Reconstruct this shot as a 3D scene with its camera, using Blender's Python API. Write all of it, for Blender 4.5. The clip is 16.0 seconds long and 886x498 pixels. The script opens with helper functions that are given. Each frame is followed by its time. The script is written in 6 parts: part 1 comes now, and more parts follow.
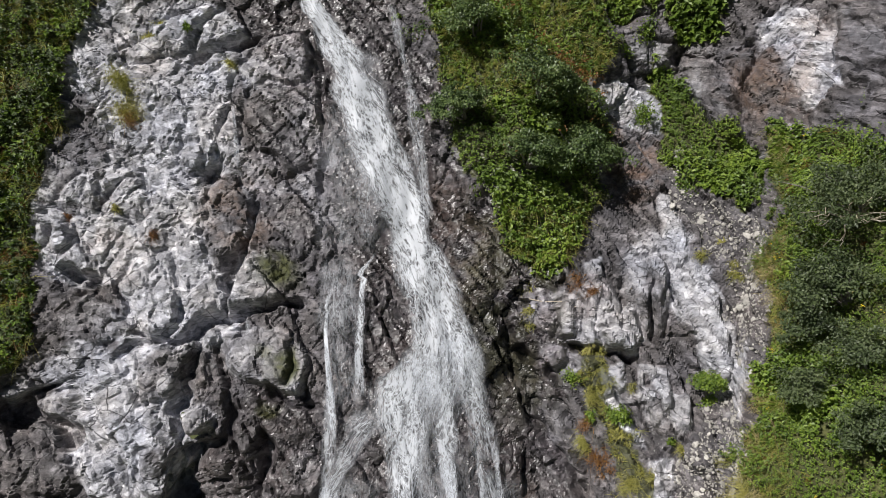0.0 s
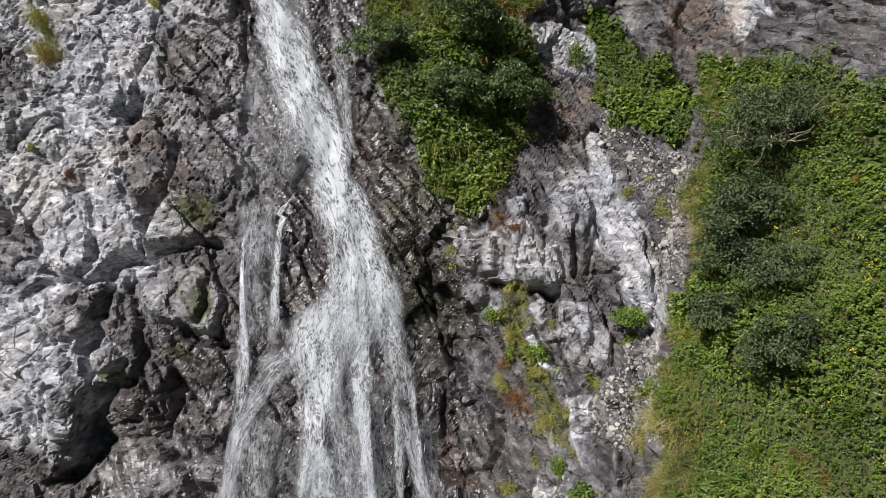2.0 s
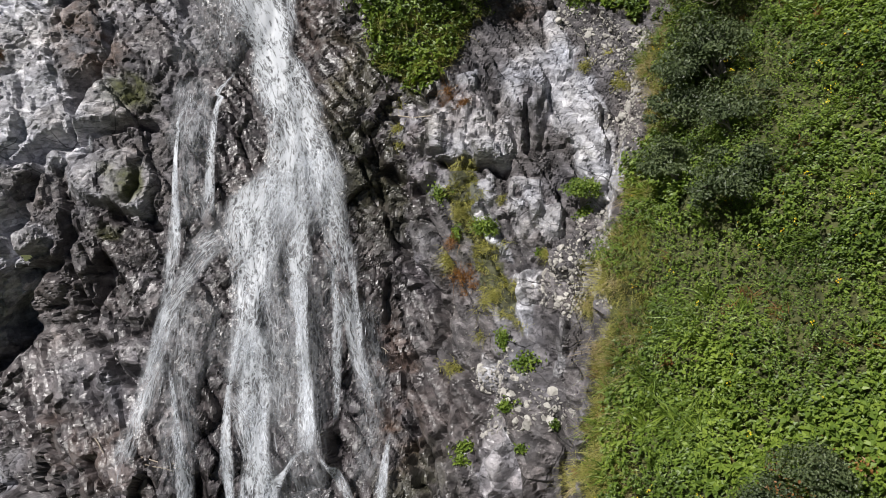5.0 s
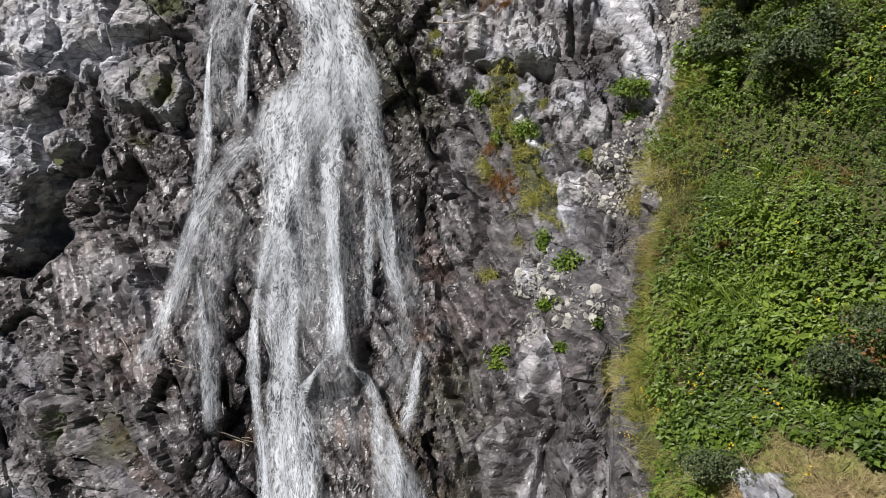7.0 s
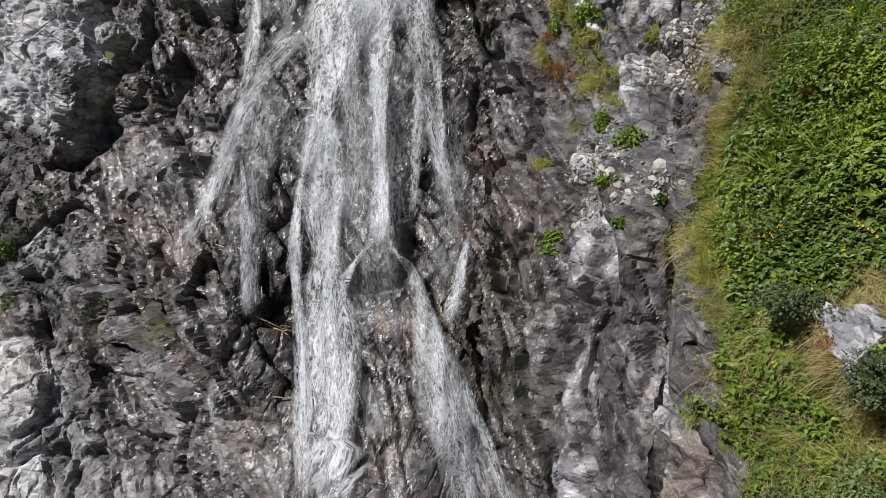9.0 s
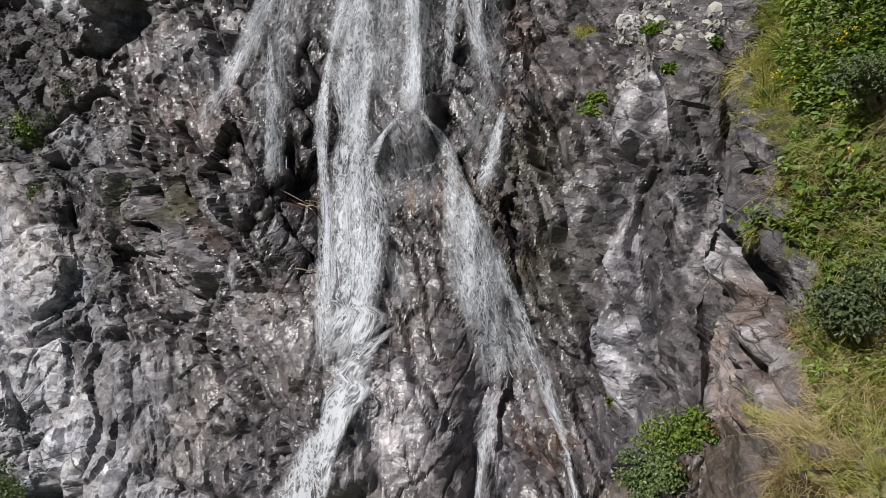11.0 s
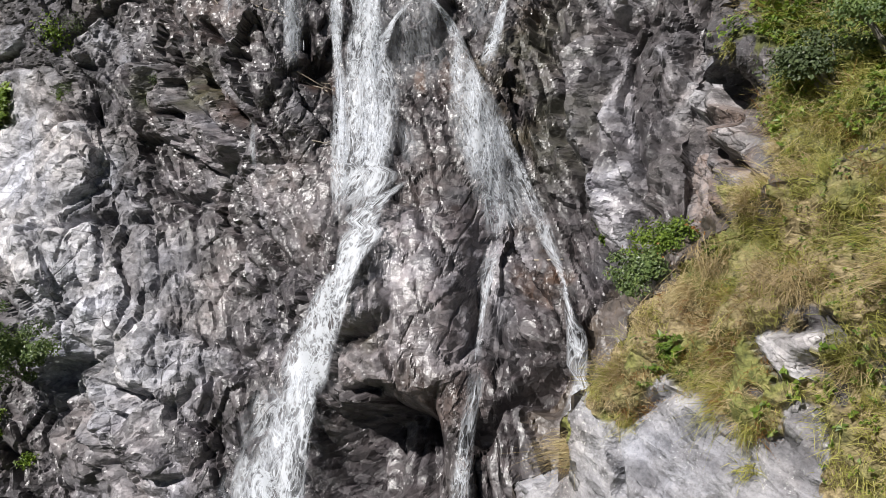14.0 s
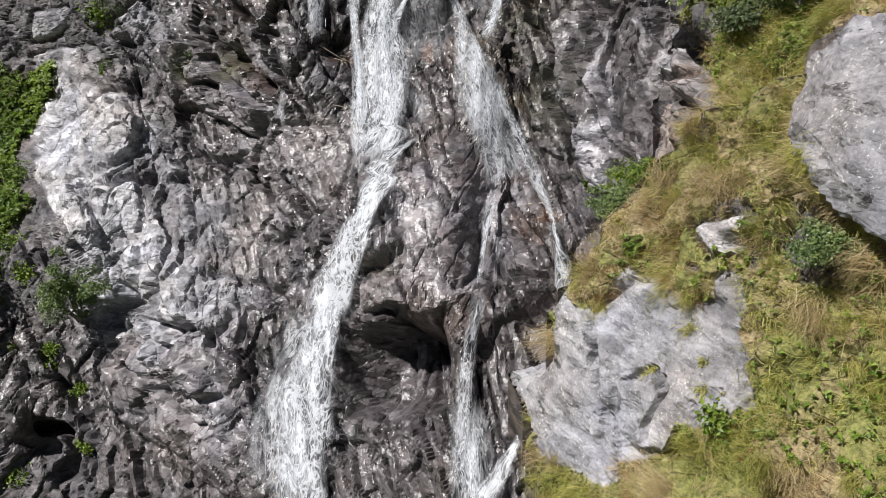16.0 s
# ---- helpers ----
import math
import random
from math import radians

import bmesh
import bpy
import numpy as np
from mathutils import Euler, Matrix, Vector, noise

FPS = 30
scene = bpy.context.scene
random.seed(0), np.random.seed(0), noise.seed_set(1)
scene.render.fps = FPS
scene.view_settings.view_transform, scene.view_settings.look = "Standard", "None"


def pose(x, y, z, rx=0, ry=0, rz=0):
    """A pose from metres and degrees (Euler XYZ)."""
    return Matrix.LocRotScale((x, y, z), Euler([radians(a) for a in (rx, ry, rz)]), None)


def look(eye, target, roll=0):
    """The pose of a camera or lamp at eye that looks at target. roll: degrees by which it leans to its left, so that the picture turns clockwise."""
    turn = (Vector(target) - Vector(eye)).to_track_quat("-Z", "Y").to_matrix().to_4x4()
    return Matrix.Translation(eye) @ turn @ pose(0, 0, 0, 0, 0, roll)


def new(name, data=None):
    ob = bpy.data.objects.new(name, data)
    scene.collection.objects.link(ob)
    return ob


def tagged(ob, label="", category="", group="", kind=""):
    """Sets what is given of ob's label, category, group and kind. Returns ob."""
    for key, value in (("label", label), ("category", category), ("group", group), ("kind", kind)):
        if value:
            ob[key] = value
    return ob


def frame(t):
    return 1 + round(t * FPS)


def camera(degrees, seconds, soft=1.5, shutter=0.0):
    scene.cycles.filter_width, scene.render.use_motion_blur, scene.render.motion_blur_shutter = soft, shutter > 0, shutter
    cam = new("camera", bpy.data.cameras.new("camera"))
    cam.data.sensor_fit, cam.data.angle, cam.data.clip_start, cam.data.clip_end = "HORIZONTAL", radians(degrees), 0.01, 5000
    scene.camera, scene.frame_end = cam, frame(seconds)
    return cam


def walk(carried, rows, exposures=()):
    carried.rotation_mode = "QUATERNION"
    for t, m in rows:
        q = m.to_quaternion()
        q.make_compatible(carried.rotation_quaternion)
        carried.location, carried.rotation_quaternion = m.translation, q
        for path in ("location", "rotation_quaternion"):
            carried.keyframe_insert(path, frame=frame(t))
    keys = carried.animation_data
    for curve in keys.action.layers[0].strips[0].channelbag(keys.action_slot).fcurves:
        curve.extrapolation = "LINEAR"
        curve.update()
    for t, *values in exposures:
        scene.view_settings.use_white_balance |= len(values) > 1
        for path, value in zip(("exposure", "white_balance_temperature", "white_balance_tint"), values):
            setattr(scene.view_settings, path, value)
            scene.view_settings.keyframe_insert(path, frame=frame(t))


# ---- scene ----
cam = camera(64.9, 16.0, soft=0.85)
METRES, EYE, TILT, LEAN, TURN = 20.0, 22.0, -19.0, 0.0, 0.0
ROWS = [
    (0.0, 0.0, 0.0, 0.0, -0.0, 0.0, 0.0),
    (0.5, 0.0229, 0.0065, -0.0187, 0.08, 0.02, 0.0),
    (1.0, 0.0514, 0.0139, -0.0406, 0.13, 0.03, 0.02),
    (1.5, 0.0822, 0.0207, -0.0645, 0.2, 0.04, 0.03),
    (2.0, 0.117, 0.0273, -0.0886, 0.29, 0.03, 0.04),
    (2.5, 0.1555, 0.0351, -0.1141, 0.35, 0.01, 0.05),
    (3.0, 0.1775, 0.0424, -0.1364, 0.26, -0.05, 0.1),
    (3.5, 0.1846, 0.0528, -0.163, 0.26, -0.05, 0.11),
    (4.0, 0.1874, 0.0629, -0.1924, 0.29, -0.03, 0.1),
    (6.5, 0.1907, 0.1118, -0.3286, 2.08, -0.06, -0.38),
    (7.0, 0.1915, 0.1214, -0.3583, 3.59, -0.06, -0.85),
    (7.5, 0.1925, 0.1307, -0.3863, 4.94, -0.07, -1.3),
    (8.0, 0.1939, 0.1415, -0.4156, 6.19, -0.11, -1.7),
    (8.5, 0.1959, 0.1525, -0.4463, 7.06, -0.12, -1.99),
    (9.0, 0.1978, 0.1633, -0.4776, 8.14, -0.18, -2.36),
    (11.5, 0.2025, 0.2135, -0.6332, 11.3, -0.43, -3.59),
    (12.0, 0.2038, 0.2164, -0.6646, 11.29, -0.43, -3.65),
    (12.5, 0.2049, 0.2145, -0.691, 11.29, -0.55, -3.68),
    (13.0, 0.2068, 0.2017, -0.7046, 11.32, -0.61, -3.66),
    (13.5, 0.2103, 0.1811, -0.7176, 11.31, -0.62, -3.7),
    (14.0, 0.2149, 0.1561, -0.7287, 11.3, -0.61, -3.75),
    (14.5, 0.2182, 0.1301, -0.7401, 11.25, -0.61, -3.79),
    (15.0, 0.2215, 0.1051, -0.7544, 11.21, -0.59, -3.82),
    (15.5, 0.2253, 0.0803, -0.7698, 11.18, -0.59, -3.82),
    (16.0, 0.2301, 0.0565, -0.7847, 11.15, -0.61, -3.79),
]
walk(cam, [(t, pose(0, 0, EYE, TILT, LEAN, TURN) @ pose(METRES * x, METRES * y, METRES * z, 90 + pitch, roll, yaw)) for t, x, y, z, yaw, pitch, roll in ROWS], ((0, 0.0), (7, 0.0), (9, -0.04), (11.5, -0.14), (12, -0.08), (12.5, 0.06), (13.5, 0.19), (16, 0.24)))

# ---- light ----
SUN_DIR = Vector((-0.52, -0.38, 0.77)).normalized()
world = bpy.data.worlds.new("sky")
scene.world = world
world.use_nodes = True
sky = world.node_tree.nodes.new("ShaderNodeTexSky")
sky.sky_type, sky.sun_disc = "NISHITA", False
sky.sun_elevation = math.asin(SUN_DIR.z)
sky.sun_rotation = math.atan2(SUN_DIR.x, SUN_DIR.y)
backdrop_node = world.node_tree.nodes["Background"]
backdrop_node.inputs["Strength"].default_value = 0.022
world.node_tree.links.new(sky.outputs[0], backdrop_node.inputs["Color"])
sun_lamp = bpy.data.lights.new("sun", "SUN")
sun_lamp.energy, sun_lamp.angle, sun_lamp.color = 5.9, radians(0.5), (1.0, 0.965, 0.935)
sun = new("sun", sun_lamp)
sun.matrix_world = look(SUN_DIR * 60, (0, 0, 0))


# ---- materials ----
class Nodes:
    """A small builder of node materials."""

    def __init__(self, name):
        self.mat = bpy.data.materials.new(name)
        self.mat.use_nodes = True
        self.tree = self.mat.node_tree
        self.tree.nodes.clear()
        self.out = self.tree.nodes.new("ShaderNodeOutputMaterial")

    def add(self, kind, **sockets):
        node = self.tree.nodes.new(kind)
        for key, value in sockets.items():
            self.put(node, key.replace("_", " "), value)
        return node

    def put(self, node, key, value):
        slot = node.inputs[int(key)] if key.isdigit() else node.inputs[key]
        if isinstance(value, bpy.types.NodeSocket):
            self.tree.links.new(value, slot)
        else:
            slot.default_value = value

    def attr(self, name):
        node = self.add("ShaderNodeAttribute")
        node.attribute_name = name
        return node.outputs["Fac"]

    def place(self, scale=(1, 1, 1), turn=(0, 0, 0)):
        geo = self.add("ShaderNodeNewGeometry").outputs["Position"]
        node = self.add("ShaderNodeMapping")
        self.tree.links.new(geo, node.inputs["Vector"])
        node.inputs["Scale"].default_value, node.inputs["Rotation"].default_value = scale, turn
        return node.outputs[0]

    def noise(self, where, scale, detail=4.0, rough=0.55, warp=0.0):
        return self.add("ShaderNodeTexNoise", Vector=where, Scale=scale, Detail=detail, Roughness=rough, Distortion=warp).outputs["Fac"]

    def ramp(self, fac, *stops):
        node = self.add("ShaderNodeValToRGB", Fac=fac)
        el = node.color_ramp.elements
        while len(el) < len(stops):
            el.new(0.5)
        for e, (at, col) in zip(el, stops):
            e.position = at
            e.color = (*col, 1) if isinstance(col, tuple) else (col, col, col, 1)
        return node.outputs["Color"]

    def math(self, op, a, b=0.0, clamp=False):
        node = self.add("ShaderNodeMath")
        node.operation, node.use_clamp = op, clamp
        self.put(node, "0", a)
        self.put(node, "1", b)
        return node.outputs[0]

    def mix(self, fac, a, b, how="MIX"):
        node = self.add("ShaderNodeMix")
        node.data_type, node.blend_type = "RGBA", how
        for slot, value in ((node.inputs[0], fac), (node.inputs[6], a), (node.inputs[7], b)):
            if isinstance(value, bpy.types.NodeSocket):
                self.tree.links.new(value, slot)
            elif isinstance(value, tuple):
                slot.default_value = (*value, 1)
            else:
                slot.default_value = value
        return node.outputs[2]

    def bump(self, height, strength, distance, normal=None):
        node = self.add("ShaderNodeBump", Height=height, Strength=strength, Distance=distance)
        if normal is not None:
            self.tree.links.new(normal, node.inputs["Normal"])
        return node.outputs[0]

    def done(self, shader):
        self.tree.links.new(shader, self.out.inputs["Surface"])
        return self.mat


def rock_material():
    n = Nodes("wet_and_dry_rock")
    here = n.place()
    bands = n.place((1, 1, 2.6), (radians(20), radians(-32), 0))
    wet, pale, rust, moss, straw = n.attr("wet"), n.attr("pale"), n.attr("rust"), n.attr("moss"), n.attr("straw")
    torn = n.add("ShaderNodeMapping", Vector=n.mix(0.16, here, n.add("ShaderNodeTexNoise", Vector=here, Scale=2.0, Detail=5.0).outputs["Color"], "ADD"))
    torn.inputs["Rotation"].default_value, torn.inputs["Scale"].default_value = (0.5, 0.6, 0.3), (1.0, 1.0, 1.9)
    broad = n.noise(here, 0.55, 5, 0.6)
    grain = n.noise(here, 6.0, 9, 0.7)
    speck = n.noise(here, 30.0, 4, 0.6)
    strata = n.noise(bands, 1.7, 8, 0.68, 0.5)
    dark = n.ramp(strata, (0.30, (0.034, 0.031, 0.032)), (0.5, (0.094, 0.086, 0.089)), (0.72, (0.21, 0.195, 0.201)))
    light = n.ramp(strata, (0.28, (0.20, 0.198, 0.212)), (0.5, (0.372, 0.367, 0.386)), (0.72, (0.545, 0.538, 0.556)))
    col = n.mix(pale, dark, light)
    col = n.mix(n.ramp(grain, (0.44, 0.0), (0.62, 0.5)), col, n.mix(1.0, col, (1.5, 1.48, 1.45), "MULTIPLY"))
    col = n.mix(n.ramp(grain, (0.32, 0.6), (0.46, 0.0)), col, n.mix(1.0, col, (0.42, 0.41, 0.41), "MULTIPLY"))
    col = n.mix(n.ramp(speck, (0.36, 0.4), (0.48, 0.0)), col, n.mix(1.0, col, (0.5, 0.49, 0.48), "MULTIPLY"))
    lichen = n.math("MULTIPLY", n.ramp(n.noise(here, 15.0, 5, 0.7), (0.60, 0.0), (0.68, 0.8)), n.ramp(broad, (0.42, 0.0), (0.6, 1.0)))
    col = n.mix(n.math("MULTIPLY", lichen, n.math("SUBTRACT", 1.0, wet)), col, (0.50, 0.51, 0.47))
    def lines(scale, width):
        """Thin cracks that come and go."""
        cell = n.add("ShaderNodeTexVoronoi", Vector=torn.outputs[0], Scale=scale)
        cell.feature = "DISTANCE_TO_EDGE"
        return n.math("MULTIPLY", n.ramp(cell.outputs["Distance"], (0.0, 1.0), (width, 0.0)), n.ramp(n.noise(here, scale * 0.9, 3), (0.50, 0.0), (0.58, 1.0)))
    cracks = n.math("MAXIMUM", lines(0.9, 0.02), n.math("MAXIMUM", n.math("MULTIPLY", lines(2.2, 0.03), 0.5), n.math("MULTIPLY", lines(5.0, 0.05), 0.25)))
    cracks = n.math("MULTIPLY", cracks, n.math("SUBTRACT", 1.0, n.math("MULTIPLY", wet, 0.75)))
    plain = n.attr("plain")
    cracks = n.math("MULTIPLY", cracks, n.math("SUBTRACT", 1.0, n.math("MULTIPLY", plain, 0.85)))
    specks = n.math("MULTIPLY", n.ramp(n.noise(here, 24.0, 4, 0.6), (0.60, 0.0), (0.66, 0.8)), n.math("MULTIPLY", plain, n.ramp(n.noise(here, 2.2, 3), (0.45, 0.0), (0.6, 1.0))))
    col = n.mix(specks, col, (0.60, 0.60, 0.58))
    col = n.mix(n.math("MULTIPLY", cracks, 0.85), col, (0.022, 0.020, 0.020))
    tint = n.ramp(broad, (0.35, (0.90, 0.95, 1.05)), (0.55, (1.0, 1.0, 1.0)), (0.7, (1.06, 0.985, 0.925)))
    col = n.mix(0.8, col, tint, "MULTIPLY")
    def tones(scale, low, high):
        """Each chip of the rock has a tone of its own."""
        cell = n.add("ShaderNodeTexVoronoi", Vector=torn.outputs[0], Scale=scale)
        apart = n.add("ShaderNodeSeparateColor", Color=cell.outputs["Color"])
        return n.ramp(apart.outputs[0], (0.1, low), (0.9, high))
    coarse = n.math("SUBTRACT", 1.0, n.math("MULTIPLY", plain, 0.65))
    col = n.mix(coarse, col, tones(4.0, 0.74, 1.30), "MULTIPLY")
    col = n.mix(coarse, col, tones(1.6, 0.84, 1.20), "MULTIPLY")
    col = n.mix(rust, col, n.ramp(grain, (0.35, (0.07, 0.035, 0.018)), (0.65, (0.26, 0.14, 0.07))))
    col = n.mix(moss, col, n.ramp(grain, (0.35, (0.028, 0.034, 0.010)), (0.65, (0.10, 0.105, 0.03))))
    mat = n.ramp(n.noise(here, 16.0, 5, 0.7), (0.30, (0.09, 0.07, 0.032)), (0.5, (0.25, 0.195, 0.10)), (0.7, (0.43, 0.35, 0.20)))
    green = n.ramp(n.noise(here, 16.0, 5, 0.7), (0.30, (0.06, 0.07, 0.018)), (0.5, (0.17, 0.18, 0.045)), (0.7, (0.30, 0.29, 0.09)))
    mat = n.mix(n.ramp(n.noise(here, 1.1, 4, 0.6), (0.42, 0.0), (0.56, 1.0)), mat, green)
    col = n.mix(straw, col, mat)
    soak = n.math("MULTIPLY", wet, n.ramp(n.noise(here, 1.3, 5, 0.6), (0.32, 0.45), (0.55, 1.0)))
    col = n.mix(soak, col, n.mix(1.0, col, (0.46, 0.412, 0.41), "MULTIPLY"))
    rough = n.ramp(soak, (0.0, 0.86), (1.0, 0.42))
    rough = n.math("ADD", rough, n.math("MULTIPLY", n.math("SUBTRACT", grain, 0.5), 0.35), True)
    def facets(scale):
        """Flat chips, each tilted its own way."""
        cell = n.add("ShaderNodeTexVoronoi", Vector=torn.outputs[0], Scale=scale)
        arm, tilt, height = (n.add("ShaderNodeVectorMath") for _ in range(3))
        arm.operation, tilt.operation, height.operation = "SUBTRACT", "SUBTRACT", "DOT_PRODUCT"
        n.put(arm, "0", torn.outputs[0])
        n.put(arm, "1", cell.outputs["Position"])
        n.put(tilt, "0", cell.outputs["Color"])
        tilt.inputs[1].default_value = (0.5, 0.5, 0.5)
        n.put(height, "0", arm.outputs[0])
        n.put(height, "1", tilt.outputs[0])
        return height.outputs["Value"]
    up = n.bump(facets(4.0), 1.0, 0.7)
    up = n.bump(strata, 0.6, 0.09, up)
    up = n.bump(n.math("SUBTRACT", 1.0, cracks), 0.8, 0.04, up)
    up = n.bump(facets(9.0), 0.7, 0.4, up)
    shine = n.bump(n.noise(here, 14.0, 3, 0.6), 0.55, 0.03, n.bump(facets(5.0), 0.6, 0.35))
    up = n.bump(n.noise(here, 20.0, 3, 0.6), 0.6, 0.025, up)
    film = n.math("MULTIPLY", soak, n.ramp(n.noise(here, 3.0, 6, 0.65), (0.32, 0.4), (0.48, 1.0)))
    shader = n.add("ShaderNodeBsdfPrincipled", Base_Color=col, Roughness=rough, Normal=up)
    n.put(shader, "Coat Weight", film)
    shader.inputs["Coat Roughness"].default_value = 0.30
    n.put(shader, "Coat Normal", shine)
    return n.done(shader.outputs[0])


def leaf_material(name, deep, mid, bright, gloss=0.5):
    n = Nodes(name)
    rnd = n.add("ShaderNodeNewGeometry").outputs["Random Per Island"]
    patch = n.noise(n.place(), 0.7, 5)
    fac = n.math("ADD", n.math("MULTIPLY", rnd, 0.6), n.math("MULTIPLY", n.math("SUBTRACT", patch, 0.36), 1.5), True)
    col = n.ramp(fac, (0.05, deep), (0.45, mid), (0.95, bright))
    body = n.add("ShaderNodeBsdfPrincipled", Base_Color=col, Roughness=gloss)
    glow = n.add("ShaderNodeBsdfTranslucent", Color=n.mix(1.0, col, (1.2, 1.25, 0.6), "MULTIPLY"))
    mixed = n.add("ShaderNodeMixShader", Fac=0.28)
    n.tree.links.new(body.outputs[0], mixed.inputs[1])
    n.tree.links.new(glow.outputs[0], mixed.inputs[2])
    return n.done(mixed.outputs[0])


def plain_material(name, low, high, scale, rough=0.85, relief=0.02):
    n = Nodes(name)
    here = n.place()
    fac = n.noise(here, scale, 6, 0.65)
    rnd = n.add("ShaderNodeObjectInfo").outputs["Random"]
    col = n.ramp(fac, (0.3, low), (0.7, high))
    shade = n.ramp(rnd, (0.0, 0.72), (1.0, 1.2))
    col = n.mix(1.0, col, shade, "MULTIPLY")
    up = n.bump(n.noise(here, scale * 3, 5, 0.7), 0.6, relief)
    return n.done(n.add("ShaderNodeBsdfPrincipled", Base_Color=col, Roughness=rough, Normal=up).outputs[0])


def water_material(name, cover, fine, long):
    """Falling white water: streaks drawn out along the flow, clear between them."""
    n = Nodes(name)
    flow = n.add("ShaderNodeUVMap").outputs[0]
    def streak(sx, sy, detail, warp, rough=0.6):
        m = n.add("ShaderNodeMapping", Vector=flow)
        m.inputs["Scale"].default_value = (sx, sy, 1)
        return n.noise(m.outputs[0], 1.0, detail, rough, warp)
    def ridge(value, low, high):
        """Thin bright threads along the middle values of a noise."""
        off = n.math("ABSOLUTE", n.math("SUBTRACT", n.math("MULTIPLY", value, 2.0), 1.0))
        return n.ramp(off, (low, 1.0), (high, 0.0))
    body = n.attr("body")
    broad = streak(fine * 0.16, long * 0.30, 4, 0.8)
    mass = streak(fine * 0.36, long * 0.55, 4, 1.8, 0.6)
    ropes = n.math("MAXIMUM", ridge(streak(fine * 0.24, long * 0.34, 3, 2.0, 0.5), 0.0, 0.13), ridge(streak(fine * 0.42, long * 0.62, 2, 2.2, 0.5), 0.0, 0.13))
    threads = ridge(streak(fine * 0.60, long * 0.50, 2, 1.6), 0.0, 0.18)
    beads = n.ramp(streak(fine * 0.9, long * 1.3, 3, 0.8, 0.6), (0.40, 0.6), (0.58, 1.0))
    veil = n.math("MULTIPLY", body, n.ramp(broad, (0.38, 0.03), (0.70, 0.44)))
    lace = n.math("MULTIPLY", n.math("ADD", n.math("MULTIPLY", ropes, 1.0), n.math("MULTIPLY", threads, 0.32)), n.math("MULTIPLY", beads, n.ramp(body, (0.05, 0.0), (0.5, 1.0))))
    core = n.math("ADD", n.math("MULTIPLY", n.math("SUBTRACT", body, 0.68), 1.4), n.math("MULTIPLY", n.math("SUBTRACT", mass, 0.50), 6.0), True)
    core = n.math("MULTIPLY", core, n.ramp(beads, (0.2, 0.45), (0.8, 1.0)))
    fac = n.math("ADD", veil, n.math("ADD", lace, n.math("MULTIPLY", core, n.ramp(body, (0.25, 0.0), (0.8, 0.78)))), True)
    alpha = n.math("MULTIPLY", fac, cover, True)
    foam = n.add("ShaderNodeBsdfPrincipled", Base_Color=(0.69, 0.72, 0.77, 1), Roughness=0.5, Normal=n.bump(fac, 0.5, 0.05))
    back = n.add("ShaderNodeBsdfTranslucent", Color=(0.74, 0.78, 0.84, 1))
    white = n.add("ShaderNodeMixShader", Fac=0.35)
    n.tree.links.new(foam.outputs[0], white.inputs[1])
    n.tree.links.new(back.outputs[0], white.inputs[2])
    clear = n.add("ShaderNodeBsdfTransparent")
    mixed = n.add("ShaderNodeMixShader", Fac=alpha)
    n.tree.links.new(clear.outputs[0], mixed.inputs[1])
    n.tree.links.new(white.outputs[0], mixed.inputs[2])
    return n.done(mixed.outputs[0])


ROCK = rock_material()
HERB = leaf_material("herb_leaves", (0.050, 0.085, 0.014), (0.112, 0.178, 0.024), (0.24, 0.32, 0.048))
ALDER = leaf_material("alder_leaves", (0.028, 0.048, 0.017), (0.085, 0.132, 0.044), (0.20, 0.26, 0.09), 0.42)
WILLOW = leaf_material("willow_leaves", (0.030, 0.044, 0.019), (0.070, 0.098, 0.040), (0.14, 0.175, 0.075), 0.5)
GRASS = leaf_material("grass_blades", (0.17, 0.18, 0.038), (0.32, 0.31, 0.075), (0.47, 0.43, 0.15), 0.6)
STRAW = leaf_material("dry_grass", (0.25, 0.18, 0.095), (0.40, 0.31, 0.17), (0.56, 0.46, 0.28), 0.6)
RUSTLEAF = leaf_material("rust_leaves", (0.10, 0.045, 0.018), (0.21, 0.095, 0.03), (0.34, 0.17, 0.05))
FLOWER = leaf_material("yellow_flowers", (0.55, 0.36, 0.01), (0.75, 0.55, 0.02), (0.85, 0.70, 0.05))
STONE = plain_material("pale_scree_stone", (0.25, 0.235, 0.215), (0.52, 0.50, 0.46), 6.0)
BARK = plain_material("grey_bark", (0.11, 0.095, 0.085), (0.30, 0.275, 0.255), 14.0, 0.8)
DEADWOOD = plain_material("bleached_wood", (0.30, 0.25, 0.19), (0.50, 0.44, 0.35), 14.0, 0.75)
BANK_SOIL = plain_material("shaded_soil", (0.035, 0.045, 0.015), (0.10, 0.11, 0.035), 5.0, 0.95)


# ---- noise on arrays ----
def hashed(i, j, k, seed):
    h = (i.astype(np.int64) * 374761393 + j.astype(np.int64) * 668265263 + k.astype(np.int64) * 2147483647 + seed * 1274126177) & 0xFFFFFFFF
    h = ((h ^ (h >> 13)) * 1274126177) & 0xFFFFFFFF
    h = ((h ^ (h >> 16)) * 2246822519) & 0xFFFFFFFF
    return ((h ^ (h >> 15)) & 0xFFFFFF) / float(0x1000000)


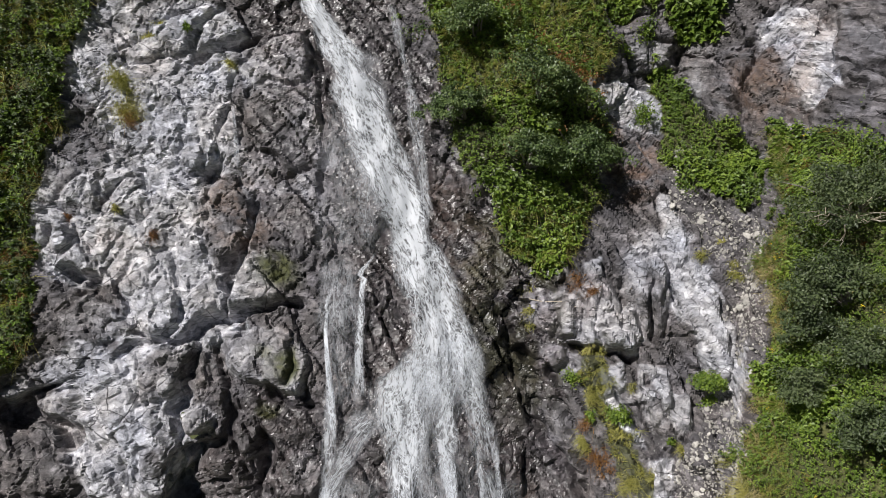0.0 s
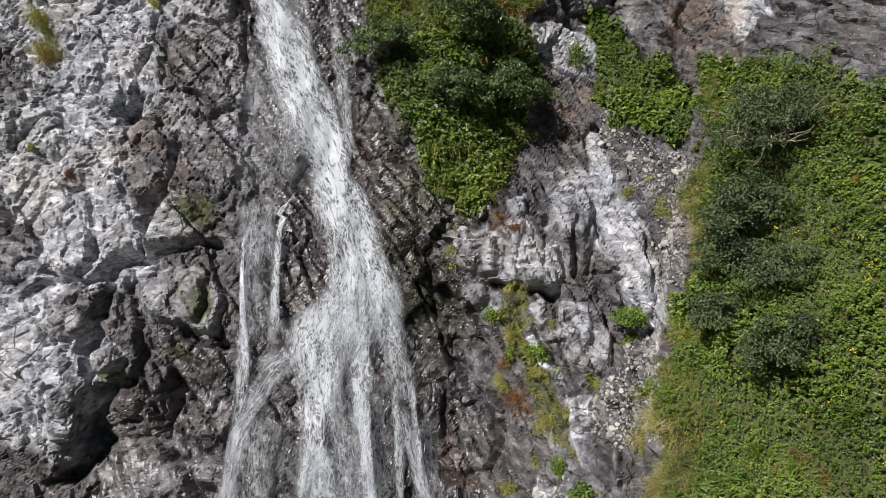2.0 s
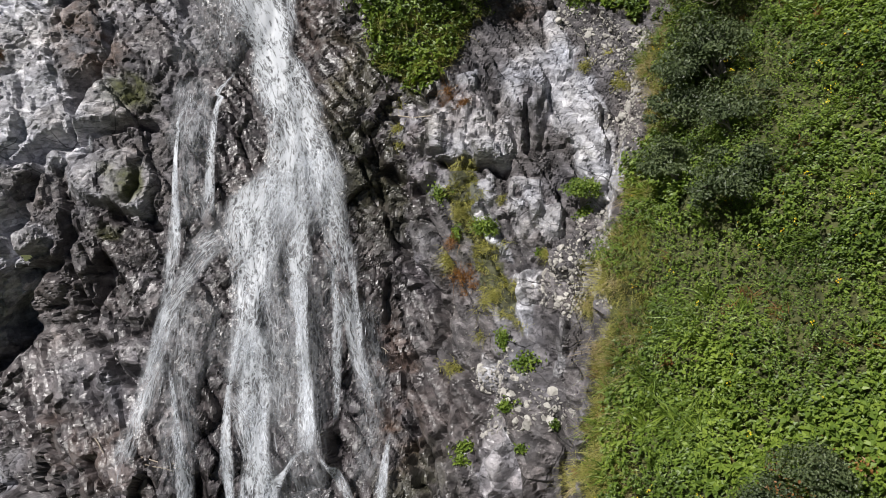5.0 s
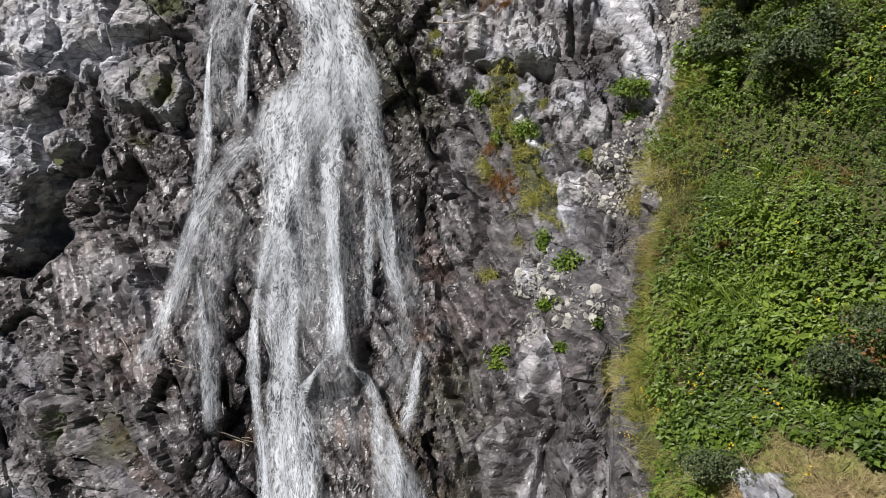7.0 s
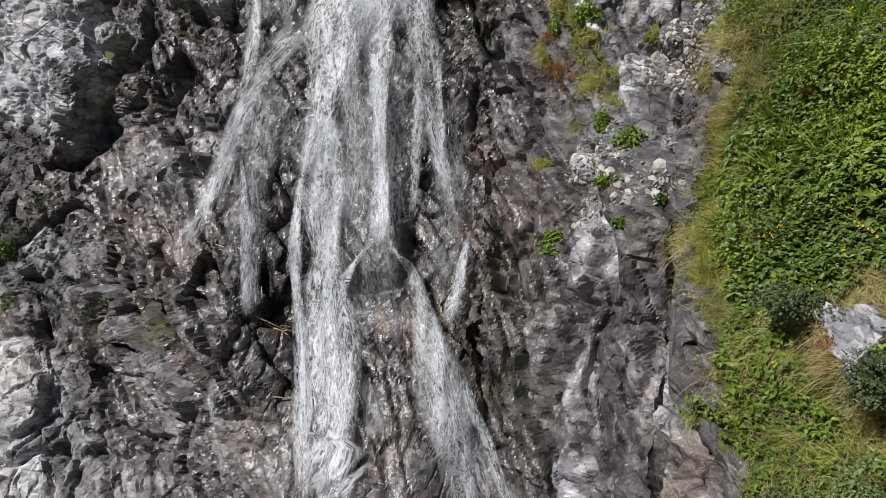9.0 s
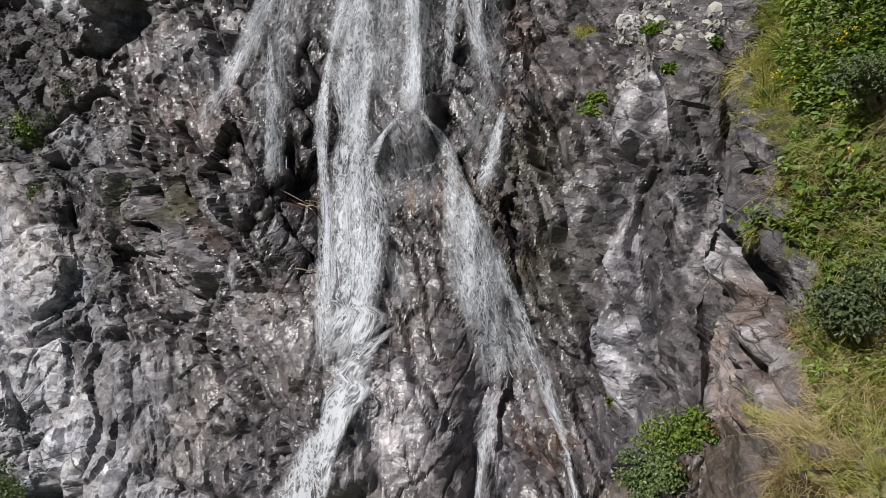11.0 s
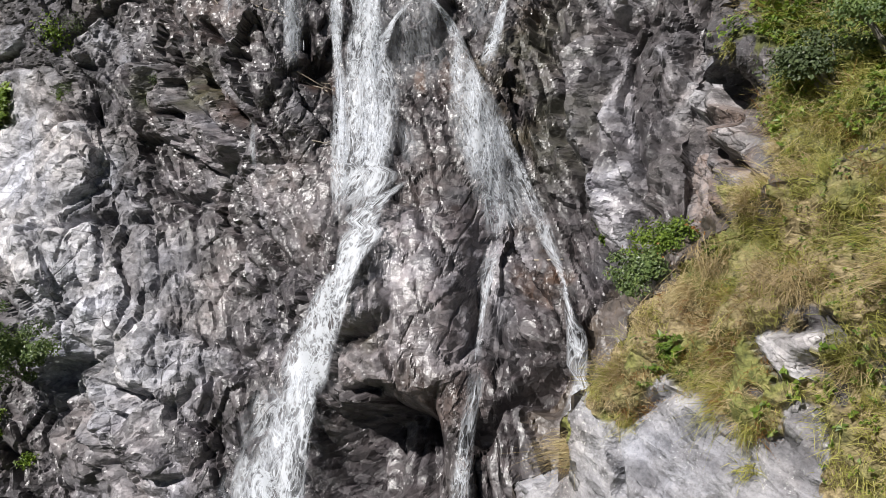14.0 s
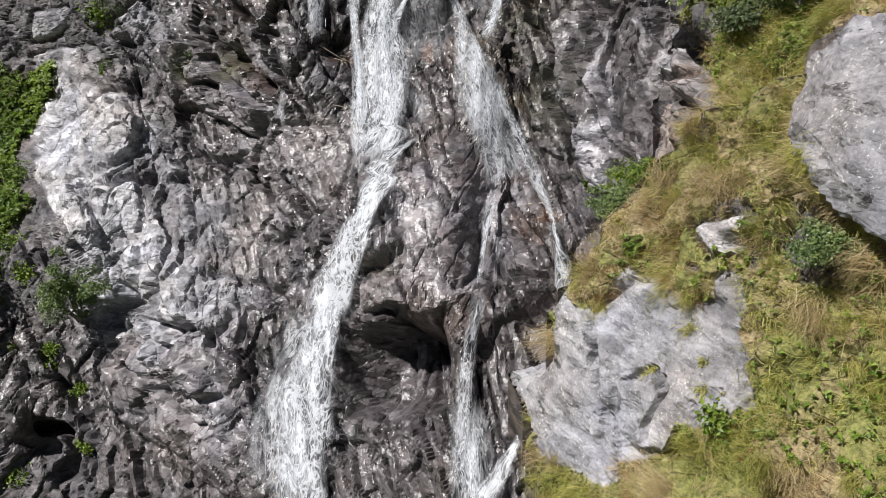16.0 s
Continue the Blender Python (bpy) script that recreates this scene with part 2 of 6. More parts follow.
def value_noise(p, seed=0):
    """Smooth noise from -1 to 1 at the rows of p."""
    c = np.floor(p).astype(np.int64)
    f = p - c
    w = f * f * f * (f * (f * 6 - 15) + 10)
    total = np.zeros(len(p))
    for di in (0, 1):
        for dj in (0, 1):
            for dk in (0, 1):
                wt = (w[:, 0] if di else 1 - w[:, 0]) * (w[:, 1] if dj else 1 - w[:, 1]) * (w[:, 2] if dk else 1 - w[:, 2])
                total += wt * hashed(c[:, 0] + di, c[:, 1] + dj, c[:, 2] + dk, seed)
    return total * 2 - 1


def fbm(p, scale, octaves=4, gain=0.5, seed=0):
    total, amp, s = np.zeros(len(p)), 1.0, scale
    for o in range(octaves):
        total += amp * value_noise(p * s + o * 17.3, seed + o)
        amp, s = amp * gain, s * 2.03
    return total


def blocks(p, scale, seed, tilt=0.5, bow=0.9):
    """Rock split into flat-faced blocks: the outermost of many tilted planes, the distance to the nearest joint, and a number for each block."""
    q = p * scale
    c = np.floor(q).astype(np.int64)
    best, second = np.full(len(q), -9.0), np.full(len(q), -9.0)
    ident = np.zeros(len(q))
    for di in (-1, 0, 1):
        for dj in (-1, 0, 1):
            for dk in (-1, 0, 1):
                i, j, k = c[:, 0] + di, c[:, 1] + dj, c[:, 2] + dk
                ox, oy, oz = (hashed(i, j, k, seed + n) for n in (1, 2, 3))
                dx, dy, dz = q[:, 0] - i - ox, q[:, 1] - j - oy, q[:, 2] - k - oz
                r1, r2, r3 = (hashed(i, j, k, seed + n) - 0.5 for n in (4, 5, 6))
                h = 0.5 * r1 + tilt * (r2 * dx + r3 * dz) - bow * (dx * dx + dy * dy + dz * dz)
                near = h > best
                second = np.where(near, best, np.maximum(second, h))
                ident = np.where(near, r1, ident)
                best = np.where(near, h, best)
    return best + 0.25 * bow, best - second, ident


def joints(p, first, width, second, length, seed):
    """Rock parted along two sets of joints: the height of each piece's tilted flat face, the metres to its nearest joint, and a number for each piece."""
    a = p @ first / width + 0.22 * fbm(p, 0.5 / width, 3, 0.5, seed)
    ia = np.floor(a)
    b = p @ second / length + 0.22 * fbm(p, 0.5 / width, 3, 0.5, seed + 7) + 3.7 * hashed(ia, ia, ia, seed + 11)
    ib = np.floor(b)
    fa, fb = a - ia - 0.5, b - ib - 0.5
    rise, tilt_a, tilt_b = (hashed(ia, ib, ia + ib, seed + k) - 0.5 for k in (1, 2, 3))
    return rise + 1.1 * (tilt_a * fa + tilt_b * fb), np.minimum((0.5 - np.abs(fa)) * width, (0.5 - np.abs(fb)) * length), rise


def smooth(x, a, b):
    t = np.clip((x - a) / (b - a), 0, 1)
    return t * t * (3 - 2 * t)


# ---- the rock's large form ----
# Places on the rock are named by the azimuth in degrees round an upright axis in front of it, and the height in metres.
AXIS_X, AXIS_Y = 3.5, -1.0
SWELLS = []


def swell(azimuth, height, wide, high, out):
    SWELLS.append((azimuth, height, wide, high, out))


swell(-25, 20, 6, 3, 0.28)
swell(-20, 16, 6, 3, 0.24)
swell(-30, 16, 6, 3, 0.34)
swell(-3, 19, 5, 2.5, -1.11)
swell(8, 19, 5, 2.5, 1.58)
swell(-3, 10, 5, 3, 1.15)
swell(12, 11, 4, 3, -1.18)
swell(-36, 6, 5, 2.5, 0.89)
swell(-25, 6, 5, 2.5, -1.03)
swell(-37, 0.5, 5, 2.5, -0.85)
swell(-1, 4, 5, 2.5, 1.29)
swell(-10, 2, 6, 2.5, -0.54)
swell(9, 8, 4, 2.5, -0.29)
swell(2, 14, 5, 2.5, -0.26)
swell(14, 16, 4, 2.5, 0.30)
swell(-33, 11.5, 5, 2.5, -0.54)
swell(-14, 6, 5, 2.5, 0.47)
swell(-44, 0, 5, 3, 0.76)
swell(-25, 12, 6, 2.5, -0.13)
swell(13.3, 3.7, 2.5, 1.0, -1.8)
swell(-37.9, 2.4, 4, 1.6, 0.80)
swell(-44.9, 1.9, 3, 1.1, -1.38)
swell(-17.0, 1.9, 4.4, 1.6, -0.95)
swell(-31.7, 9.1, 3, 1.1, 1.06)
swell(-31.1, 6.0, 3, 1.1, -0.40)
swell(-4.2, 2.4, 3, 1.1, 0.87)
swell(5.6, 3.3, 3, 1.1, 0.81)
swell(11.7, 12.3, 3, 1.1, 0.90)
swell(-32.5, 3.0, 6, 2.4, 0.87)
swell(-39.2, 11.5, 3, 1.1, 0.77)
swell(11.4, 8.3, 6, 2.4, -0.47)
swell(-39.6, -0.1, 3, 1.1, -0.39)
swell(-9.4, 5.8, 6, 2.4, 0.45)
swell(9.6, 5.9, 3, 1.1, 0.41)
swell(-26.8, 17.6, 3, 1.1, -0.37)


def plane_range(az, z, nx, ny, nz, d):
    s, c = np.sin(np.radians(az)), np.cos(np.radians(az))
    den = nx * s + ny * c
    return (d - nz * z - nx * AXIS_X - ny * AXIS_Y) / np.where(den < -0.02, den, -0.02)


def cliff_range(az, z):
    a, b = np.clip(az / 30, -1.7, 1.0), (z - 10) / 10
    r = 16.11 + 8.023 * b - 0.638 * b * b - 1.343 * a + 0.346 * a * b + 2.326 * a * a
    for c, d, w, h, k in SWELLS:
        r = r + k * np.exp(-((az - c) / w) ** 2 - ((z - d) / h) ** 2)
    # the gully behind the dome
    r = r + 3.6 * smooth(-az, 37.5 + 1.15 * np.abs(z - 5.2) ** 1.15, 45 + 1.15 * np.abs(z - 5.2) ** 1.15) * smooth(z, 0.4, 3.2) * (1 - smooth(z, 7.5, 10.5))
    return r


def bank_range(az, z):
    """The green flank of the gully."""
    r = np.maximum(plane_range(az, z, -0.731, -0.349, 0.586, -3.503), 3.0)
    # below the knob's crest it falls back behind the knob
    r = r + 3.4 * (1 - smooth(z, 1.8, 5.6)) * smooth(az, 17, 22)
    edge = np.interp(z, [0, 3.4, 4, 5, 6, 7.5, 8.8, 10, 12.5, 15, 18.6, 22], [26, 14, 12.5, 12.5, 12.8, 13.2, 12.9, 13.0, 14, 15, 16, 20])
    # its foot steps back under the grass, towards the cleft
    r = r + 0.33 * np.clip(21 - az, 0, 9) * (1 - smooth(z, 6.0, 6.7))
    return np.where(az < -8, 99.0, r + 8 * smooth(edge - az, 0, 2))


def knoll_range(az, z):
    """The grassy knob in front of the lower fall."""
    top = plane_range(az, z, -0.684, -0.619, 0.386, -5.598)
    face = plane_range(az, z, -0.725, -0.637, 0.262, -6.156)
    return np.where(az < -8, 99.0, np.maximum(np.maximum(top, face), 3.0))


def knoll_edge(z):
    """The azimuth of the knob's free edge, towards the fall."""
    return np.interp(z, [-5, -3, -0.12, 0.23, 0.64, 1.14, 1.92, 2.49, 3.04, 3.4, 3.74, 4.2, 4.5, 4.93, 5.35, 6.2, 7, 8], [14, 12, 8.4, 7.2, 3.8, 0.8, 3.6, 6.7, 9.6, 10.0, 11.0, 13.5, 15.6, 18.3, 20.8, 32, 45, 95])


def in_outline(az, z, *corners):
    """Which places lie inside an outline of (azimuth, height) corners."""
    inside = np.zeros(az.shape, bool)
    for (x0, y0), (x1, y1) in zip(corners, corners[1:] + corners[:1]):
        cross = (y0 > z) != (y1 > z)
        inside ^= cross & (az < (x1 - x0) * (z - y0) / ((y1 - y0) or 1e-9) + x0)
    return inside


# ---- the grid of the rock ----
def steps(*runs):
    out = []
    for start, end, step in runs:
        out.append(np.arange(start, end - 1e-6, step))
    return np.concatenate(out + [np.array([runs[-1][1]])])


AZ = steps((-80, -54, 0.8), (-54, 50, 0.155), (50, 64, 0.3), (64, 90, 1.0))
HT = steps((-8, -4.4, 0.25), (-4.4, 23, 0.043), (23, 32, 0.3))
az2, ht2 = np.meshgrid(AZ, HT)
SHAPE = az2.shape
az, ht = az2.ravel(), ht2.ravel()
r_cliff, r_bank, r_knoll = cliff_range(az, ht), bank_range(az, ht), knoll_range(az, ht)
r_wall = np.minimum(r_cliff, r_bank)


def to_world(az, z, r):
    a = np.radians(az)
    return np.stack([AXIS_X + r * np.sin(a), AXIS_Y + r * np.cos(a), z], 1)


def grid_normals(p):
    g = p.reshape(*SHAPE, 3)
    n = np.cross(np.gradient(g, axis=1), np.gradient(g, axis=0)).reshape(-1, 3)
    return n / np.maximum(np.linalg.norm(n, axis=1), 1e-9)[:, None]


wall = to_world(az, ht, r_wall)
wall_out = grid_normals(wall)
jag = 0.45 * fbm(wall, 1.4, 3, 0.55, 131)
on_knoll = (r_knoll < r_wall) & (az + jag > knoll_edge(ht + 0.12 * jag))
r0 = np.where(on_knoll, r_knoll, r_wall)
base = to_world(az, ht, r0)
# the flank's and knob's edges are wavy
wave = fbm(base, 0.55, 4, 0.55, 5)
wave_b, wave_c = fbm(base, 1.7, 4, 0.55, 9), fbm(base, 0.9, 3, 0.5, 31)
waz, wht = az + (0.55 * wave + 0.35 * wave_b) * 57.3 / np.maximum(r0, 6) * 0.55, ht + 0.30 * wave_c + 0.2 * wave_b


def zone(*corners):
    return in_outline(waz, wht, *corners)


on_bank = (r_bank < r_cliff) & ~on_knoll
on_cliff = ~(on_knoll | on_bank)
relief = np.zeros(len(az))
groove = np.zeros(len(az))
slab = np.zeros(len(az))
wet = np.zeros(len(az))
pale = np.zeros(len(az))
rust = np.zeros(len(az))
moss = np.zeros(len(az))
straw = np.zeros(len(az))


def local(a, z, turn):
    """Metres along and across a feature's axis, wavering a little."""
    dx, dz = (waz * 0.35 + az * 0.65 - a) * np.radians(1) * r0, (wht * 0.35 + ht * 0.65 - z) * 1.18
    c, s = math.cos(radians(turn)), math.sin(radians(turn))
    return dx * c + dz * s, -dx * s + dz * c


PATCHES = []


def near_by(points, margin):
    """The grid points round some (azimuth, height) corners."""
    xs, ys = [p[0] for p in points], [p[1] for p in points]
    out = margin * 57.3 / 8
    return np.flatnonzero((az > min(xs) - out) & (az < max(xs) + out) & (ht > min(ys) - margin) & (ht < max(ys) + margin))


def boulder(a, z, wide, high, proud, turn=0, blunt=2.6, lightness=None, label=""):
    """A blunt many-sided mass standing proud of the rock."""
    u, v = local(a, z, turn)
    q = (np.abs(u / wide) ** blunt + np.abs(v / high) ** blunt) ** (1 / blunt) * 0.86
    pick = random.Random(int(a * 31 + z * 77))
    start = pick.uniform(0, 1)
    for n in range(7):
        angle = (start + n + pick.uniform(-0.3, 0.3)) * 2 * math.pi / 7
        q = np.maximum(q, (u / wide * math.cos(angle) + v / high * math.sin(angle)) / pick.uniform(0.8, 1.0))
    rise = np.clip((1 - q) / 0.25, 0, 1)
    global relief, pale, groove, slab
    lean_u, lean_v = math.sin(a * 7.1 + z * 3.3), math.cos(a * 4.7 - z * 5.9)
    relief = relief + proud * rise * (1 + 0.55 * np.clip(lean_u * u / wide + lean_v * v / high, -1.2, 1.2))
    slab = np.maximum(slab, np.clip((1 - q) * 3.5, 0, 1)) if proud > 0 else slab
    groove = np.maximum(groove, 0.10 * np.exp(-((q - 1) * min(wide, high) / 0.055) ** 2) * np.clip(0.7 + wave, 0, 1))
    if lightness is not None:
        pale = np.where(q < 1, lightness, pale)
    if label:
        PATCHES.append((q < 1.0, label))


def block(proud, lightness, label, *corners):
    """A block with an angular outline of (azimuth, height) corners: bevelled sides and a face broken into two or three planes."""
    at = near_by(corners, 0.5)
    k = np.radians(1) * r0[at]
    x, y = (0.25 * waz[at] + 0.75 * az[at]), (0.25 * wht[at] + 0.75 * ht[at])
    best = np.full(len(at), 99.0)
    for (x0, y0), (x1, y1) in zip(corners, corners[1:] + corners[:1]):
        ex, ey, px, py = (x1 - x0) * k, (y1 - y0) * 1.18, (x - x0) * k, (y - y0) * 1.18
        t = np.clip((px * ex + py * ey) / (ex * ex + ey * ey + 1e-9), 0, 1)
        best = np.minimum(best, np.hypot(px - t * ex, py - t * ey))
    inside = in_outline(x, y, *corners)
    d = np.where(inside, best, -best)
    mid_x, mid_y = sum(c[0] for c in corners) / len(corners), sum(c[1] for c in corners) / len(corners)
    u, v = (x - mid_x) * k, (y - mid_y) * 1.18
    pick = random.Random(int(mid_x * 131 + mid_y * 717))
    face_height = np.full(len(at), 9.0)
    for n in range(3):
        turn = pick.uniform(0, 2 * math.pi)
        steepness = pick.uniform(0.10, 0.42)
        face_height = np.minimum(face_height, abs(proud) * pick.uniform(0.95, 1.25) + steepness * (u * math.cos(turn) + v * math.sin(turn)))
    rise = np.clip(d / (0.10 if proud > 0 else 0.40), 0, 1)
    if proud < 0:
        # a hollow is deepest under its upper edge
        low, high = min(c[1] for c in corners), max(c[1] for c in corners)
        face_height = -proud * (0.2 + 1.3 * (y - low) / (high - low))
    relief[at] += math.copysign(1, proud) * rise * np.clip(face_height, 0.25 * abs(proud), 2.2 * abs(proud))
    if proud > 0:
        slab[at] = np.maximum(slab[at], np.clip(d / 0.2, 0, 1) * 0.9)
    groove[at] = np.maximum(groove[at], 0.24 * np.exp(-((d + 0.02) / 0.055) ** 2) * np.clip(0.75 + 1.2 * wave_b[at], 0, 1))
    # hollows pass a low lightness, which darkens their shade in the colour too
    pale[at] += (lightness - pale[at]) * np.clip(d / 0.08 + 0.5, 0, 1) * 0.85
    if label:
        whole = np.zeros(len(az), bool)
        whole[at[inside]] = True
        PATCHES.append((whole, label))


def way_distance(points, at=slice(None)):
    """The distance in metres to a line through (azimuth, height) points, and how far along it."""
    x, y = (waz * 0.5 + az * 0.5)[at], (wht * 0.5 + ht * 0.5)[at]
    best, along = np.full(len(x), 99.0), np.zeros(len(x))
    run, k = 0.0, np.radians(1) * r0[at]
    for (x0, y0), (x1, y1) in zip(points, points[1:]):
        ex, ey = (x1 - x0) * k, (y1 - y0) * 1.18
        px, py = (x - x0) * k, (y - y0) * 1.18
        t = np.clip((px * ex + py * ey) / (ex * ex + ey * ey + 1e-9), 0, 1)
        d = np.hypot(px - t * ex, py - t * ey)
        along = np.where(d < best, run + t, along)
        best = np.minimum(best, d)
        run += 1
    return best, along / max(run, 1)


def crack(width, depth, *points):
    """A joint that opens and narrows along its way."""
    at = near_by(points, 1.2)
    d, s = way_distance(points, at)
    w = 0.85 * width * (0.75 + 0.5 * np.sin(s * 9 + width * 40))
    sharp = np.clip(1.35 - d / np.maximum(w, 0.04), 0, 1)
    groove[at] = np.maximum(groove[at], depth * sharp * np.clip(s * 12 + 0.3, 0, 1) * np.clip((1 - s) * 12 + 0.3, 0, 1))


def ledge(drop, reach, *points):
    """An edge under which the rock steps back, like the underside of a block."""
    global relief
    xs, ys = [p[0] for p in points], [p[1] for p in points]
    line = np.interp(waz * 0.5 + az * 0.5, xs, ys)
    under = (line - (wht * 0.5 + ht * 0.5)) * 1.18
    ends = smooth(az, xs[0] - 0.4, xs[0] + 0.8) * (1 - smooth(az, xs[-1] - 0.8, xs[-1] + 0.4))
    relief = relief - 0.65 * drop * smooth(under, 0, 0.10) * np.exp(-np.clip(under, 0, 9) / reach) * ends
    relief = relief + 0.35 * drop * smooth(-under, 0, 0.1) * np.exp(-np.clip(-under, 0, 9) / (reach * 0.6)) * ends


def stain(amount, kind, a, z, wide, high, turn=0):
    """A patch of pale, wet, rusty or mossy rock with a soft uneven edge."""
    global pale, wet, rust, moss
    u, v = local(a, z, turn)
    f = (1 - smooth(np.hypot(u / wide, v / high) + 0.22 * wave_b, 0.62, 1.12))
    if kind == "pale":
        pale = pale + (amount - pale) * f
    elif kind == "wet":
        wet = wet + (amount - wet) * f
    elif kind == "rust":
        rust = rust + (amount - rust) * f * np.clip(0.6 + wave_b, 0, 1)
    else:
        moss = moss + (amount - moss) * f * np.clip(0.6 + wave_b, 0, 1)


# upper left pale buttress
stain(0.95, "pale", -27.6, 18.92, 3.49, 4.47, 0)
stain(0.9, "pale", -29.3, 15.36, 2.38, 3.47, 0)
stain(0.85, "pale", -35.0, 16.23, 1.72, 2.29, 0)
stain(0.85, "pale", -35.0, 11.13, 1.93, 2.63, 0)
stain(0.6, "pale", -28.3, 21.60, 2.47, 1.23, 0)
stain(0.45, "pale", -21.0, 18.90, 1.69, 3.00, 0)
stain(0.35, "pale", -34.0, 18.21, 1.38, 2.36, 0)
stain(0.75, "pale", -28.6, 14.10, 1.42, 1.95, 0)
stain(0.3, "pale", -18.7, 16.84, 1.07, 2.67, 0)
crack(0.156, 0.40, (-17.2, 21.25), (-17.5, 18.91), (-18.4, 16.53))
# left, seen lower
boulder(-11.8, 6.93, 0.97, 1.03, 0.65, 5, 2.4, label="rounded wet boulder parting the falling water")
stain(0.45, "pale", -23.9, 12.50, 1.13, 0.81, 0)
stain(0.7, "pale", -33.3, 10.11, 0.98, 1.96, 0)
stain(0.7, "moss", -29.9, 5.47, 0.58, 0.87, 0)
stain(0.35, "rust", -29.0, 7.08, 1.74, 0.87, 0)
stain(0.35, "rust", -6.5, 5.70, 0.99, 0.99, 0)
stain(0.45, "rust", -3.5, 8.05, 0.78, 1.94, 0)
stain(0.55, "moss", -23.7, 12.50, 0.76, 0.84, 0)
stain(0.45, "moss", -22.5, 14.62, 0.87, 0.69, 0)
stain(0.35, "rust", -24.4, 16.23, 1.27, 1.63, 0)
stain(0.3, "rust", -8.9, 15.59, 1.35, 2.52, 0)
stain(0.5, "rust", 6.2, 17.59, 1.11, 1.48, 0)
# right wall beside the fall
boulder(7.5, 20.89, 1.20, 1.00, 0.45, 0, 2.8)
boulder(11.7, 19.07, 0.97, 2.14, 0.55, 20, 3.0, label="dark lichened slab beside the green gully")
boulder(16.9, 19.83, 2.15, 2.35, 0.22, 30, 3.0, label="tan broken rock face above the bank")
boulder(20.1, 20.71, 1.74, 2.32, 0.25, 10, 3.0)
boulder(-13.4, 16.58, 0.69, 1.56, 0.20, 0, 2.4)
ledge(0.5, 0.3, (3.5, 18.76), (6.8, 18.33), (9.3, 18.19))
ledge(0.4, 0.3, (5.4, 20.03), (7.6, 20.01), (9.6, 20.37))
crack(0.243, 0.70, (9.8, 21.59), (9.8, 20.55), (9.7, 19.85))
stain(0.9, "pale", 10.9, 14.03, 0.75, 2.50, 20)
stain(0.8, "pale", 1.7, 13.85, 1.79, 0.82, -8)
stain(0.8, "pale", -0.7, 12.63, 0.65, 0.49, 0)
stain(0.85, "pale", 6.8, 19.06, 1.67, 0.88, -10)
stain(0.5, "pale", 7.0, 14.92, 1.01, 1.52, 0)
stain(0.35, "pale", 12.8, 19.27, 1.55, 1.75, 0)
stain(0.4, "pale", 4.8, 11.65, 0.80, 0.80, 0)
stain(0.8, "pale", 6.2, 7.63, 0.59, 0.94, 0)
stain(0.3, "pale", 6.6, 9.76, 0.74, 1.36, 0)
stain(0.45, "pale", 6.7, 6.24, 0.58, 1.28, 0)
stain(0.3, "pale", 6.2, 5.81, 0.42, 1.58, 0)
stain(0.5, "pale", 15.1, 5.50, 0.37, 0.47, 0)
stain(0.35, "moss", 2.2, 11.47, 0.34, 0.81, 0)
# lower fall
boulder(-38.7, -1.12, 0.84, 0.70, 0.30, 0, 2.4)
boulder(-42.7, -2.16, 0.75, 0.90, 0.30, 10, 2.4)
boulder(-36.9, -2.50, 1.22, 0.68, 0.30, -10, 2.4)
boulder(-50.4, -2.42, 1.13, 0.97, 0.35, 0, 2.4)
crack(0.292, 0.80, (-51.5, -2.61), (-49.9, -3.04), (-50.0, -3.88))
stain(0.5, "pale", -40.4, 3.63, 1.58, 1.58, 20)
stain(0.6, "pale", -41.2, 1.70, 0.95, 1.23, 0)
stain(0.6, "pale", -42.5, 3.42, 1.53, 1.87, 20)
stain(0.4, "pale", -42.9, -0.49, 0.94, 1.25, 0)
stain(0.45, "pale", -12.2, 2.41, 1.09, 0.82, 0)
stain(0.3, "pale", -23.0, 3.53, 0.97, 1.08, 0)
stain(0.35, "pale", -34.8, 0.43, 1.49, 0.69, 0)
stain(0.5, "rust", -0.2, 2.72, 0.74, 0.37, -30)
stain(0.35, "rust", -3.5, 4.77, 0.82, 1.03, 0)
stain(0.35, "rust", -19.9, 5.69, 0.69, 0.34, -30)
stain(0.3, "rust", -10.9, 1.17, 1.39, 0.52, 0)
stain(0.35, "moss", -15.9, 2.31, 0.58, 0.77, 0)
stain(0.5, "moss", -33.3, 4.99, 0.35, 0.55, 0)
# knoll face
boulder(10.5, 2.09, 0.67, 1.43, 0.25, 15, 3.0)
block(0.10, 0.55, "grey lichened slab under the grass knob", (11.9, 2.70), (16.0, 3.16), (18.8, 3.34), (23.7, 3.42), (27.0, 3.34), (31.3, 3.18), (32.0, 2.89), (35.8, 2.42), (35.6, 2.17), (27.9, 1.69), (21.8, 1.33), (14.7, 1.69))
crack(0.05, 0.25, (11.7, 2.58), (13.3, 1.99), (16.3, 1.63), (20.3, 1.33))
crack(0.04, 0.20, (17.8, 2.01), (21.3, 2.38), (23.4, 2.13), (23.5, 1.57))
crack(0.03, 0.15, (19.8, 3.27), (22.4, 3.17), (25.1, 3.33))
block(0.35, 0.80, "pale broken outcrop on the grass knob", (22.4, 4.10), (24.8, 4.28), (29.8, 4.44), (31.4, 4.36), (30.7, 4.15), (28.3, 4.03), (31.9, 3.64), (30.9, 3.56), (26.6, 3.78))
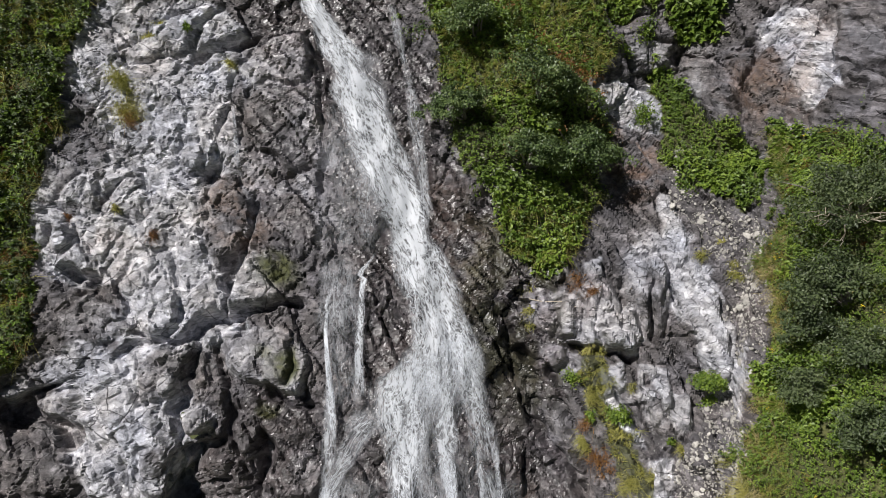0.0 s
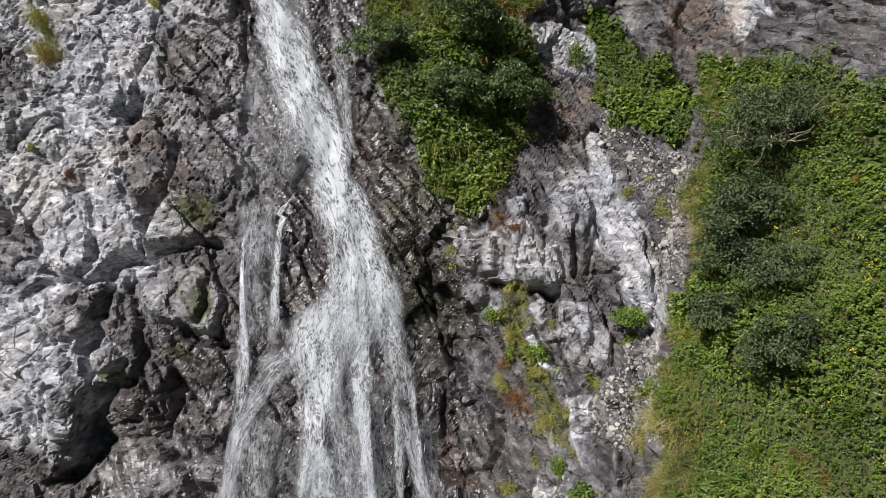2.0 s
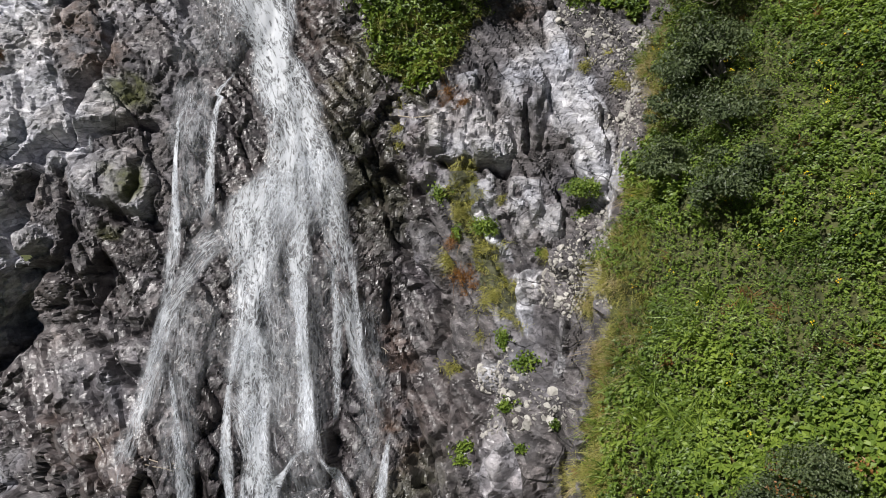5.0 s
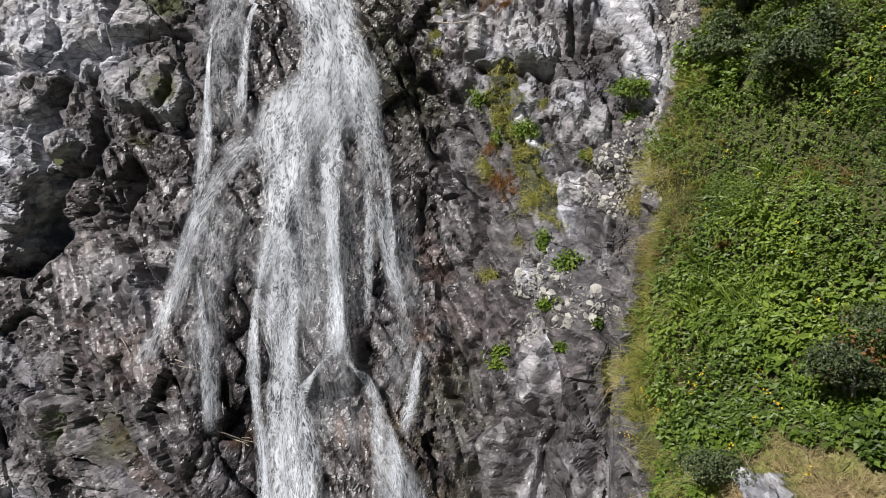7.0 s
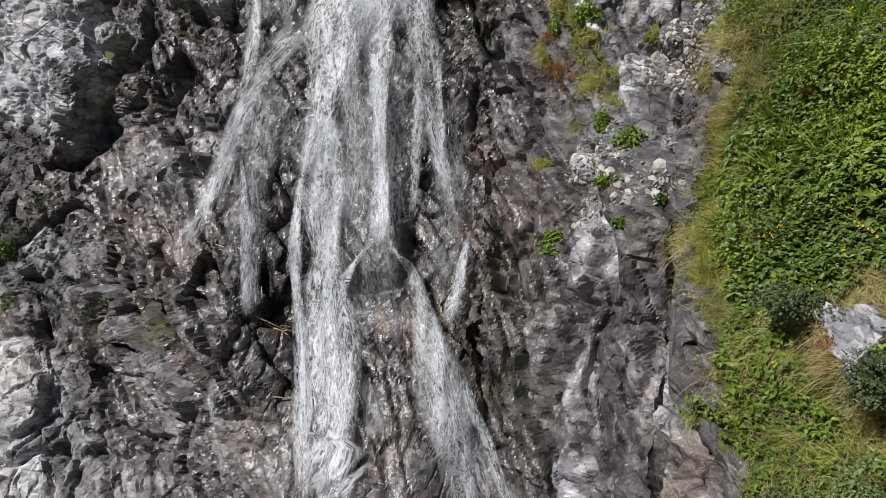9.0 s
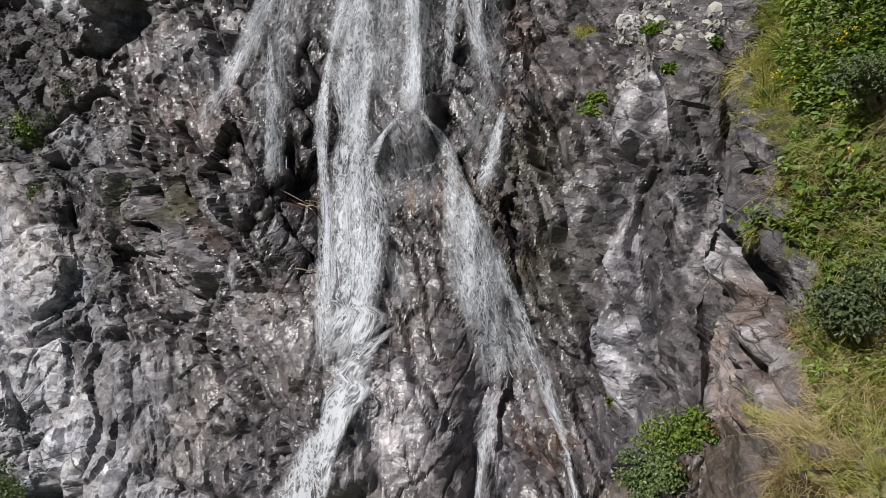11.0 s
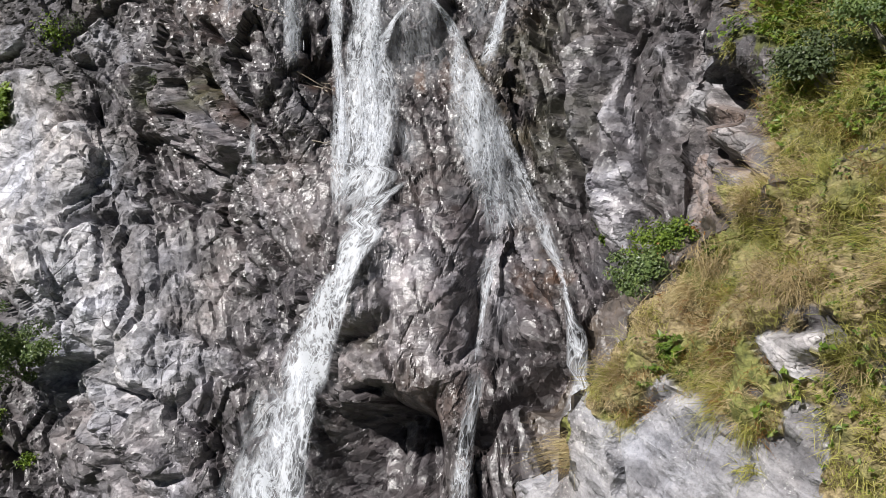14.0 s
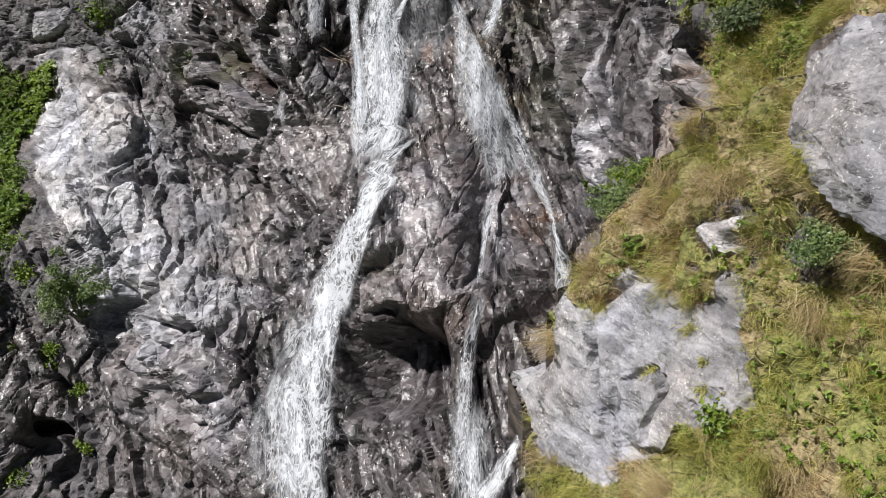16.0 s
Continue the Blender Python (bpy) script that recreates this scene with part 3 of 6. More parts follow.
block(0.60, 0.45, "large smooth grey boulder on the bank", (31.2, 5.62), (30.6, 5.95), (32.6, 6.19), (36.9, 6.37), (44.5, 6.64), (53.7, 4.72), (43.5, 4.77), (41.2, 4.77), (35.6, 5.00), (32.7, 5.26))
boulder(15.6, 5.68, 0.49, 0.49, 0.30, 0, 3.0)
# top right wall
stain(0.75, "pale", 17.6, 20.80, 1.20, 1.81, 20)
stain(0.35, "rust", 15.8, 19.82, 1.56, 1.56, 0)
stain(0.25, "rust", 18.3, 20.65, 1.00, 1.79, 0)
crack(0.202, 0.50, (15.2, 21.27), (14.6, 20.12), (14.0, 18.99), (14.9, 17.93))
crack(0.165, 0.50, (19.3, 21.61), (19.5, 20.55), (20.5, 19.86), (22.4, 19.81))
crack(0.228, 0.60, (13.3, 18.34), (15.6, 17.69), (17.9, 18.19))
ledge(0.6, 0.4, (12.9, 21.60), (14.5, 21.11), (15.7, 20.78))
ledge(0.5, 0.3, (18.9, 19.93), (20.5, 19.86), (22.6, 19.69))
# grey tones of the lower wall
stain(0.3, "pale", -34.1, 1.60, 3.07, 2.24, 0)
stain(0.42, "pale", -38.2, -1.07, 2.78, 2.36, 0)
stain(0.5, "pale", -7.7, 2.60, 1.42, 1.68, 0)
stain(0.3, "pale", -22.5, 3.72, 1.19, 1.62, 0)
stain(0.22, "pale", -25.2, 8.24, 2.27, 2.27, 0)
stain(0.5, "pale", -20.9, 17.29, 1.63, 3.63, 0)
stain(0.2, "pale", -28.5, 5.70, 2.63, 2.63, 0)
boulder(-7.6, 17.43, 1.03, 2.06, 0.30, -10, 2.6)
boulder(-7.8, 14.75, 0.83, 1.83, 0.30, -8, 2.6)
boulder(-15.2, 17.33, 1.06, 2.30, 0.15, 0, 2.8, label="smooth grey slab under a thin veil of water")
# hollows
boulder(-50.7, -3.08, 0.74, 0.64, -0.55, 0, 2.6)
# ribs of the right wall
stain(0.2, "pale", 7.3, 5.51, 1.71, 2.18, 0)
stain(0.55, "pale", 6.0, 4.85, 0.22, 1.21, 3)
stain(0.5, "pale", 6.1, 6.06, 0.22, 0.59, 12)
# grey boulder on the bank
boulder(24.9, 8.25, 0.48, 0.58, 0.60, 15, 2.8, label="grey lichened boulder half sunk in the bank")
stain(0.75, "pale", 24.9, 8.25, 0.62, 0.69, 0)
# lighter lower left wall
stain(0.5, "pale", -42.4, 1.22, 1.44, 2.09, 0)
stain(0.45, "pale", -37.1, 0.32, 2.64, 2.50, 0)
# tan blocks above the cleft
stain(0.45, "pale", 15.5, 5.10, 0.12, 0.54, 0)
stain(0.4, "rust", 17.0, 5.50, 0.50, 0.50, 0)
stain(0.45, "rust", -28.4, 5.31, 0.99, 0.44, -42)
stain(0.3, "wet", -28.4, 5.31, 1.11, 0.49, -42)
# wet sheen of the left wall
stain(0.9, "wet", -23.3, 7.96, 3.22, 3.22, 0)
stain(0.9, "wet", -27.1, 2.92, 2.35, 2.00, 20)
# pale buttress beside the upper fall
block(0.29, 0.95, "pale cracked granite slab at the cliff's shoulder", (-30.1, 20.68), (-27.6, 21.34), (-25.8, 21.94), (-22.9, 22.03), (-25.1, 21.25), (-25.9, 20.66), (-28.8, 20.42))
block(0.33, 0.95, "pale wedge of rock over a dark crack", (-24.9, 21.34), (-23.1, 21.97), (-22.0, 21.42), (-21.7, 21.21), (-23.8, 20.91), (-25.4, 20.60))
block(0.26, 0.95, "broad pale slab of cracked granite", (-30.0, 20.35), (-27.0, 20.58), (-23.4, 20.48), (-23.0, 20.23), (-24.0, 18.91), (-25.0, 18.13), (-27.0, 18.23), (-28.2, 17.84), (-28.8, 18.70), (-29.7, 19.52))
block(0.25, 0.90, "", (-27.4, 18.07), (-25.5, 18.13), (-26.6, 17.37), (-27.9, 17.69))
block(0.37, 0.50, "brown-grey bulging nose of smooth rock", (-22.6, 20.31), (-20.3, 21.16), (-18.0, 21.25), (-17.8, 20.57), (-18.2, 19.81), (-20.0, 19.73), (-21.1, 19.89), (-22.3, 19.47))
block(0.25, 0.30, "dull brown lower part of the rock nose", (-22.7, 19.39), (-20.0, 19.64), (-18.1, 19.56), (-18.4, 17.46), (-20.9, 17.14), (-21.1, 17.77), (-23.3, 17.94))
block(0.45, 0.90, "pale angular boulder wedged in the cliff", (-35.2, 16.76), (-33.5, 17.34), (-32.6, 17.09), (-33.1, 16.18), (-34.0, 16.35), (-35.0, 16.53))
block(0.37, 0.90, "small pale boulder wedged in the cliff", (-36.0, 15.89), (-35.0, 16.01), (-34.9, 15.49), (-35.9, 15.23), (-36.3, 15.39))
block(0.25, 0.70, "", (-36.9, 16.21), (-36.1, 16.34), (-36.3, 15.67), (-37.2, 15.41), (-37.2, 15.70))
block(0.20, 0.85, "", (-32.1, 17.39), (-30.1, 17.37), (-29.8, 16.66), (-30.8, 15.97), (-32.3, 16.31), (-32.8, 16.78))
block(0.20, 0.85, "", (-32.5, 15.94), (-30.8, 15.90), (-29.3, 16.42), (-29.4, 15.22), (-31.4, 15.12), (-32.7, 15.29))
block(0.29, 0.90, "smooth pale pillow of rock", (-28.8, 17.37), (-26.9, 16.73), (-27.2, 15.21), (-26.2, 14.63), (-27.3, 13.76), (-29.5, 13.33), (-29.4, 14.38), (-28.7, 15.80))
block(0.31, 0.85, "pale cracked pillow of rock", (-31.5, 15.04), (-29.4, 15.22), (-29.4, 14.11), (-30.0, 13.47), (-32.1, 13.13), (-32.6, 13.65), (-33.2, 14.46))
block(0.12, 0.20, "", (-26.3, 17.37), (-24.1, 17.17), (-23.7, 16.08), (-26.2, 14.36), (-27.2, 15.21), (-26.9, 16.57))
block(0.25, 0.20, "", (-22.8, 16.53), (-19.9, 16.68), (-18.7, 15.78), (-19.5, 14.77), (-20.9, 14.49), (-22.7, 15.05), (-23.5, 15.77))
block(0.41, 0.50, "grey wedge of rock over the long crack", (-26.4, 14.09), (-23.8, 15.19), (-22.7, 14.91), (-21.4, 14.34), (-22.5, 13.94), (-25.0, 13.68), (-26.9, 13.55))
block(0.41, 0.40, "brown mossy bulge under the long crack", (-27.6, 12.98), (-25.4, 13.09), (-21.7, 13.01), (-20.8, 12.49), (-22.1, 11.73), (-25.0, 11.87), (-27.5, 12.27))
block(0.18, 0.60, "", (-31.5, 13.12), (-29.0, 13.20), (-29.7, 12.58), (-32.3, 12.51), (-33.0, 12.77))
block(0.34, 0.85, "tall pale ribbed pillar of rock", (-36.4, 11.78), (-33.7, 12.41), (-32.3, 11.89), (-33.3, 11.13), (-32.5, 10.53), (-33.2, 9.08), (-35.3, 9.35), (-35.5, 10.53), (-36.4, 10.88))
block(0.25, 0.80, "", (-37.7, 11.22), (-36.5, 11.43), (-36.3, 10.64), (-37.9, 10.50))
block(0.33, 0.70, "pale rounded lobe of rock", (-31.6, 11.44), (-29.8, 11.51), (-29.2, 11.24), (-31.1, 10.81), (-31.7, 10.96))
block(0.25, 0.70, "", (-38.3, 10.44), (-36.7, 10.49), (-36.2, 9.40), (-38.4, 9.44))
block(0.20, 0.30, "", (-41.9, 10.93), (-38.8, 10.54), (-38.5, 9.74), (-39.4, 9.47), (-43.0, 9.60))
block(0.25, 0.40, "", (-40.5, 11.16), (-39.1, 11.55), (-37.1, 11.86), (-38.2, 10.55), (-39.7, 10.55))
block(0.20, 0.40, "", (-37.2, 13.73), (-35.2, 14.23), (-33.8, 13.94), (-32.8, 13.27), (-35.1, 13.04), (-37.2, 13.17))
block(0.20, 0.55, "", (-41.3, 11.77), (-39.0, 12.59), (-36.7, 12.90), (-36.4, 12.34), (-39.1, 11.77), (-40.9, 11.44))
crack(0.25, 0.90, (-32.8, 13.15), (-30.8, 13.16), (-28.8, 13.32), (-27.1, 13.55), (-25.1, 13.62), (-23.4, 13.74), (-20.8, 13.87))
crack(0.20, 0.70, (-25.4, 20.57), (-23.3, 20.82), (-21.4, 21.16))
crack(0.08, 0.30, (-25.9, 20.66), (-24.9, 21.34), (-23.1, 22.03))
crack(0.06, 0.25, (-29.1, 20.50), (-27.0, 20.58), (-25.9, 20.66), (-26.9, 19.91))
crack(0.05, 0.20, (-27.0, 20.58), (-25.0, 20.06), (-23.5, 20.40))
crack(0.05, 0.20, (-29.8, 19.52), (-27.8, 19.34), (-28.7, 19.02), (-27.1, 18.69))
crack(0.06, 0.30, (-28.4, 17.37), (-27.1, 18.23), (-26.2, 18.92))
crack(0.22, 0.60, (-27.4, 17.29), (-26.0, 17.21), (-24.7, 17.81))
crack(0.06, 0.30, (-23.4, 20.48), (-23.5, 19.23), (-24.9, 17.97), (-26.0, 17.05), (-27.1, 15.49))
crack(0.22, 0.70, (-23.2, 16.53), (-24.0, 15.48), (-25.8, 14.63), (-26.8, 13.62))
crack(0.22, 0.60, (-27.1, 13.55), (-28.9, 13.07), (-30.4, 12.10), (-32.4, 11.39), (-31.6, 9.49))
crack(0.06, 0.30, (-32.1, 17.39), (-31.4, 18.17), (-31.6, 18.97))
crack(0.08, 0.30, (-33.1, 16.18), (-32.0, 16.92), (-30.2, 17.21))
crack(0.06, 0.25, (-35.6, 16.40), (-34.1, 16.13), (-33.4, 15.89))
crack(0.32, 0.90, (-36.2, 14.67), (-35.0, 14.64), (-34.8, 14.36))
crack(0.45, 0.90, (-41.6, 11.39), (-39.9, 11.07), (-38.2, 10.67))
crack(0.10, 0.40, (-34.2, 12.65), (-31.9, 13.07))
crack(0.14, 0.50, (-25.4, 11.87), (-23.9, 11.61), (-21.4, 11.48))
crack(0.12, 0.50, (-27.8, 13.04), (-27.9, 11.77), (-28.3, 10.50), (-27.6, 9.72))
# wall beyond the upper fall
block(0.41, 0.85, "pale angular block over a dark overhang", (-5.0, 13.64), (-1.9, 14.28), (2.7, 14.66), (5.9, 13.90), (6.4, 13.41), (5.1, 13.04), (2.6, 13.14), (-0.2, 13.16), (-2.5, 13.40))
block(0.37, 0.80, "pale angular block under the overhang", (-2.5, 12.89), (-0.2, 13.09), (-0.0, 12.68), (-1.4, 12.22), (-2.8, 12.51))
block(0.41, 0.85, "long pale leaning slab of smooth rock", (8.6, 14.82), (10.2, 15.21), (12.4, 14.37), (13.3, 13.29), (13.9, 12.73), (12.9, 12.31), (11.0, 12.97), (9.6, 13.73))
block(0.25, 0.75, "", (7.8, 16.74), (9.1, 16.76), (10.4, 15.21), (8.8, 14.82))
block(0.29, 0.45, "grey leaning slab", (5.2, 15.05), (7.5, 15.31), (8.6, 14.94), (7.8, 13.81), (6.8, 13.42), (5.9, 14.03), (4.8, 14.54))
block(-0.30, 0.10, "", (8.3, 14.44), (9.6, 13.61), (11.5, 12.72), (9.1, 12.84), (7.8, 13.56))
block(0.20, 0.95, "", (3.1, 11.88), (4.3, 12.05), (6.1, 11.17), (4.2, 11.27))
block(0.23, 0.20, "dark smooth leaning slab", (-3.1, 11.62), (-0.3, 11.52), (0.5, 10.56), (1.7, 9.79), (-0.6, 9.85), (-2.7, 10.80))
block(0.20, 0.80, "", (6.3, 10.98), (8.4, 11.25), (8.7, 10.73), (6.4, 10.26))
block(0.33, 0.85, "pale bleached ledge", (3.3, 19.74), (5.9, 19.85), (7.7, 19.48), (9.4, 19.16), (9.6, 18.27), (7.7, 18.17), (4.0, 19.06))
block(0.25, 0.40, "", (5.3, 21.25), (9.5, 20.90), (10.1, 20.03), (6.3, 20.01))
block(0.20, 0.70, "", (2.5, 12.68), (4.4, 12.87), (4.8, 12.26), (2.9, 12.05))
block(0.20, 0.60, "", (5.8, 12.90), (8.2, 12.83), (8.6, 12.05), (6.6, 11.54), (5.3, 12.16))
crack(0.16, 0.85, (-0.2, 13.16), (2.6, 13.07), (5.6, 12.96))
crack(0.15, 0.70, (-4.7, 12.78), (-2.6, 12.53), (-1.4, 12.18))
crack(0.12, 0.50, (7.4, 14.67), (7.1, 13.43), (9.1, 12.71))
crack(0.06, 0.30, (5.1, 14.92), (6.4, 13.91), (6.1, 13.41))
crack(0.06, 0.30, (-1.9, 14.28), (-0.8, 13.62), (-1.8, 13.15))
crack(0.05, 0.30, (2.7, 14.60), (2.2, 13.86), (3.0, 13.23))
crack(0.14, 0.50, (-5.7, 13.92), (-4.9, 13.07), (-3.6, 11.34), (-0.5, 10.09))
crack(0.10, 0.50, (-3.5, 10.32), (-0.6, 10.09), (0.9, 9.23), (4.0, 8.32))
# left wall, middle
block(0.33, 0.40, "", (-27.4, 13.17), (-24.8, 13.24), (-22.6, 13.03), (-22.4, 12.37), (-23.3, 11.98), (-26.0, 11.98), (-27.3, 12.37))
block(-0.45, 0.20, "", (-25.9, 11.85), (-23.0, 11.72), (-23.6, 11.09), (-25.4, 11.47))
block(0.33, 0.60, "pale knob of rock above a dark hollow", (-31.6, 11.38), (-30.1, 11.68), (-28.8, 11.35), (-29.7, 10.98), (-31.5, 10.92))
block(0.26, 0.20, "", (-31.2, 10.01), (-29.9, 10.59), (-28.5, 10.33), (-29.0, 9.79), (-30.8, 9.41))
block(0.41, 0.50, "pale ribbed boulder above a grassy gully", (-34.4, 10.59), (-32.5, 10.73), (-31.8, 9.53), (-32.5, 8.86), (-34.5, 8.46), (-35.3, 8.74))
block(0.18, 0.30, "", (-26.0, 9.98), (-23.8, 10.60), (-21.7, 10.36), (-21.7, 9.77), (-23.8, 9.47), (-25.8, 9.57))
block(0.15, 0.35, "smooth wet slab with a glossy sheen", (-30.8, 9.01), (-28.6, 9.43), (-26.8, 9.04), (-25.9, 8.42), (-29.4, 7.64), (-32.3, 7.78), (-33.6, 8.20))
block(0.25, 0.25, "", (-21.7, 8.45), (-20.0, 8.54), (-18.5, 7.78), (-20.0, 7.41), (-21.5, 7.84))
block(0.20, 0.30, "", (-26.5, 8.94), (-23.9, 9.31), (-22.0, 8.98), (-22.6, 8.46), (-24.7, 8.45))
block(0.20, 0.25, "", (-32.5, 7.46), (-29.5, 7.54), (-27.7, 7.17), (-29.6, 6.66), (-32.7, 6.58))
block(0.20, 0.30, "", (-35.7, 6.83), (-33.1, 7.09), (-32.4, 6.40), (-35.0, 5.67), (-36.6, 5.98))
block(0.20, 0.25, "", (-26.9, 6.48), (-23.4, 6.67), (-22.8, 6.02), (-24.7, 5.06), (-26.6, 5.53))
block(0.25, 0.35, "", (-33.5, 12.54), (-31.3, 12.92), (-28.3, 12.77), (-28.9, 11.99), (-31.8, 11.89), (-33.9, 11.63))
crack(0.18, 0.60, (-27.3, 9.25), (-26.2, 8.73), (-24.3, 8.35))
crack(0.26, 0.80, (-32.1, 6.21), (-30.5, 5.75), (-28.3, 5.45), (-26.1, 4.95))
crack(0.25, 0.80, (-31.4, 8.86), (-34.2, 8.38), (-35.6, 8.24))
crack(0.22, 0.70, (-27.8, 9.46), (-26.3, 10.35), (-26.3, 11.21))
crack(0.20, 0.60, (-27.6, 11.60), (-29.0, 10.85), (-31.5, 10.30))
crack(0.30, 0.90, (-31.1, 10.72), (-31.2, 10.01), (-31.9, 8.98))
crack(0.12, 0.60, (-29.3, 6.88), (-27.5, 6.53), (-25.4, 6.19))
crack(0.30, 0.70, (-21.2, 6.59), (-19.6, 6.04))
crack(0.10, 0.40, (-21.7, 8.45), (-19.4, 7.59))
crack(0.10, 0.40, (-32.5, 7.46), (-31.7, 6.88), (-30.1, 6.43))
crack(0.10, 0.40, (-23.8, 9.42), (-22.2, 9.54), (-21.5, 10.36))
crack(0.09, 0.40, (-36.3, 7.08), (-34.0, 7.39), (-32.8, 7.01))
# left wall, lower
block(0.25, 0.90, "pale rounded dome of smooth dry rock", (-46.1, 2.56), (-43.3, 3.62), (-39.4, 4.71), (-39.0, 4.42), (-37.8, 3.84), (-38.7, 3.09), (-41.7, 2.77), (-44.3, 2.39), (-46.4, 2.28))
block(0.15, 0.75, "pale flat face under the dome", (-43.5, 2.47), (-39.0, 2.57), (-39.3, 1.60), (-42.6, 1.16), (-43.0, 1.78))
block(0.12, 0.70, "", (-46.4, 2.28), (-44.0, 2.36), (-43.1, 1.67), (-43.9, 0.36), (-45.3, 1.12), (-46.3, 1.68))
block(0.25, 0.60, "", (-43.0, 0.53), (-40.5, 1.20), (-39.9, 0.86), (-41.3, 0.18), (-44.6, -0.58))
block(0.23, 0.50, "grey block of folded wet rock", (-37.7, 0.97), (-33.1, 0.80), (-30.7, 0.59), (-34.4, -0.12), (-37.4, -0.26), (-40.3, -0.07), (-39.1, 0.58))
block(0.15, 0.30, "blue-grey face of wet rock", (-34.7, 2.49), (-29.4, 2.92), (-26.3, 2.19), (-25.2, 1.23), (-28.1, 0.70), (-31.7, 0.74), (-35.8, 1.02))
block(0.20, 0.35, "smooth grey wet slab", (-28.1, 3.92), (-23.1, 4.23), (-19.0, 3.96), (-19.7, 3.04), (-22.6, 2.42), (-26.5, 2.89))
block(0.12, 0.30, "", (-25.5, 6.00), (-18.8, 5.75), (-18.4, 4.87), (-22.9, 4.67), (-25.3, 4.97))
block(0.75, 0.30, "dark wet prow of rock beside a shaded step", (-35.0, 5.80), (-31.8, 5.88), (-31.6, 5.30), (-29.9, 5.02), (-27.8, 4.55), (-26.2, 4.48), (-27.7, 3.71), (-31.7, 4.08), (-34.3, 4.12), (-36.0, 5.00))
block(0.25, 0.55, "", (-43.8, 6.57), (-41.7, 6.75), (-41.8, 6.16), (-44.2, 5.78))
block(0.25, 0.40, "", (-38.5, 6.48), (-36.3, 7.04), (-35.3, 6.62), (-36.9, 5.79), (-38.8, 5.93))
block(0.20, 0.50, "", (-44.3, 5.46), (-40.3, 5.76), (-39.5, 5.22), (-42.8, 4.38), (-45.1, 3.98))
block(0.20, 0.35, "", (-39.9, -0.60), (-35.0, -0.30), (-31.6, -0.60), (-34.3, -1.26), (-38.8, -1.50))
block(0.20, 0.30, "", (-45.3, -1.40), (-41.7, -0.90), (-40.4, -1.31), (-42.5, -2.31), (-45.9, -2.32))
block(0.20, 0.30, "", (-33.5, 3.89), (-29.8, 4.30), (-27.2, 3.74), (-28.4, 3.09), (-32.2, 3.00))
block(0.20, 0.30, "", (-31.0, 0.25), (-26.5, 0.62), (-25.7, 0.09), (-29.5, -0.69), (-32.5, -0.45))
crack(0.10, 0.50, (-43.9, 2.45), (-40.7, 2.54), (-37.3, 2.58))
crack(0.30, 0.80, (-38.7, 4.79), (-37.5, 4.86))
crack(0.10, 0.40, (-37.4, 2.42), (-34.6, 2.70), (-36.1, 3.11))
crack(0.14, 0.60, (-40.5, -0.28), (-36.9, -0.15), (-34.7, -0.21))
crack(0.28, 0.80, (-44.7, -0.73), (-42.9, -0.44), (-41.3, 0.18))
crack(0.06, 0.40, (-35.9, 0.90), (-33.1, 0.80), (-30.7, 0.59))
crack(0.08, 0.40, (-33.3, 4.53), (-34.1, 3.63), (-33.1, 3.08), (-30.3, 3.03), (-27.8, 3.36))
crack(0.06, 0.30, (-26.8, 2.87), (-24.7, 2.39), (-21.5, 2.31))
crack(0.14, 0.60, (-40.2, -1.08), (-40.3, -1.69), (-39.2, -1.93))
crack(0.14, 0.50, (-32.3, 5.87), (-33.3, 4.53), (-30.5, 4.77))
crack(0.07, 0.30, (-28.0, 1.79), (-26.2, 1.35), (-25.3, 0.87))
crack(0.10, 0.50, (-49.9, -1.64), (-47.9, -2.01), (-47.4, -2.64))
# wedge between the lower falls
block(0.41, 0.50, "smooth rounded wet boulder beside the chute", (-19.6, 1.85), (-19.4, 2.08), (-17.0, 2.54), (-14.7, 2.66), (-14.1, 2.30), (-16.1, 2.05), (-19.2, 1.66))
block(0.16, 0.45, "wedge of wet rock dividing the two falls", (-15.6, 3.56), (-13.7, 3.76), (-9.2, 3.26), (-5.7, 2.43), (-4.8, 1.82), (-6.4, 1.64), (-11.1, 1.80), (-13.5, 2.00), (-14.1, 2.59), (-15.8, 2.94))
block(0.18, 0.45, "", (-18.9, 1.54), (-14.1, 1.86), (-11.7, 1.72), (-11.6, 1.42), (-14.1, 1.22), (-19.0, 0.99))
# recess under the wedge, its shade also darkened in the rock's colour
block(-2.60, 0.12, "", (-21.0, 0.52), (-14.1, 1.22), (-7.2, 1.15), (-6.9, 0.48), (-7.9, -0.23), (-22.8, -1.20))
block(0.15, 0.35, "dark wet bulge under the side fall", (-5.7, 2.27), (-2.4, 2.37), (2.4, 2.43), (3.9, 2.14), (1.2, 1.83), (-1.7, 1.61), (-4.8, 1.75))
crack(0.07, 0.40, (-15.6, 3.56), (-12.5, 3.41), (-10.3, 3.24), (-8.0, 3.00))
crack(0.10, 0.60, (-19.2, 1.64), (-16.4, 1.97), (-14.1, 2.16))
crack(0.07, 0.40, (-14.1, 2.16), (-12.9, 1.79), (-11.3, 1.34))
crack(0.06, 0.30, (-2.9, 1.56), (0.1, 1.71), (4.3, 2.05))
crack(0.20, 0.70, (-3.9, 0.68), (-1.0, 1.04), (2.2, 1.54), (5.3, 2.19))
crack(0.06, 0.30, (-8.0, 3.00), (-5.7, 2.43), (-4.3, 1.79))
crack(0.12, 0.60, (-19.1, 0.81), (-14.1, 1.22), (-7.2, 1.12))
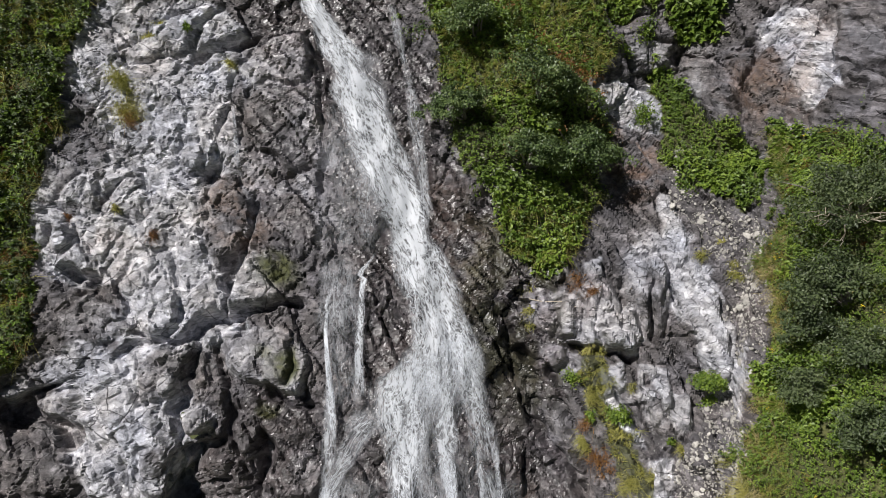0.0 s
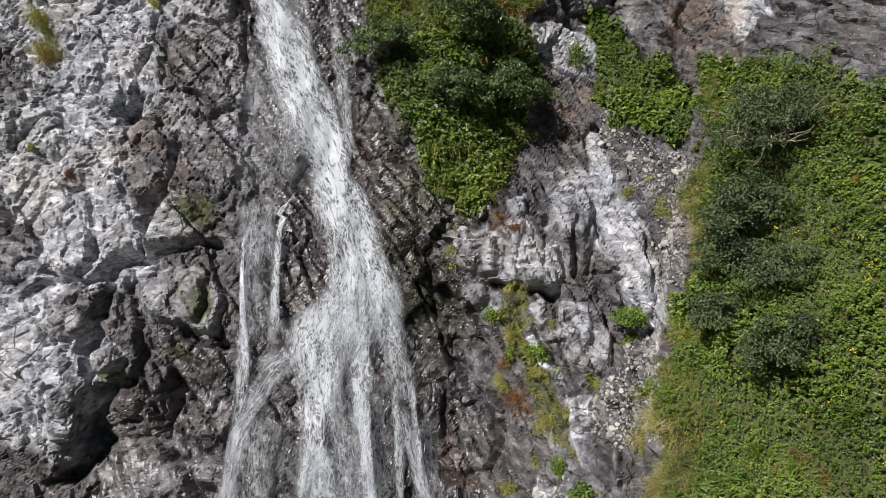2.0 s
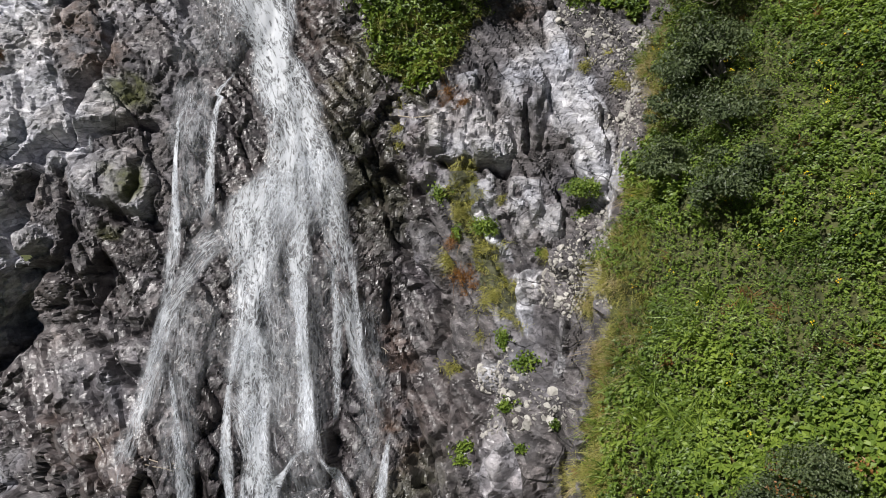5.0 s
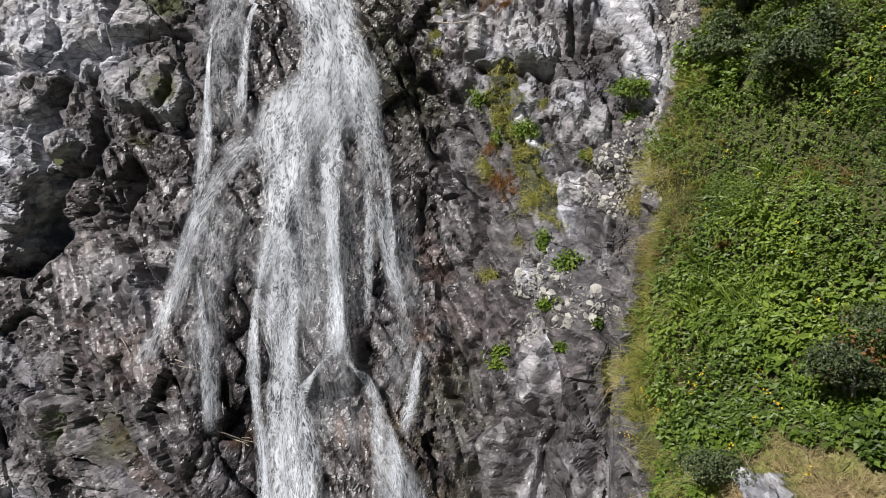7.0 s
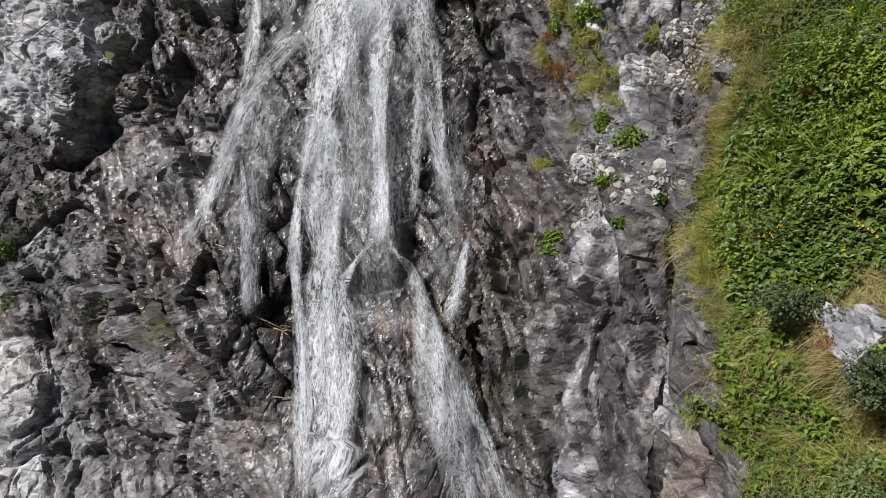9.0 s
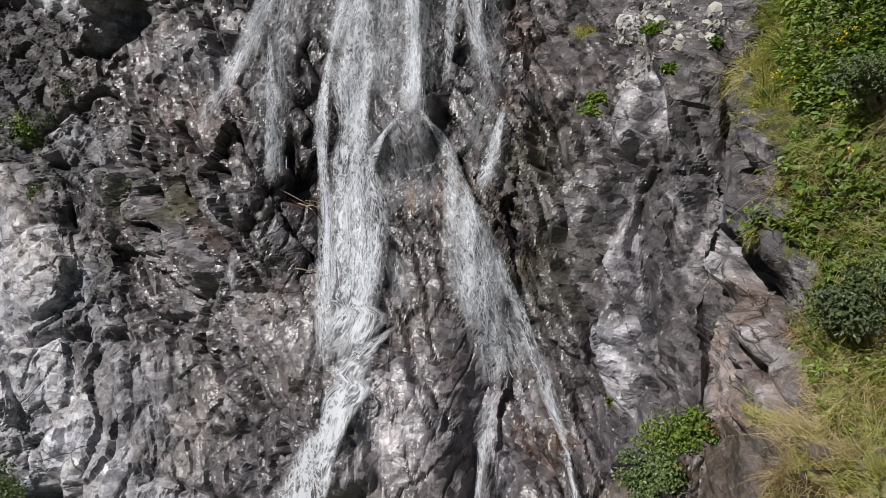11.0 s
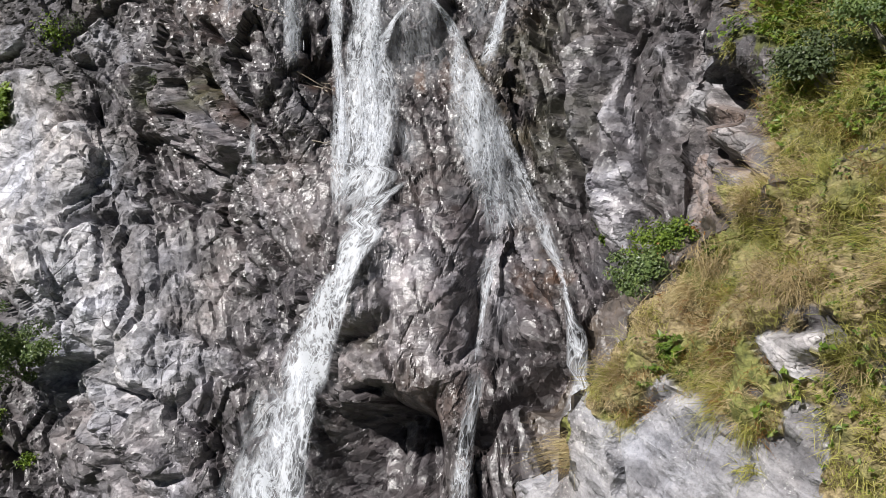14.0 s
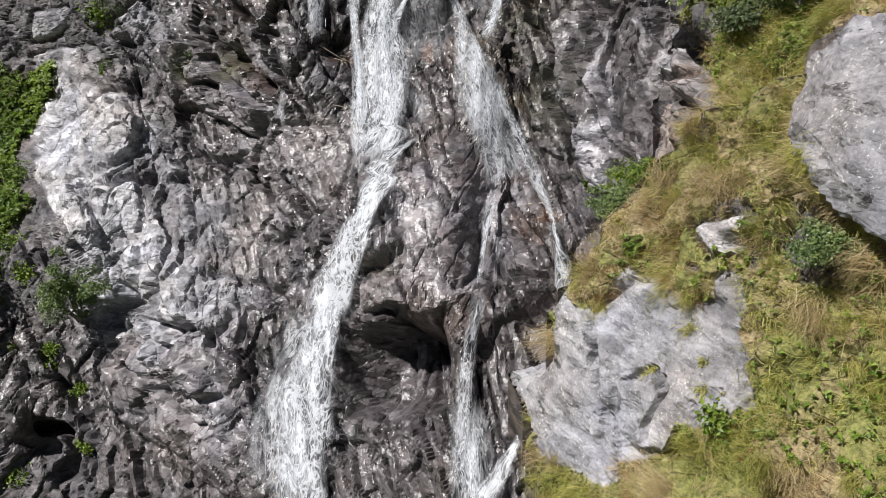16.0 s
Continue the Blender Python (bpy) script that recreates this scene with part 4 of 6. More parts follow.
# upright ribs of the wall beyond the lower fall
block(0.33, 0.60, "upright grey rib of rock", (4.9, 5.45), (6.2, 6.16), (7.0, 5.96), (8.2, 5.04), (9.0, 4.44), (8.9, 3.42), (7.0, 3.42), (5.3, 4.29))
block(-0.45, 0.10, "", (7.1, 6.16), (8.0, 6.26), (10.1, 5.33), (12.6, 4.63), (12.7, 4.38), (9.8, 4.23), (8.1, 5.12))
block(0.25, 0.40, "upright dark slab of rock", (7.9, 6.36), (9.1, 6.67), (11.8, 6.68), (13.3, 6.28), (13.4, 5.63), (11.9, 5.03), (10.3, 5.33))
block(0.25, 0.40, "", (1.3, 5.98), (4.0, 6.64), (5.2, 6.24), (4.1, 5.43), (4.2, 4.44), (2.5, 4.57))
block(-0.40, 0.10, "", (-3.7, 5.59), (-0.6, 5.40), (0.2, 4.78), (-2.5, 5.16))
block(0.30, 0.50, "pale tan angular block above the cleft", (12.8, 5.59), (14.3, 6.01), (16.4, 5.74), (13.8, 5.37))
block(0.30, 0.50, "tan angular block at the bank's foot", (14.5, 5.38), (17.2, 5.72), (21.2, 5.70), (19.3, 5.29), (16.1, 5.28))
block(0.25, 0.40, "striped grey leaning slab above the cleft", (13.3, 4.75), (14.4, 5.23), (17.5, 5.33), (19.0, 5.14), (18.1, 4.90), (14.3, 4.63))
block(0.85, 0.95, "pale yellowish upright block", (4.0, 7.22), (5.6, 7.90), (6.7, 8.17), (7.1, 7.66), (6.2, 7.12), (5.5, 6.84))
block(0.20, 0.45, "", (-0.1, 7.12), (2.3, 7.28), (3.2, 6.62), (1.1, 5.95), (-0.4, 6.32))
block(0.25, 0.45, "", (2.1, 6.05), (3.9, 6.67), (5.9, 6.63), (5.7, 5.74), (3.1, 4.40), (1.9, 4.99))
block(0.25, 0.35, "", (6.5, 6.31), (8.6, 7.00), (11.0, 6.71), (11.9, 5.73), (10.4, 5.14), (7.8, 5.47))
crack(0.08, 0.50, (0.4, 6.18), (1.9, 4.65), (3.9, 3.93), (6.4, 3.38), (9.1, 3.21))
crack(0.12, 0.60, (13.8, 6.42), (16.1, 5.87), (20.1, 5.78))
crack(0.12, 0.50, (-3.2, 8.55), (-2.0, 7.02), (0.1, 5.86), (1.9, 4.63))
crack(0.10, 0.50, (3.8, 7.03), (5.8, 6.81), (8.6, 7.00))
crack(0.10, 0.50, (11.3, 8.08), (12.6, 7.27), (13.6, 7.25))
crack(0.10, 0.40, (7.4, 7.68), (8.6, 7.00), (6.5, 6.31), (7.5, 5.01))
# slabs of the wall beyond the middle fall
block(0.35, 0.50, "", (5.3, 15.15), (7.9, 15.42), (8.9, 14.51), (8.0, 13.50), (6.6, 13.61), (5.2, 14.36))
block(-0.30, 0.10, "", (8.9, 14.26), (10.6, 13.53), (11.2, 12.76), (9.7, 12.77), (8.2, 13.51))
block(0.25, 0.95, "pale yellowish pointed slab", (2.2, 12.15), (3.6, 12.32), (6.1, 11.13), (4.6, 11.16))
block(0.30, 0.60, "", (5.9, 12.25), (7.2, 12.52), (10.0, 12.19), (10.6, 11.80), (8.4, 11.46), (6.9, 11.61))
block(0.25, 0.90, "", (6.3, 10.93), (7.7, 11.12), (8.1, 10.46), (7.8, 9.85), (6.7, 10.13))
block(0.15, 0.60, "", (10.1, 10.46), (11.0, 10.52), (11.1, 9.51), (10.1, 9.53))
block(0.28, 0.25, "dark leaning slab beside the fall", (-3.4, 12.06), (-1.6, 11.97), (0.8, 10.80), (1.3, 10.14), (-0.6, 10.20), (-3.0, 11.10))
block(0.25, 0.20, "", (-6.4, 10.42), (-4.0, 10.57), (-4.1, 9.39), (-6.0, 9.46))
block(0.20, 0.70, "", (3.9, 9.29), (5.4, 9.23), (5.0, 8.61), (3.7, 8.68))
block(0.25, 0.80, "", (5.1, 7.86), (6.6, 8.21), (7.5, 7.93), (5.1, 7.68))
block(0.25, 0.30, "", (-2.7, 8.57), (0.9, 8.63), (1.4, 7.90), (-0.6, 7.23), (-3.2, 7.79))
block(0.30, 0.75, "", (1.4, 15.09), (3.3, 15.29), (3.2, 14.76), (1.6, 14.48))
block(0.30, 0.80, "", (-2.4, 13.88), (0.7, 14.34), (0.8, 13.41), (-1.5, 13.21), (-2.7, 13.46))
block(0.30, 0.80, "", (2.6, 13.58), (5.3, 13.60), (6.0, 13.08), (3.1, 13.13))
crack(0.14, 0.50, (-5.6, 9.44), (-3.7, 8.76), (-0.6, 9.00), (1.3, 10.14))
crack(0.07, 0.35, (8.1, 11.45), (6.8, 10.96), (6.0, 10.07))
crack(0.10, 0.45, (10.6, 11.80), (8.6, 11.28), (7.8, 11.02))
crack(0.07, 0.30, (0.7, 14.34), (1.2, 13.55), (0.8, 13.14))
crack(0.07, 0.35, (5.2, 14.49), (4.4, 13.59), (6.0, 13.10))
crack(0.08, 0.40, (8.4, 13.51), (9.9, 12.53), (11.0, 11.90))
stain(0.95, "moss", -22.3, 14.74, 0.55, 0.50, 0)
stain(0.95, "moss", -22.8, 12.35, 0.50, 0.60, 0)
stain(0.95, "moss", -25.2, 11.47, 0.40, 0.30, 0)
stain(0.9, "moss", -33.1, 5.13, 0.25, 0.55, 0)
stain(0.7, "rust", -19.4, 5.69, 0.35, 0.25, 0)
stain(0.7, "rust", -10.7, 5.70, 0.20, 0.50, 0)
stain(0.7, "rust", 2.3, 2.77, 0.45, 0.20, 0)
stain(0.7, "rust", -1.1, 3.11, 0.50, 0.30, 0)
# broken tan rock above the bank
block(0.20, 0.95, "cream-coloured broken rock face", (15.8, 21.69), (17.4, 22.19), (18.9, 21.94), (19.7, 20.85), (19.1, 19.37), (18.3, 19.18), (17.3, 20.31))
block(0.25, 0.12, "dark brown rock beside the cream face", (13.5, 20.44), (16.0, 20.95), (17.6, 19.87), (18.3, 18.89), (16.6, 18.22), (14.4, 18.53))
block(0.25, 0.35, "blue-grey lichened rock at the top", (19.8, 22.10), (22.2, 22.17), (22.5, 20.50), (20.5, 20.00), (19.7, 20.85))
block(0.30, 0.30, "", (10.1, 21.25), (11.9, 20.75), (13.6, 18.98), (14.9, 17.93), (13.3, 18.03), (10.9, 19.21))
block(0.25, 0.60, "", (14.9, 17.93), (17.3, 18.24), (17.9, 18.94), (18.6, 18.64), (17.9, 17.92), (15.6, 17.56))
crack(0.10, 0.40, (13.4, 20.77), (15.6, 21.28), (17.0, 22.11))
crack(0.12, 0.50, (19.2, 19.38), (20.2, 20.13), (22.6, 20.37))

# ---- water on the rock, wet and dry parts ----
fall_line = ((-17.5, 23.0), (-14.2, 19.5), (-12.0, 15.5), (-12.0, 12.0), (-14.0, 8.5), (-14.0, 5.0), (-20.0, 2.0), (-27.0, -1.5))
side_line = ((-9.5, 11.5), (-8.0, 8.5), (-6.0, 6.0), (-2.0, 4.0), (0.5, 1.5))
d_fall, _ = way_distance(fall_line)
d_side, _ = way_distance(side_line)
soaked = 1 - smooth(np.minimum(d_fall - 0.55 * smooth(18 - ht, 0, 8), d_side) + 0.9 * wave, 1.2, 3.0)
wet = np.maximum(wet, soaked * on_cliff)
stain(0.95, "wet", -33, 3.2, 4.2, 3.4)
stain(0.9, "wet", -27, 7.6, 3.6, 2.6)
stain(0.9, "wet", -26, 0.6, 4.0, 3.0)
stain(0.8, "wet", -24.5, 10.4, 2.6, 2.2)
stain(1.0, "wet", -5.0, 14.5, 2.6, 4.5)
stain(0.75, "wet", 1.0, 6.0, 2.6, 3.6)
stain(0.7, "wet", 7.5, 6.0, 1.3, 2.6)
# right of the upper fall, moss colour also stands in for the turned wall's shade
stain(0.6, "moss", -4.5, 14.0, 1.9, 4.2)
stain(0.5, "moss", -1.5, 5.5, 1.6, 2.6)
stain(0.5, "wet", -20.5, 17.0, 1.4, 3.0)
stain(0.8, "wet", -42, -2.0, 5.0, 2.0)
stain(0.1, "wet", -40, 3.6, 2.0, 2.0)
stain(0.05, "wet", -41, 1.6, 2.6, 2.6)
wet = np.clip(wet * np.where(on_cliff, 1.0, 0.0), 0, 1)
pale = np.clip(pale + 0.10 * wave_b, 0, 1)

# ---- green cover, as outlines on the rock ----
meadow = zone((-46, 32), (-29.5, 32), (-30.7, 22.3), (-33.1, 20.1), (-36.5, 17.0), (-38.5, 13.9), (-41.0, 12.4), (-60, 9), (-60, 32))
alder_patch = zone((-8.2, 21.9), (-7.5, 30), (5, 30), (4.6, 20.5), (3.0, 19.9), (3.9, 18.3), (3.2, 17.1), (1.2, 15.3), (-2.3, 14.7), (-4.5, 15.4), (-5.1, 17.0), (-7.5, 17.7), (-9.1, 19.9))
green_strip = zone((7.4, 20.6), (10.5, 19.0), (13.9, 18.3), (16.0, 17.3), (14.5, 16.6), (10.4, 16.9), (8.3, 18.0))
top_green = zone((5, 30), (5, 22.0), (7.5, 21.6), (8.2, 22.2), (9.5, 21.0), (12.0, 21.2), (12.5, 30))
bank_green = zone((16.2, 18.6), (15.9, 15.4), (15.3, 12.7), (13.7, 10.9), (13.3, 9.8), (13.2, 8.4), (14.2, 7.5), (18.4, 7.0), (23.0, 7.0), (30, 7.4), (50, 8), (90, 9), (90, 17), (40, 18), (29, 18.6), (22.0, 18.9))
knoll_rock = zone((9.9, 3.00), (3.6, 1.92), (0.3, 1.10), (6.9, 0.21), (12.2, 0.44), (20.8, 0.91), (21.5, 1.30), (27.9, 1.67), (36.1, 2.16), (36.1, 2.44), (32.0, 2.89), (31.5, 3.18), (26.6, 3.35), (23.6, 3.45), (18.7, 3.36), (15.9, 3.19), (13.3, 2.87), (11.2, 2.70))
knoll_green = zone((2, -8), (90, -8), (90, 9), (46, 7.2), (34, 7.2), (22, 6.3), (17.5, 5.4), (12, 4.6), (6, 3.6), (0, 0)) & ~knoll_rock & (on_knoll | (az > 13))
gully_left = zone((-44.0, 4.9), (-43.6, 4.3), (-45.6, 3.2), (-47.5, 2.2), (-49.6, 1.4), (-52, -0.4), (-62, -0.5), (-62, 5))
drift_strip = zone((0.6, 13.2), (2.6, 13.4), (3.4, 12.2), (6.2, 10.4), (6.8, 9.6), (5.0, 9.9), (2.6, 11.2))
bare = zone((16.5, 6.3), (20.0, 6.1), (21.5, 5.7), (17.0, 5.0), (14.5, 5.2)) | zone((22.9, 8.3), (24.2, 8.65), (26.2, 8.5), (26.4, 7.9), (25.0, 7.75), (23.2, 7.85))
big_boulder = zone((31.2, 5.62), (30.6, 5.95), (32.6, 6.19), (36.9, 6.37), (44.5, 6.64), (53.7, 4.72), (43.5, 4.77), (41.2, 4.77), (35.6, 5.00), (32.7, 5.26))
bare |= big_boulder | zone((21.2, 4.09), (24.1, 4.35), (30.1, 4.52), (32.2, 4.36), (31.4, 4.12), (29.3, 3.99), (33.0, 3.61), (30.7, 3.47), (25.8, 3.72)) | zone((32.5, 4.50), (35.9, 4.79), (41.7, 4.31), (42.8, 4.03), (39.1, 3.94), (34.9, 4.14))
knoll_green &= ~bare
upper_green = zone((14.2, 6.7), (22, 7.3), (31, 7.1), (30, 6.2), (24.5, 5.8), (21.5, 6.0), (18, 6.3)) & ~bare
slab_face = ~on_cliff & ~knoll_green & knoll_rock
smooth_boulder = ~on_cliff & big_boulder
bank_green &= ~bare & ~on_knoll

# ---- joints, facets and grain of the rock ----
grain_left, grain_right = np.array([0.68, -0.38, -0.63]), np.array([0.10, -0.50, -0.86])
bent = base + 0.06 * np.stack([fbm(base, 0.8, 3, 0.5, 41), fbm(base, 0.8, 3, 0.5, 51), fbm(base, 0.8, 3, 0.5, 61)], 1)
# blocks are drawn out along the slanting cleavage, and upright in the wall beyond the fall
upright = smooth(az + 2.0 * wave, -3.0, -2.8)[:, None]
warped = np.where(upright > 0.5, bent - 0.60 * (bent @ grain_right)[:, None] * grain_right, bent - 0.50 * (bent @ grain_left)[:, None] * grain_left)
h1, j1, id1 = blocks(warped, 0.62, 100, 1.7)
h3, j3, _ = blocks(warped, 4.8, 300, 1.5)
# joints slant down to the right on one side of the fall, and stand upright on the other
slant, cross = np.array([0.62, -0.25, 0.74]), np.array([0.72, 0.20, -0.66])
stand, lie = np.array([0.93, 0.30, 0.22]), np.array([-0.15, -0.45, 0.88])
def parted(width, length, seed):
    one, two = joints(bent, slant, width, cross, length, seed), joints(bent, stand, width, lie, length * 1.4, seed + 40)
    return [np.where(upright[:, 0] > 0.5, b, a) for a, b in zip(one, two)]
k1, e1, _ = parted(0.85, 1.5, 500)
k2, e2, _ = parted(0.30, 0.55, 600)
k4, e4, _ = parted(0.15, 0.24, 700)
# drying and the hollows' painted shade follow the blocks, so their edges are sharp
pale = smooth(pale + 0.28 * id1 + 0.22 * k1, 0.22, 0.62) * np.clip(0.35 + pale, 0, 1)
worn = zone((-14.6, 3.5), (-10.2, 4.4), (-6.2, 3.7), (-4.2, 2.9), (-5.6, 1.6), (-8.5, 0.9), (-12.5, 0.9), (-18.8, 1.5), (-15.3, 2.6)) | zone((-25.5, 4.3), (-19.3, 4.4), (-19.6, 3.4), (-20, 2.6), (-22.8, 2.2), (-25.8, 3.3))
worn = worn.reshape(SHAPE).astype(float)
for _ in range(3):
    worn = (worn + np.roll(worn, 4, 0) + np.roll(worn, -4, 0) + np.roll(worn, 3, 1) + np.roll(worn, -3, 1)) / 5
worn = worn.ravel()
slab = np.maximum(slab, 0.95 * worn)
rust = np.maximum(rust, worn * (0.12 + 0.15 * wave_b))
rugged = np.clip(0.75 + 0.55 * wave, 0.25, 1.4)
calm = 1.0 - 0.45 * np.clip(pale, 0, 1) * on_cliff
calm = calm * (1 - 0.5 * slab)
facets = 0.26 * h1 * rugged * (0.35 + 0.65 * calm) + 0.34 * k1 * (0.25 + 0.75 * calm) * rugged + 0.19 * k2 * (0.35 + 0.65 * calm) + (0.04 * k4 + 0.07 * h3) * (0.2 + 0.8 * calm)
open_joint = np.clip(0.5 + 1.4 * wave_b, 0, 1)
facets -= 0.10 * np.exp(-(e1 / 0.035) ** 2) * open_joint + 0.07 * np.exp(-(e2 / 0.03) ** 2) * (1 - 0.6 * open_joint)
steep = np.abs(np.gradient(r0.reshape(SHAPE), axis=1)).ravel()
facets = facets * (1 - 0.85 * smooth(steep, 0.06, 0.16))
grainy = 0.025 * fbm(base, 0.9, 2, 0.5, 71) + 0.010 * fbm(base, 6.0, 2, 0.5, 81)
soft_ground = np.where(bank_green, 0.3, np.where(on_knoll, 0.45, 1.0))
# weathering takes the sharpest edges off the blocks
eased = ((0.62 - 0.25 * worn) * relief - (0.9 - 0.6 * worn) * groove).reshape(SHAPE)
for axis in (0, 1):
    eased = 0.5 * eased + 0.25 * (np.roll(eased, 1, axis) + np.roll(eased, -1, axis))
total = eased.ravel() + facets * soft_ground * (1 - 0.7 * worn) + grainy

# upright ribs in the wall beyond the fall: a short side towards the light, a long one away from it
ribs = ((az * np.radians(1) * r0 + 0.18 * ht + 0.5 * wave) / 1.35) % 1.0
rib_wall = smooth(az, 0.5, 2.5) * (1 - smooth(az, 12.5, 14.0)) * smooth(ht, 3.0, 4.0) * (1 - smooth(ht, 8.5, 10.5)) * on_cliff
total = total * (1 - 0.35 * rib_wall) + 0.55 * rib_wall * np.where(ribs < 0.3, ribs / 0.3, (1 - ribs) / 0.7)

total = np.where(bank_green, total * 0.5 + 0.24 * fbm(base, 0.8, 4, 0.55, 91), total)
for green in (upper_green, meadow, alder_patch, green_strip, top_green, bank_green, gully_left):
    moss = np.where(green, 1.0, moss)
moss = np.where(drift_strip, 0.75, moss)
# the knob's front is one smooth slab with two faces
total = np.where(slab_face, 0.30 * total + 0.05 * fbm(base, 1.1, 2, 0.5, 97) - 0.5 * groove, total)
total = np.where(smooth_boulder, 0.85 * relief - 0.6 * groove + 0.12 * facets, total)
pale = np.where(slab_face, 0.55 + 0.25 * wave_b + 0.1 * wave_c, np.where(smooth_boulder, 0.42, pale))
thatch = knoll_green & (on_knoll | (az > 17.5))
soil = knoll_green & ~on_cliff & ~thatch & (az > 8)
rust = np.where(soil, 0.5, rust)
pale = np.where(soil, 0.7, pale)
dry_strip = zone((25.2, 9.1), (28, 9.3), (33, 9.5), (33, 8.7), (27.5, 8.5), (26.4, 7.6), (22.5, 7.3), (21.8, 8.0), (23.0, 8.7)) & bank_green
straw = np.where(thatch | dry_strip, 0.95, straw)
wet = np.where(thatch | slab_face, 0.0, wet)
moss = np.where(slab_face | smooth_boulder, 0.0, moss)
rust = np.where(thatch, 0.5, rust)
pale = np.where(thatch, 0.7, pale)
moss = np.where(thatch, 0.25, moss)
mounds, _, _ = blocks(base + 0.12 * wave_b[:, None], 2.1, 800, 0.5, 1.0)
total = np.where(knoll_green, total * 0.35 + 0.14 * fbm(base, 1.8, 3, 0.5, 95) + 0.34 * mounds, total)
total = np.where(az < -60, total * 0.4, total)

knob = to_world(az, ht, r_knoll)
knob_out = grid_normals(knob)
wall_face = wall + wall_out * total[:, None]
knob_face = knob + knob_out * total[:, None]
radial = np.stack([np.sin(np.radians(az)), np.cos(np.radians(az)), np.zeros(len(az))], 1)
lean = np.clip(-(wall_out * radial).sum(1), 0.25, 1)
r_face = (r_wall - total / lean).reshape(SHAPE)
face = np.where(on_knoll[:, None], knob_face, wall_face)
face_normals = np.where(on_knoll[:, None], grid_normals(knob_face), grid_normals(wall_face))


def array_mesh(name, verts, faces, material, smooth_shading=True):
    """A mesh from arrays of corners and of triangles or quads."""
    mesh = bpy.data.meshes.new(name)
    faces = np.asarray(faces, np.int32)
    n, k = faces.shape
    mesh.vertices.add(len(verts))
    mesh.vertices.foreach_set("co", np.asarray(verts, np.float32).ravel())
    mesh.loops.add(n * k)
    mesh.loops.foreach_set("vertex_index", faces.ravel())
    mesh.polygons.add(n)
    mesh.polygons.foreach_set("loop_start", np.arange(0, n * k, k, dtype=np.int32))
    mesh.polygons.foreach_set("use_smooth", np.full(n, smooth_shading))
    mesh.materials.append(material)
    mesh.update(calc_edges=True)
    mesh.validate()
    return mesh


def point_values(mesh, name, values):
    mesh.attributes.new(name, "FLOAT", "POINT").data.foreach_set("value", np.asarray(values, np.float32))


rows, cols = SHAPE
ids = np.arange(rows * cols).reshape(SHAPE)
quads = np.stack([ids[:-1, :-1], ids[:-1, 1:], ids[1:, 1:], ids[1:, :-1]], -1).reshape(-1, 4)
owner = np.zeros(rows * cols, int)
for n, (inside, _) in enumerate(PATCHES):
    owner[inside] = n + 1
on_knob = on_knoll[quads].all(1)
wall_owner = np.where(on_knoll[quads[:, 0]], 0, owner[quads[:, 0]])
knob_owner = np.where(on_knob, owner[quads[:, 0]], -1)


def rock_piece(name, which, points):
    q = quads[which]
    used, inverse = np.unique(q, return_inverse=True)
    mesh = array_mesh(name, points[used], inverse.reshape(-1, 4), ROCK, False)
    long_side = np.linalg.norm(points[q[:, 0]] - points[q[:, 2]], axis=1)
    mesh.polygons.foreach_set("use_smooth", long_side > 0.6)
    # the wall goes on behind the knob, dark and wet
    behind = on_knoll & (points is wall_face)
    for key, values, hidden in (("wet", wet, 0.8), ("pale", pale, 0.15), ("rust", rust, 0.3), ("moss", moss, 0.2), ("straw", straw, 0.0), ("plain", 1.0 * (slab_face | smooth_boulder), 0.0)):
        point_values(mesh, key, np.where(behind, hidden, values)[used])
    return new(name, mesh)


cliff = tagged(rock_piece("cliff", wall_owner == 0, wall_face), "tall grey fractured rock wall, wet and dark round the waterfall", "cliff", kind="structure")
knoll = tagged(rock_piece("rock_knoll", knob_owner == 0, knob_face), "pale grey rock knob capped with tufted grass", "rock", kind="structure")
for whole, owners, points in ((cliff, wall_owner, wall_face), (knoll, knob_owner, knob_face)):
    for n, (_, words) in enumerate(PATCHES):
        if (owners == n + 1).sum() > 60:
            piece = tagged(rock_piece("rock_block", owners == n + 1, points), words)
            piece.parent = whole
# the knob's hidden back, falling away behind its free edge
grid_k = on_knoll.reshape(SHAPE)
rim = [(i, int(np.argmax(grid_k[i]))) for i in range(rows) if grid_k[i].any() and HT[i] < 6.5]
back = []
for i, j in rim:
    p = knob_face.reshape(*SHAPE, 3)[i, j]
    away = radial.reshape(*SHAPE, 3)[i, j]
    back += [p, p + away * 0.10 - np.array([0, 0, 0.5]), p + away * 0.35 - np.array([0, 0, 2.2]), p + away * 0.6 - np.array([0, 0, 5.0])]
k = 4 * np.arange(len(rim) - 1)[:, None]
skirt = np.concatenate([k + [s, s + 4, s + 5, s + 1] for s in range(3)], 0)
mesh = array_mesh("knoll_back", np.array(back), skirt, ROCK, False)
for key, value in (("wet", 0.8), ("pale", 0.1), ("rust", 0.3), ("moss", 0.2), ("straw", 0.0), ("plain", 0.0)):
    point_values(mesh, key, np.full(len(back), value))
new("knoll_back", mesh).parent = knoll

# the valley floor far below, out to the horizon
valley = bpy.data.meshes.new("ground")
bm = bmesh.new()
bmesh.ops.create_grid(bm, x_segments=40, y_segments=40, size=2000)
for v in bm.verts:
    v.co.z = -9 + 0.8 * noise.noise(v.co * 0.01)
bm.to_mesh(valley)
bm.free()
valley.materials.append(BANK_SOIL)
tagged(new("ground", valley), "dark green valley floor below the cliff", "ground", kind="structure")


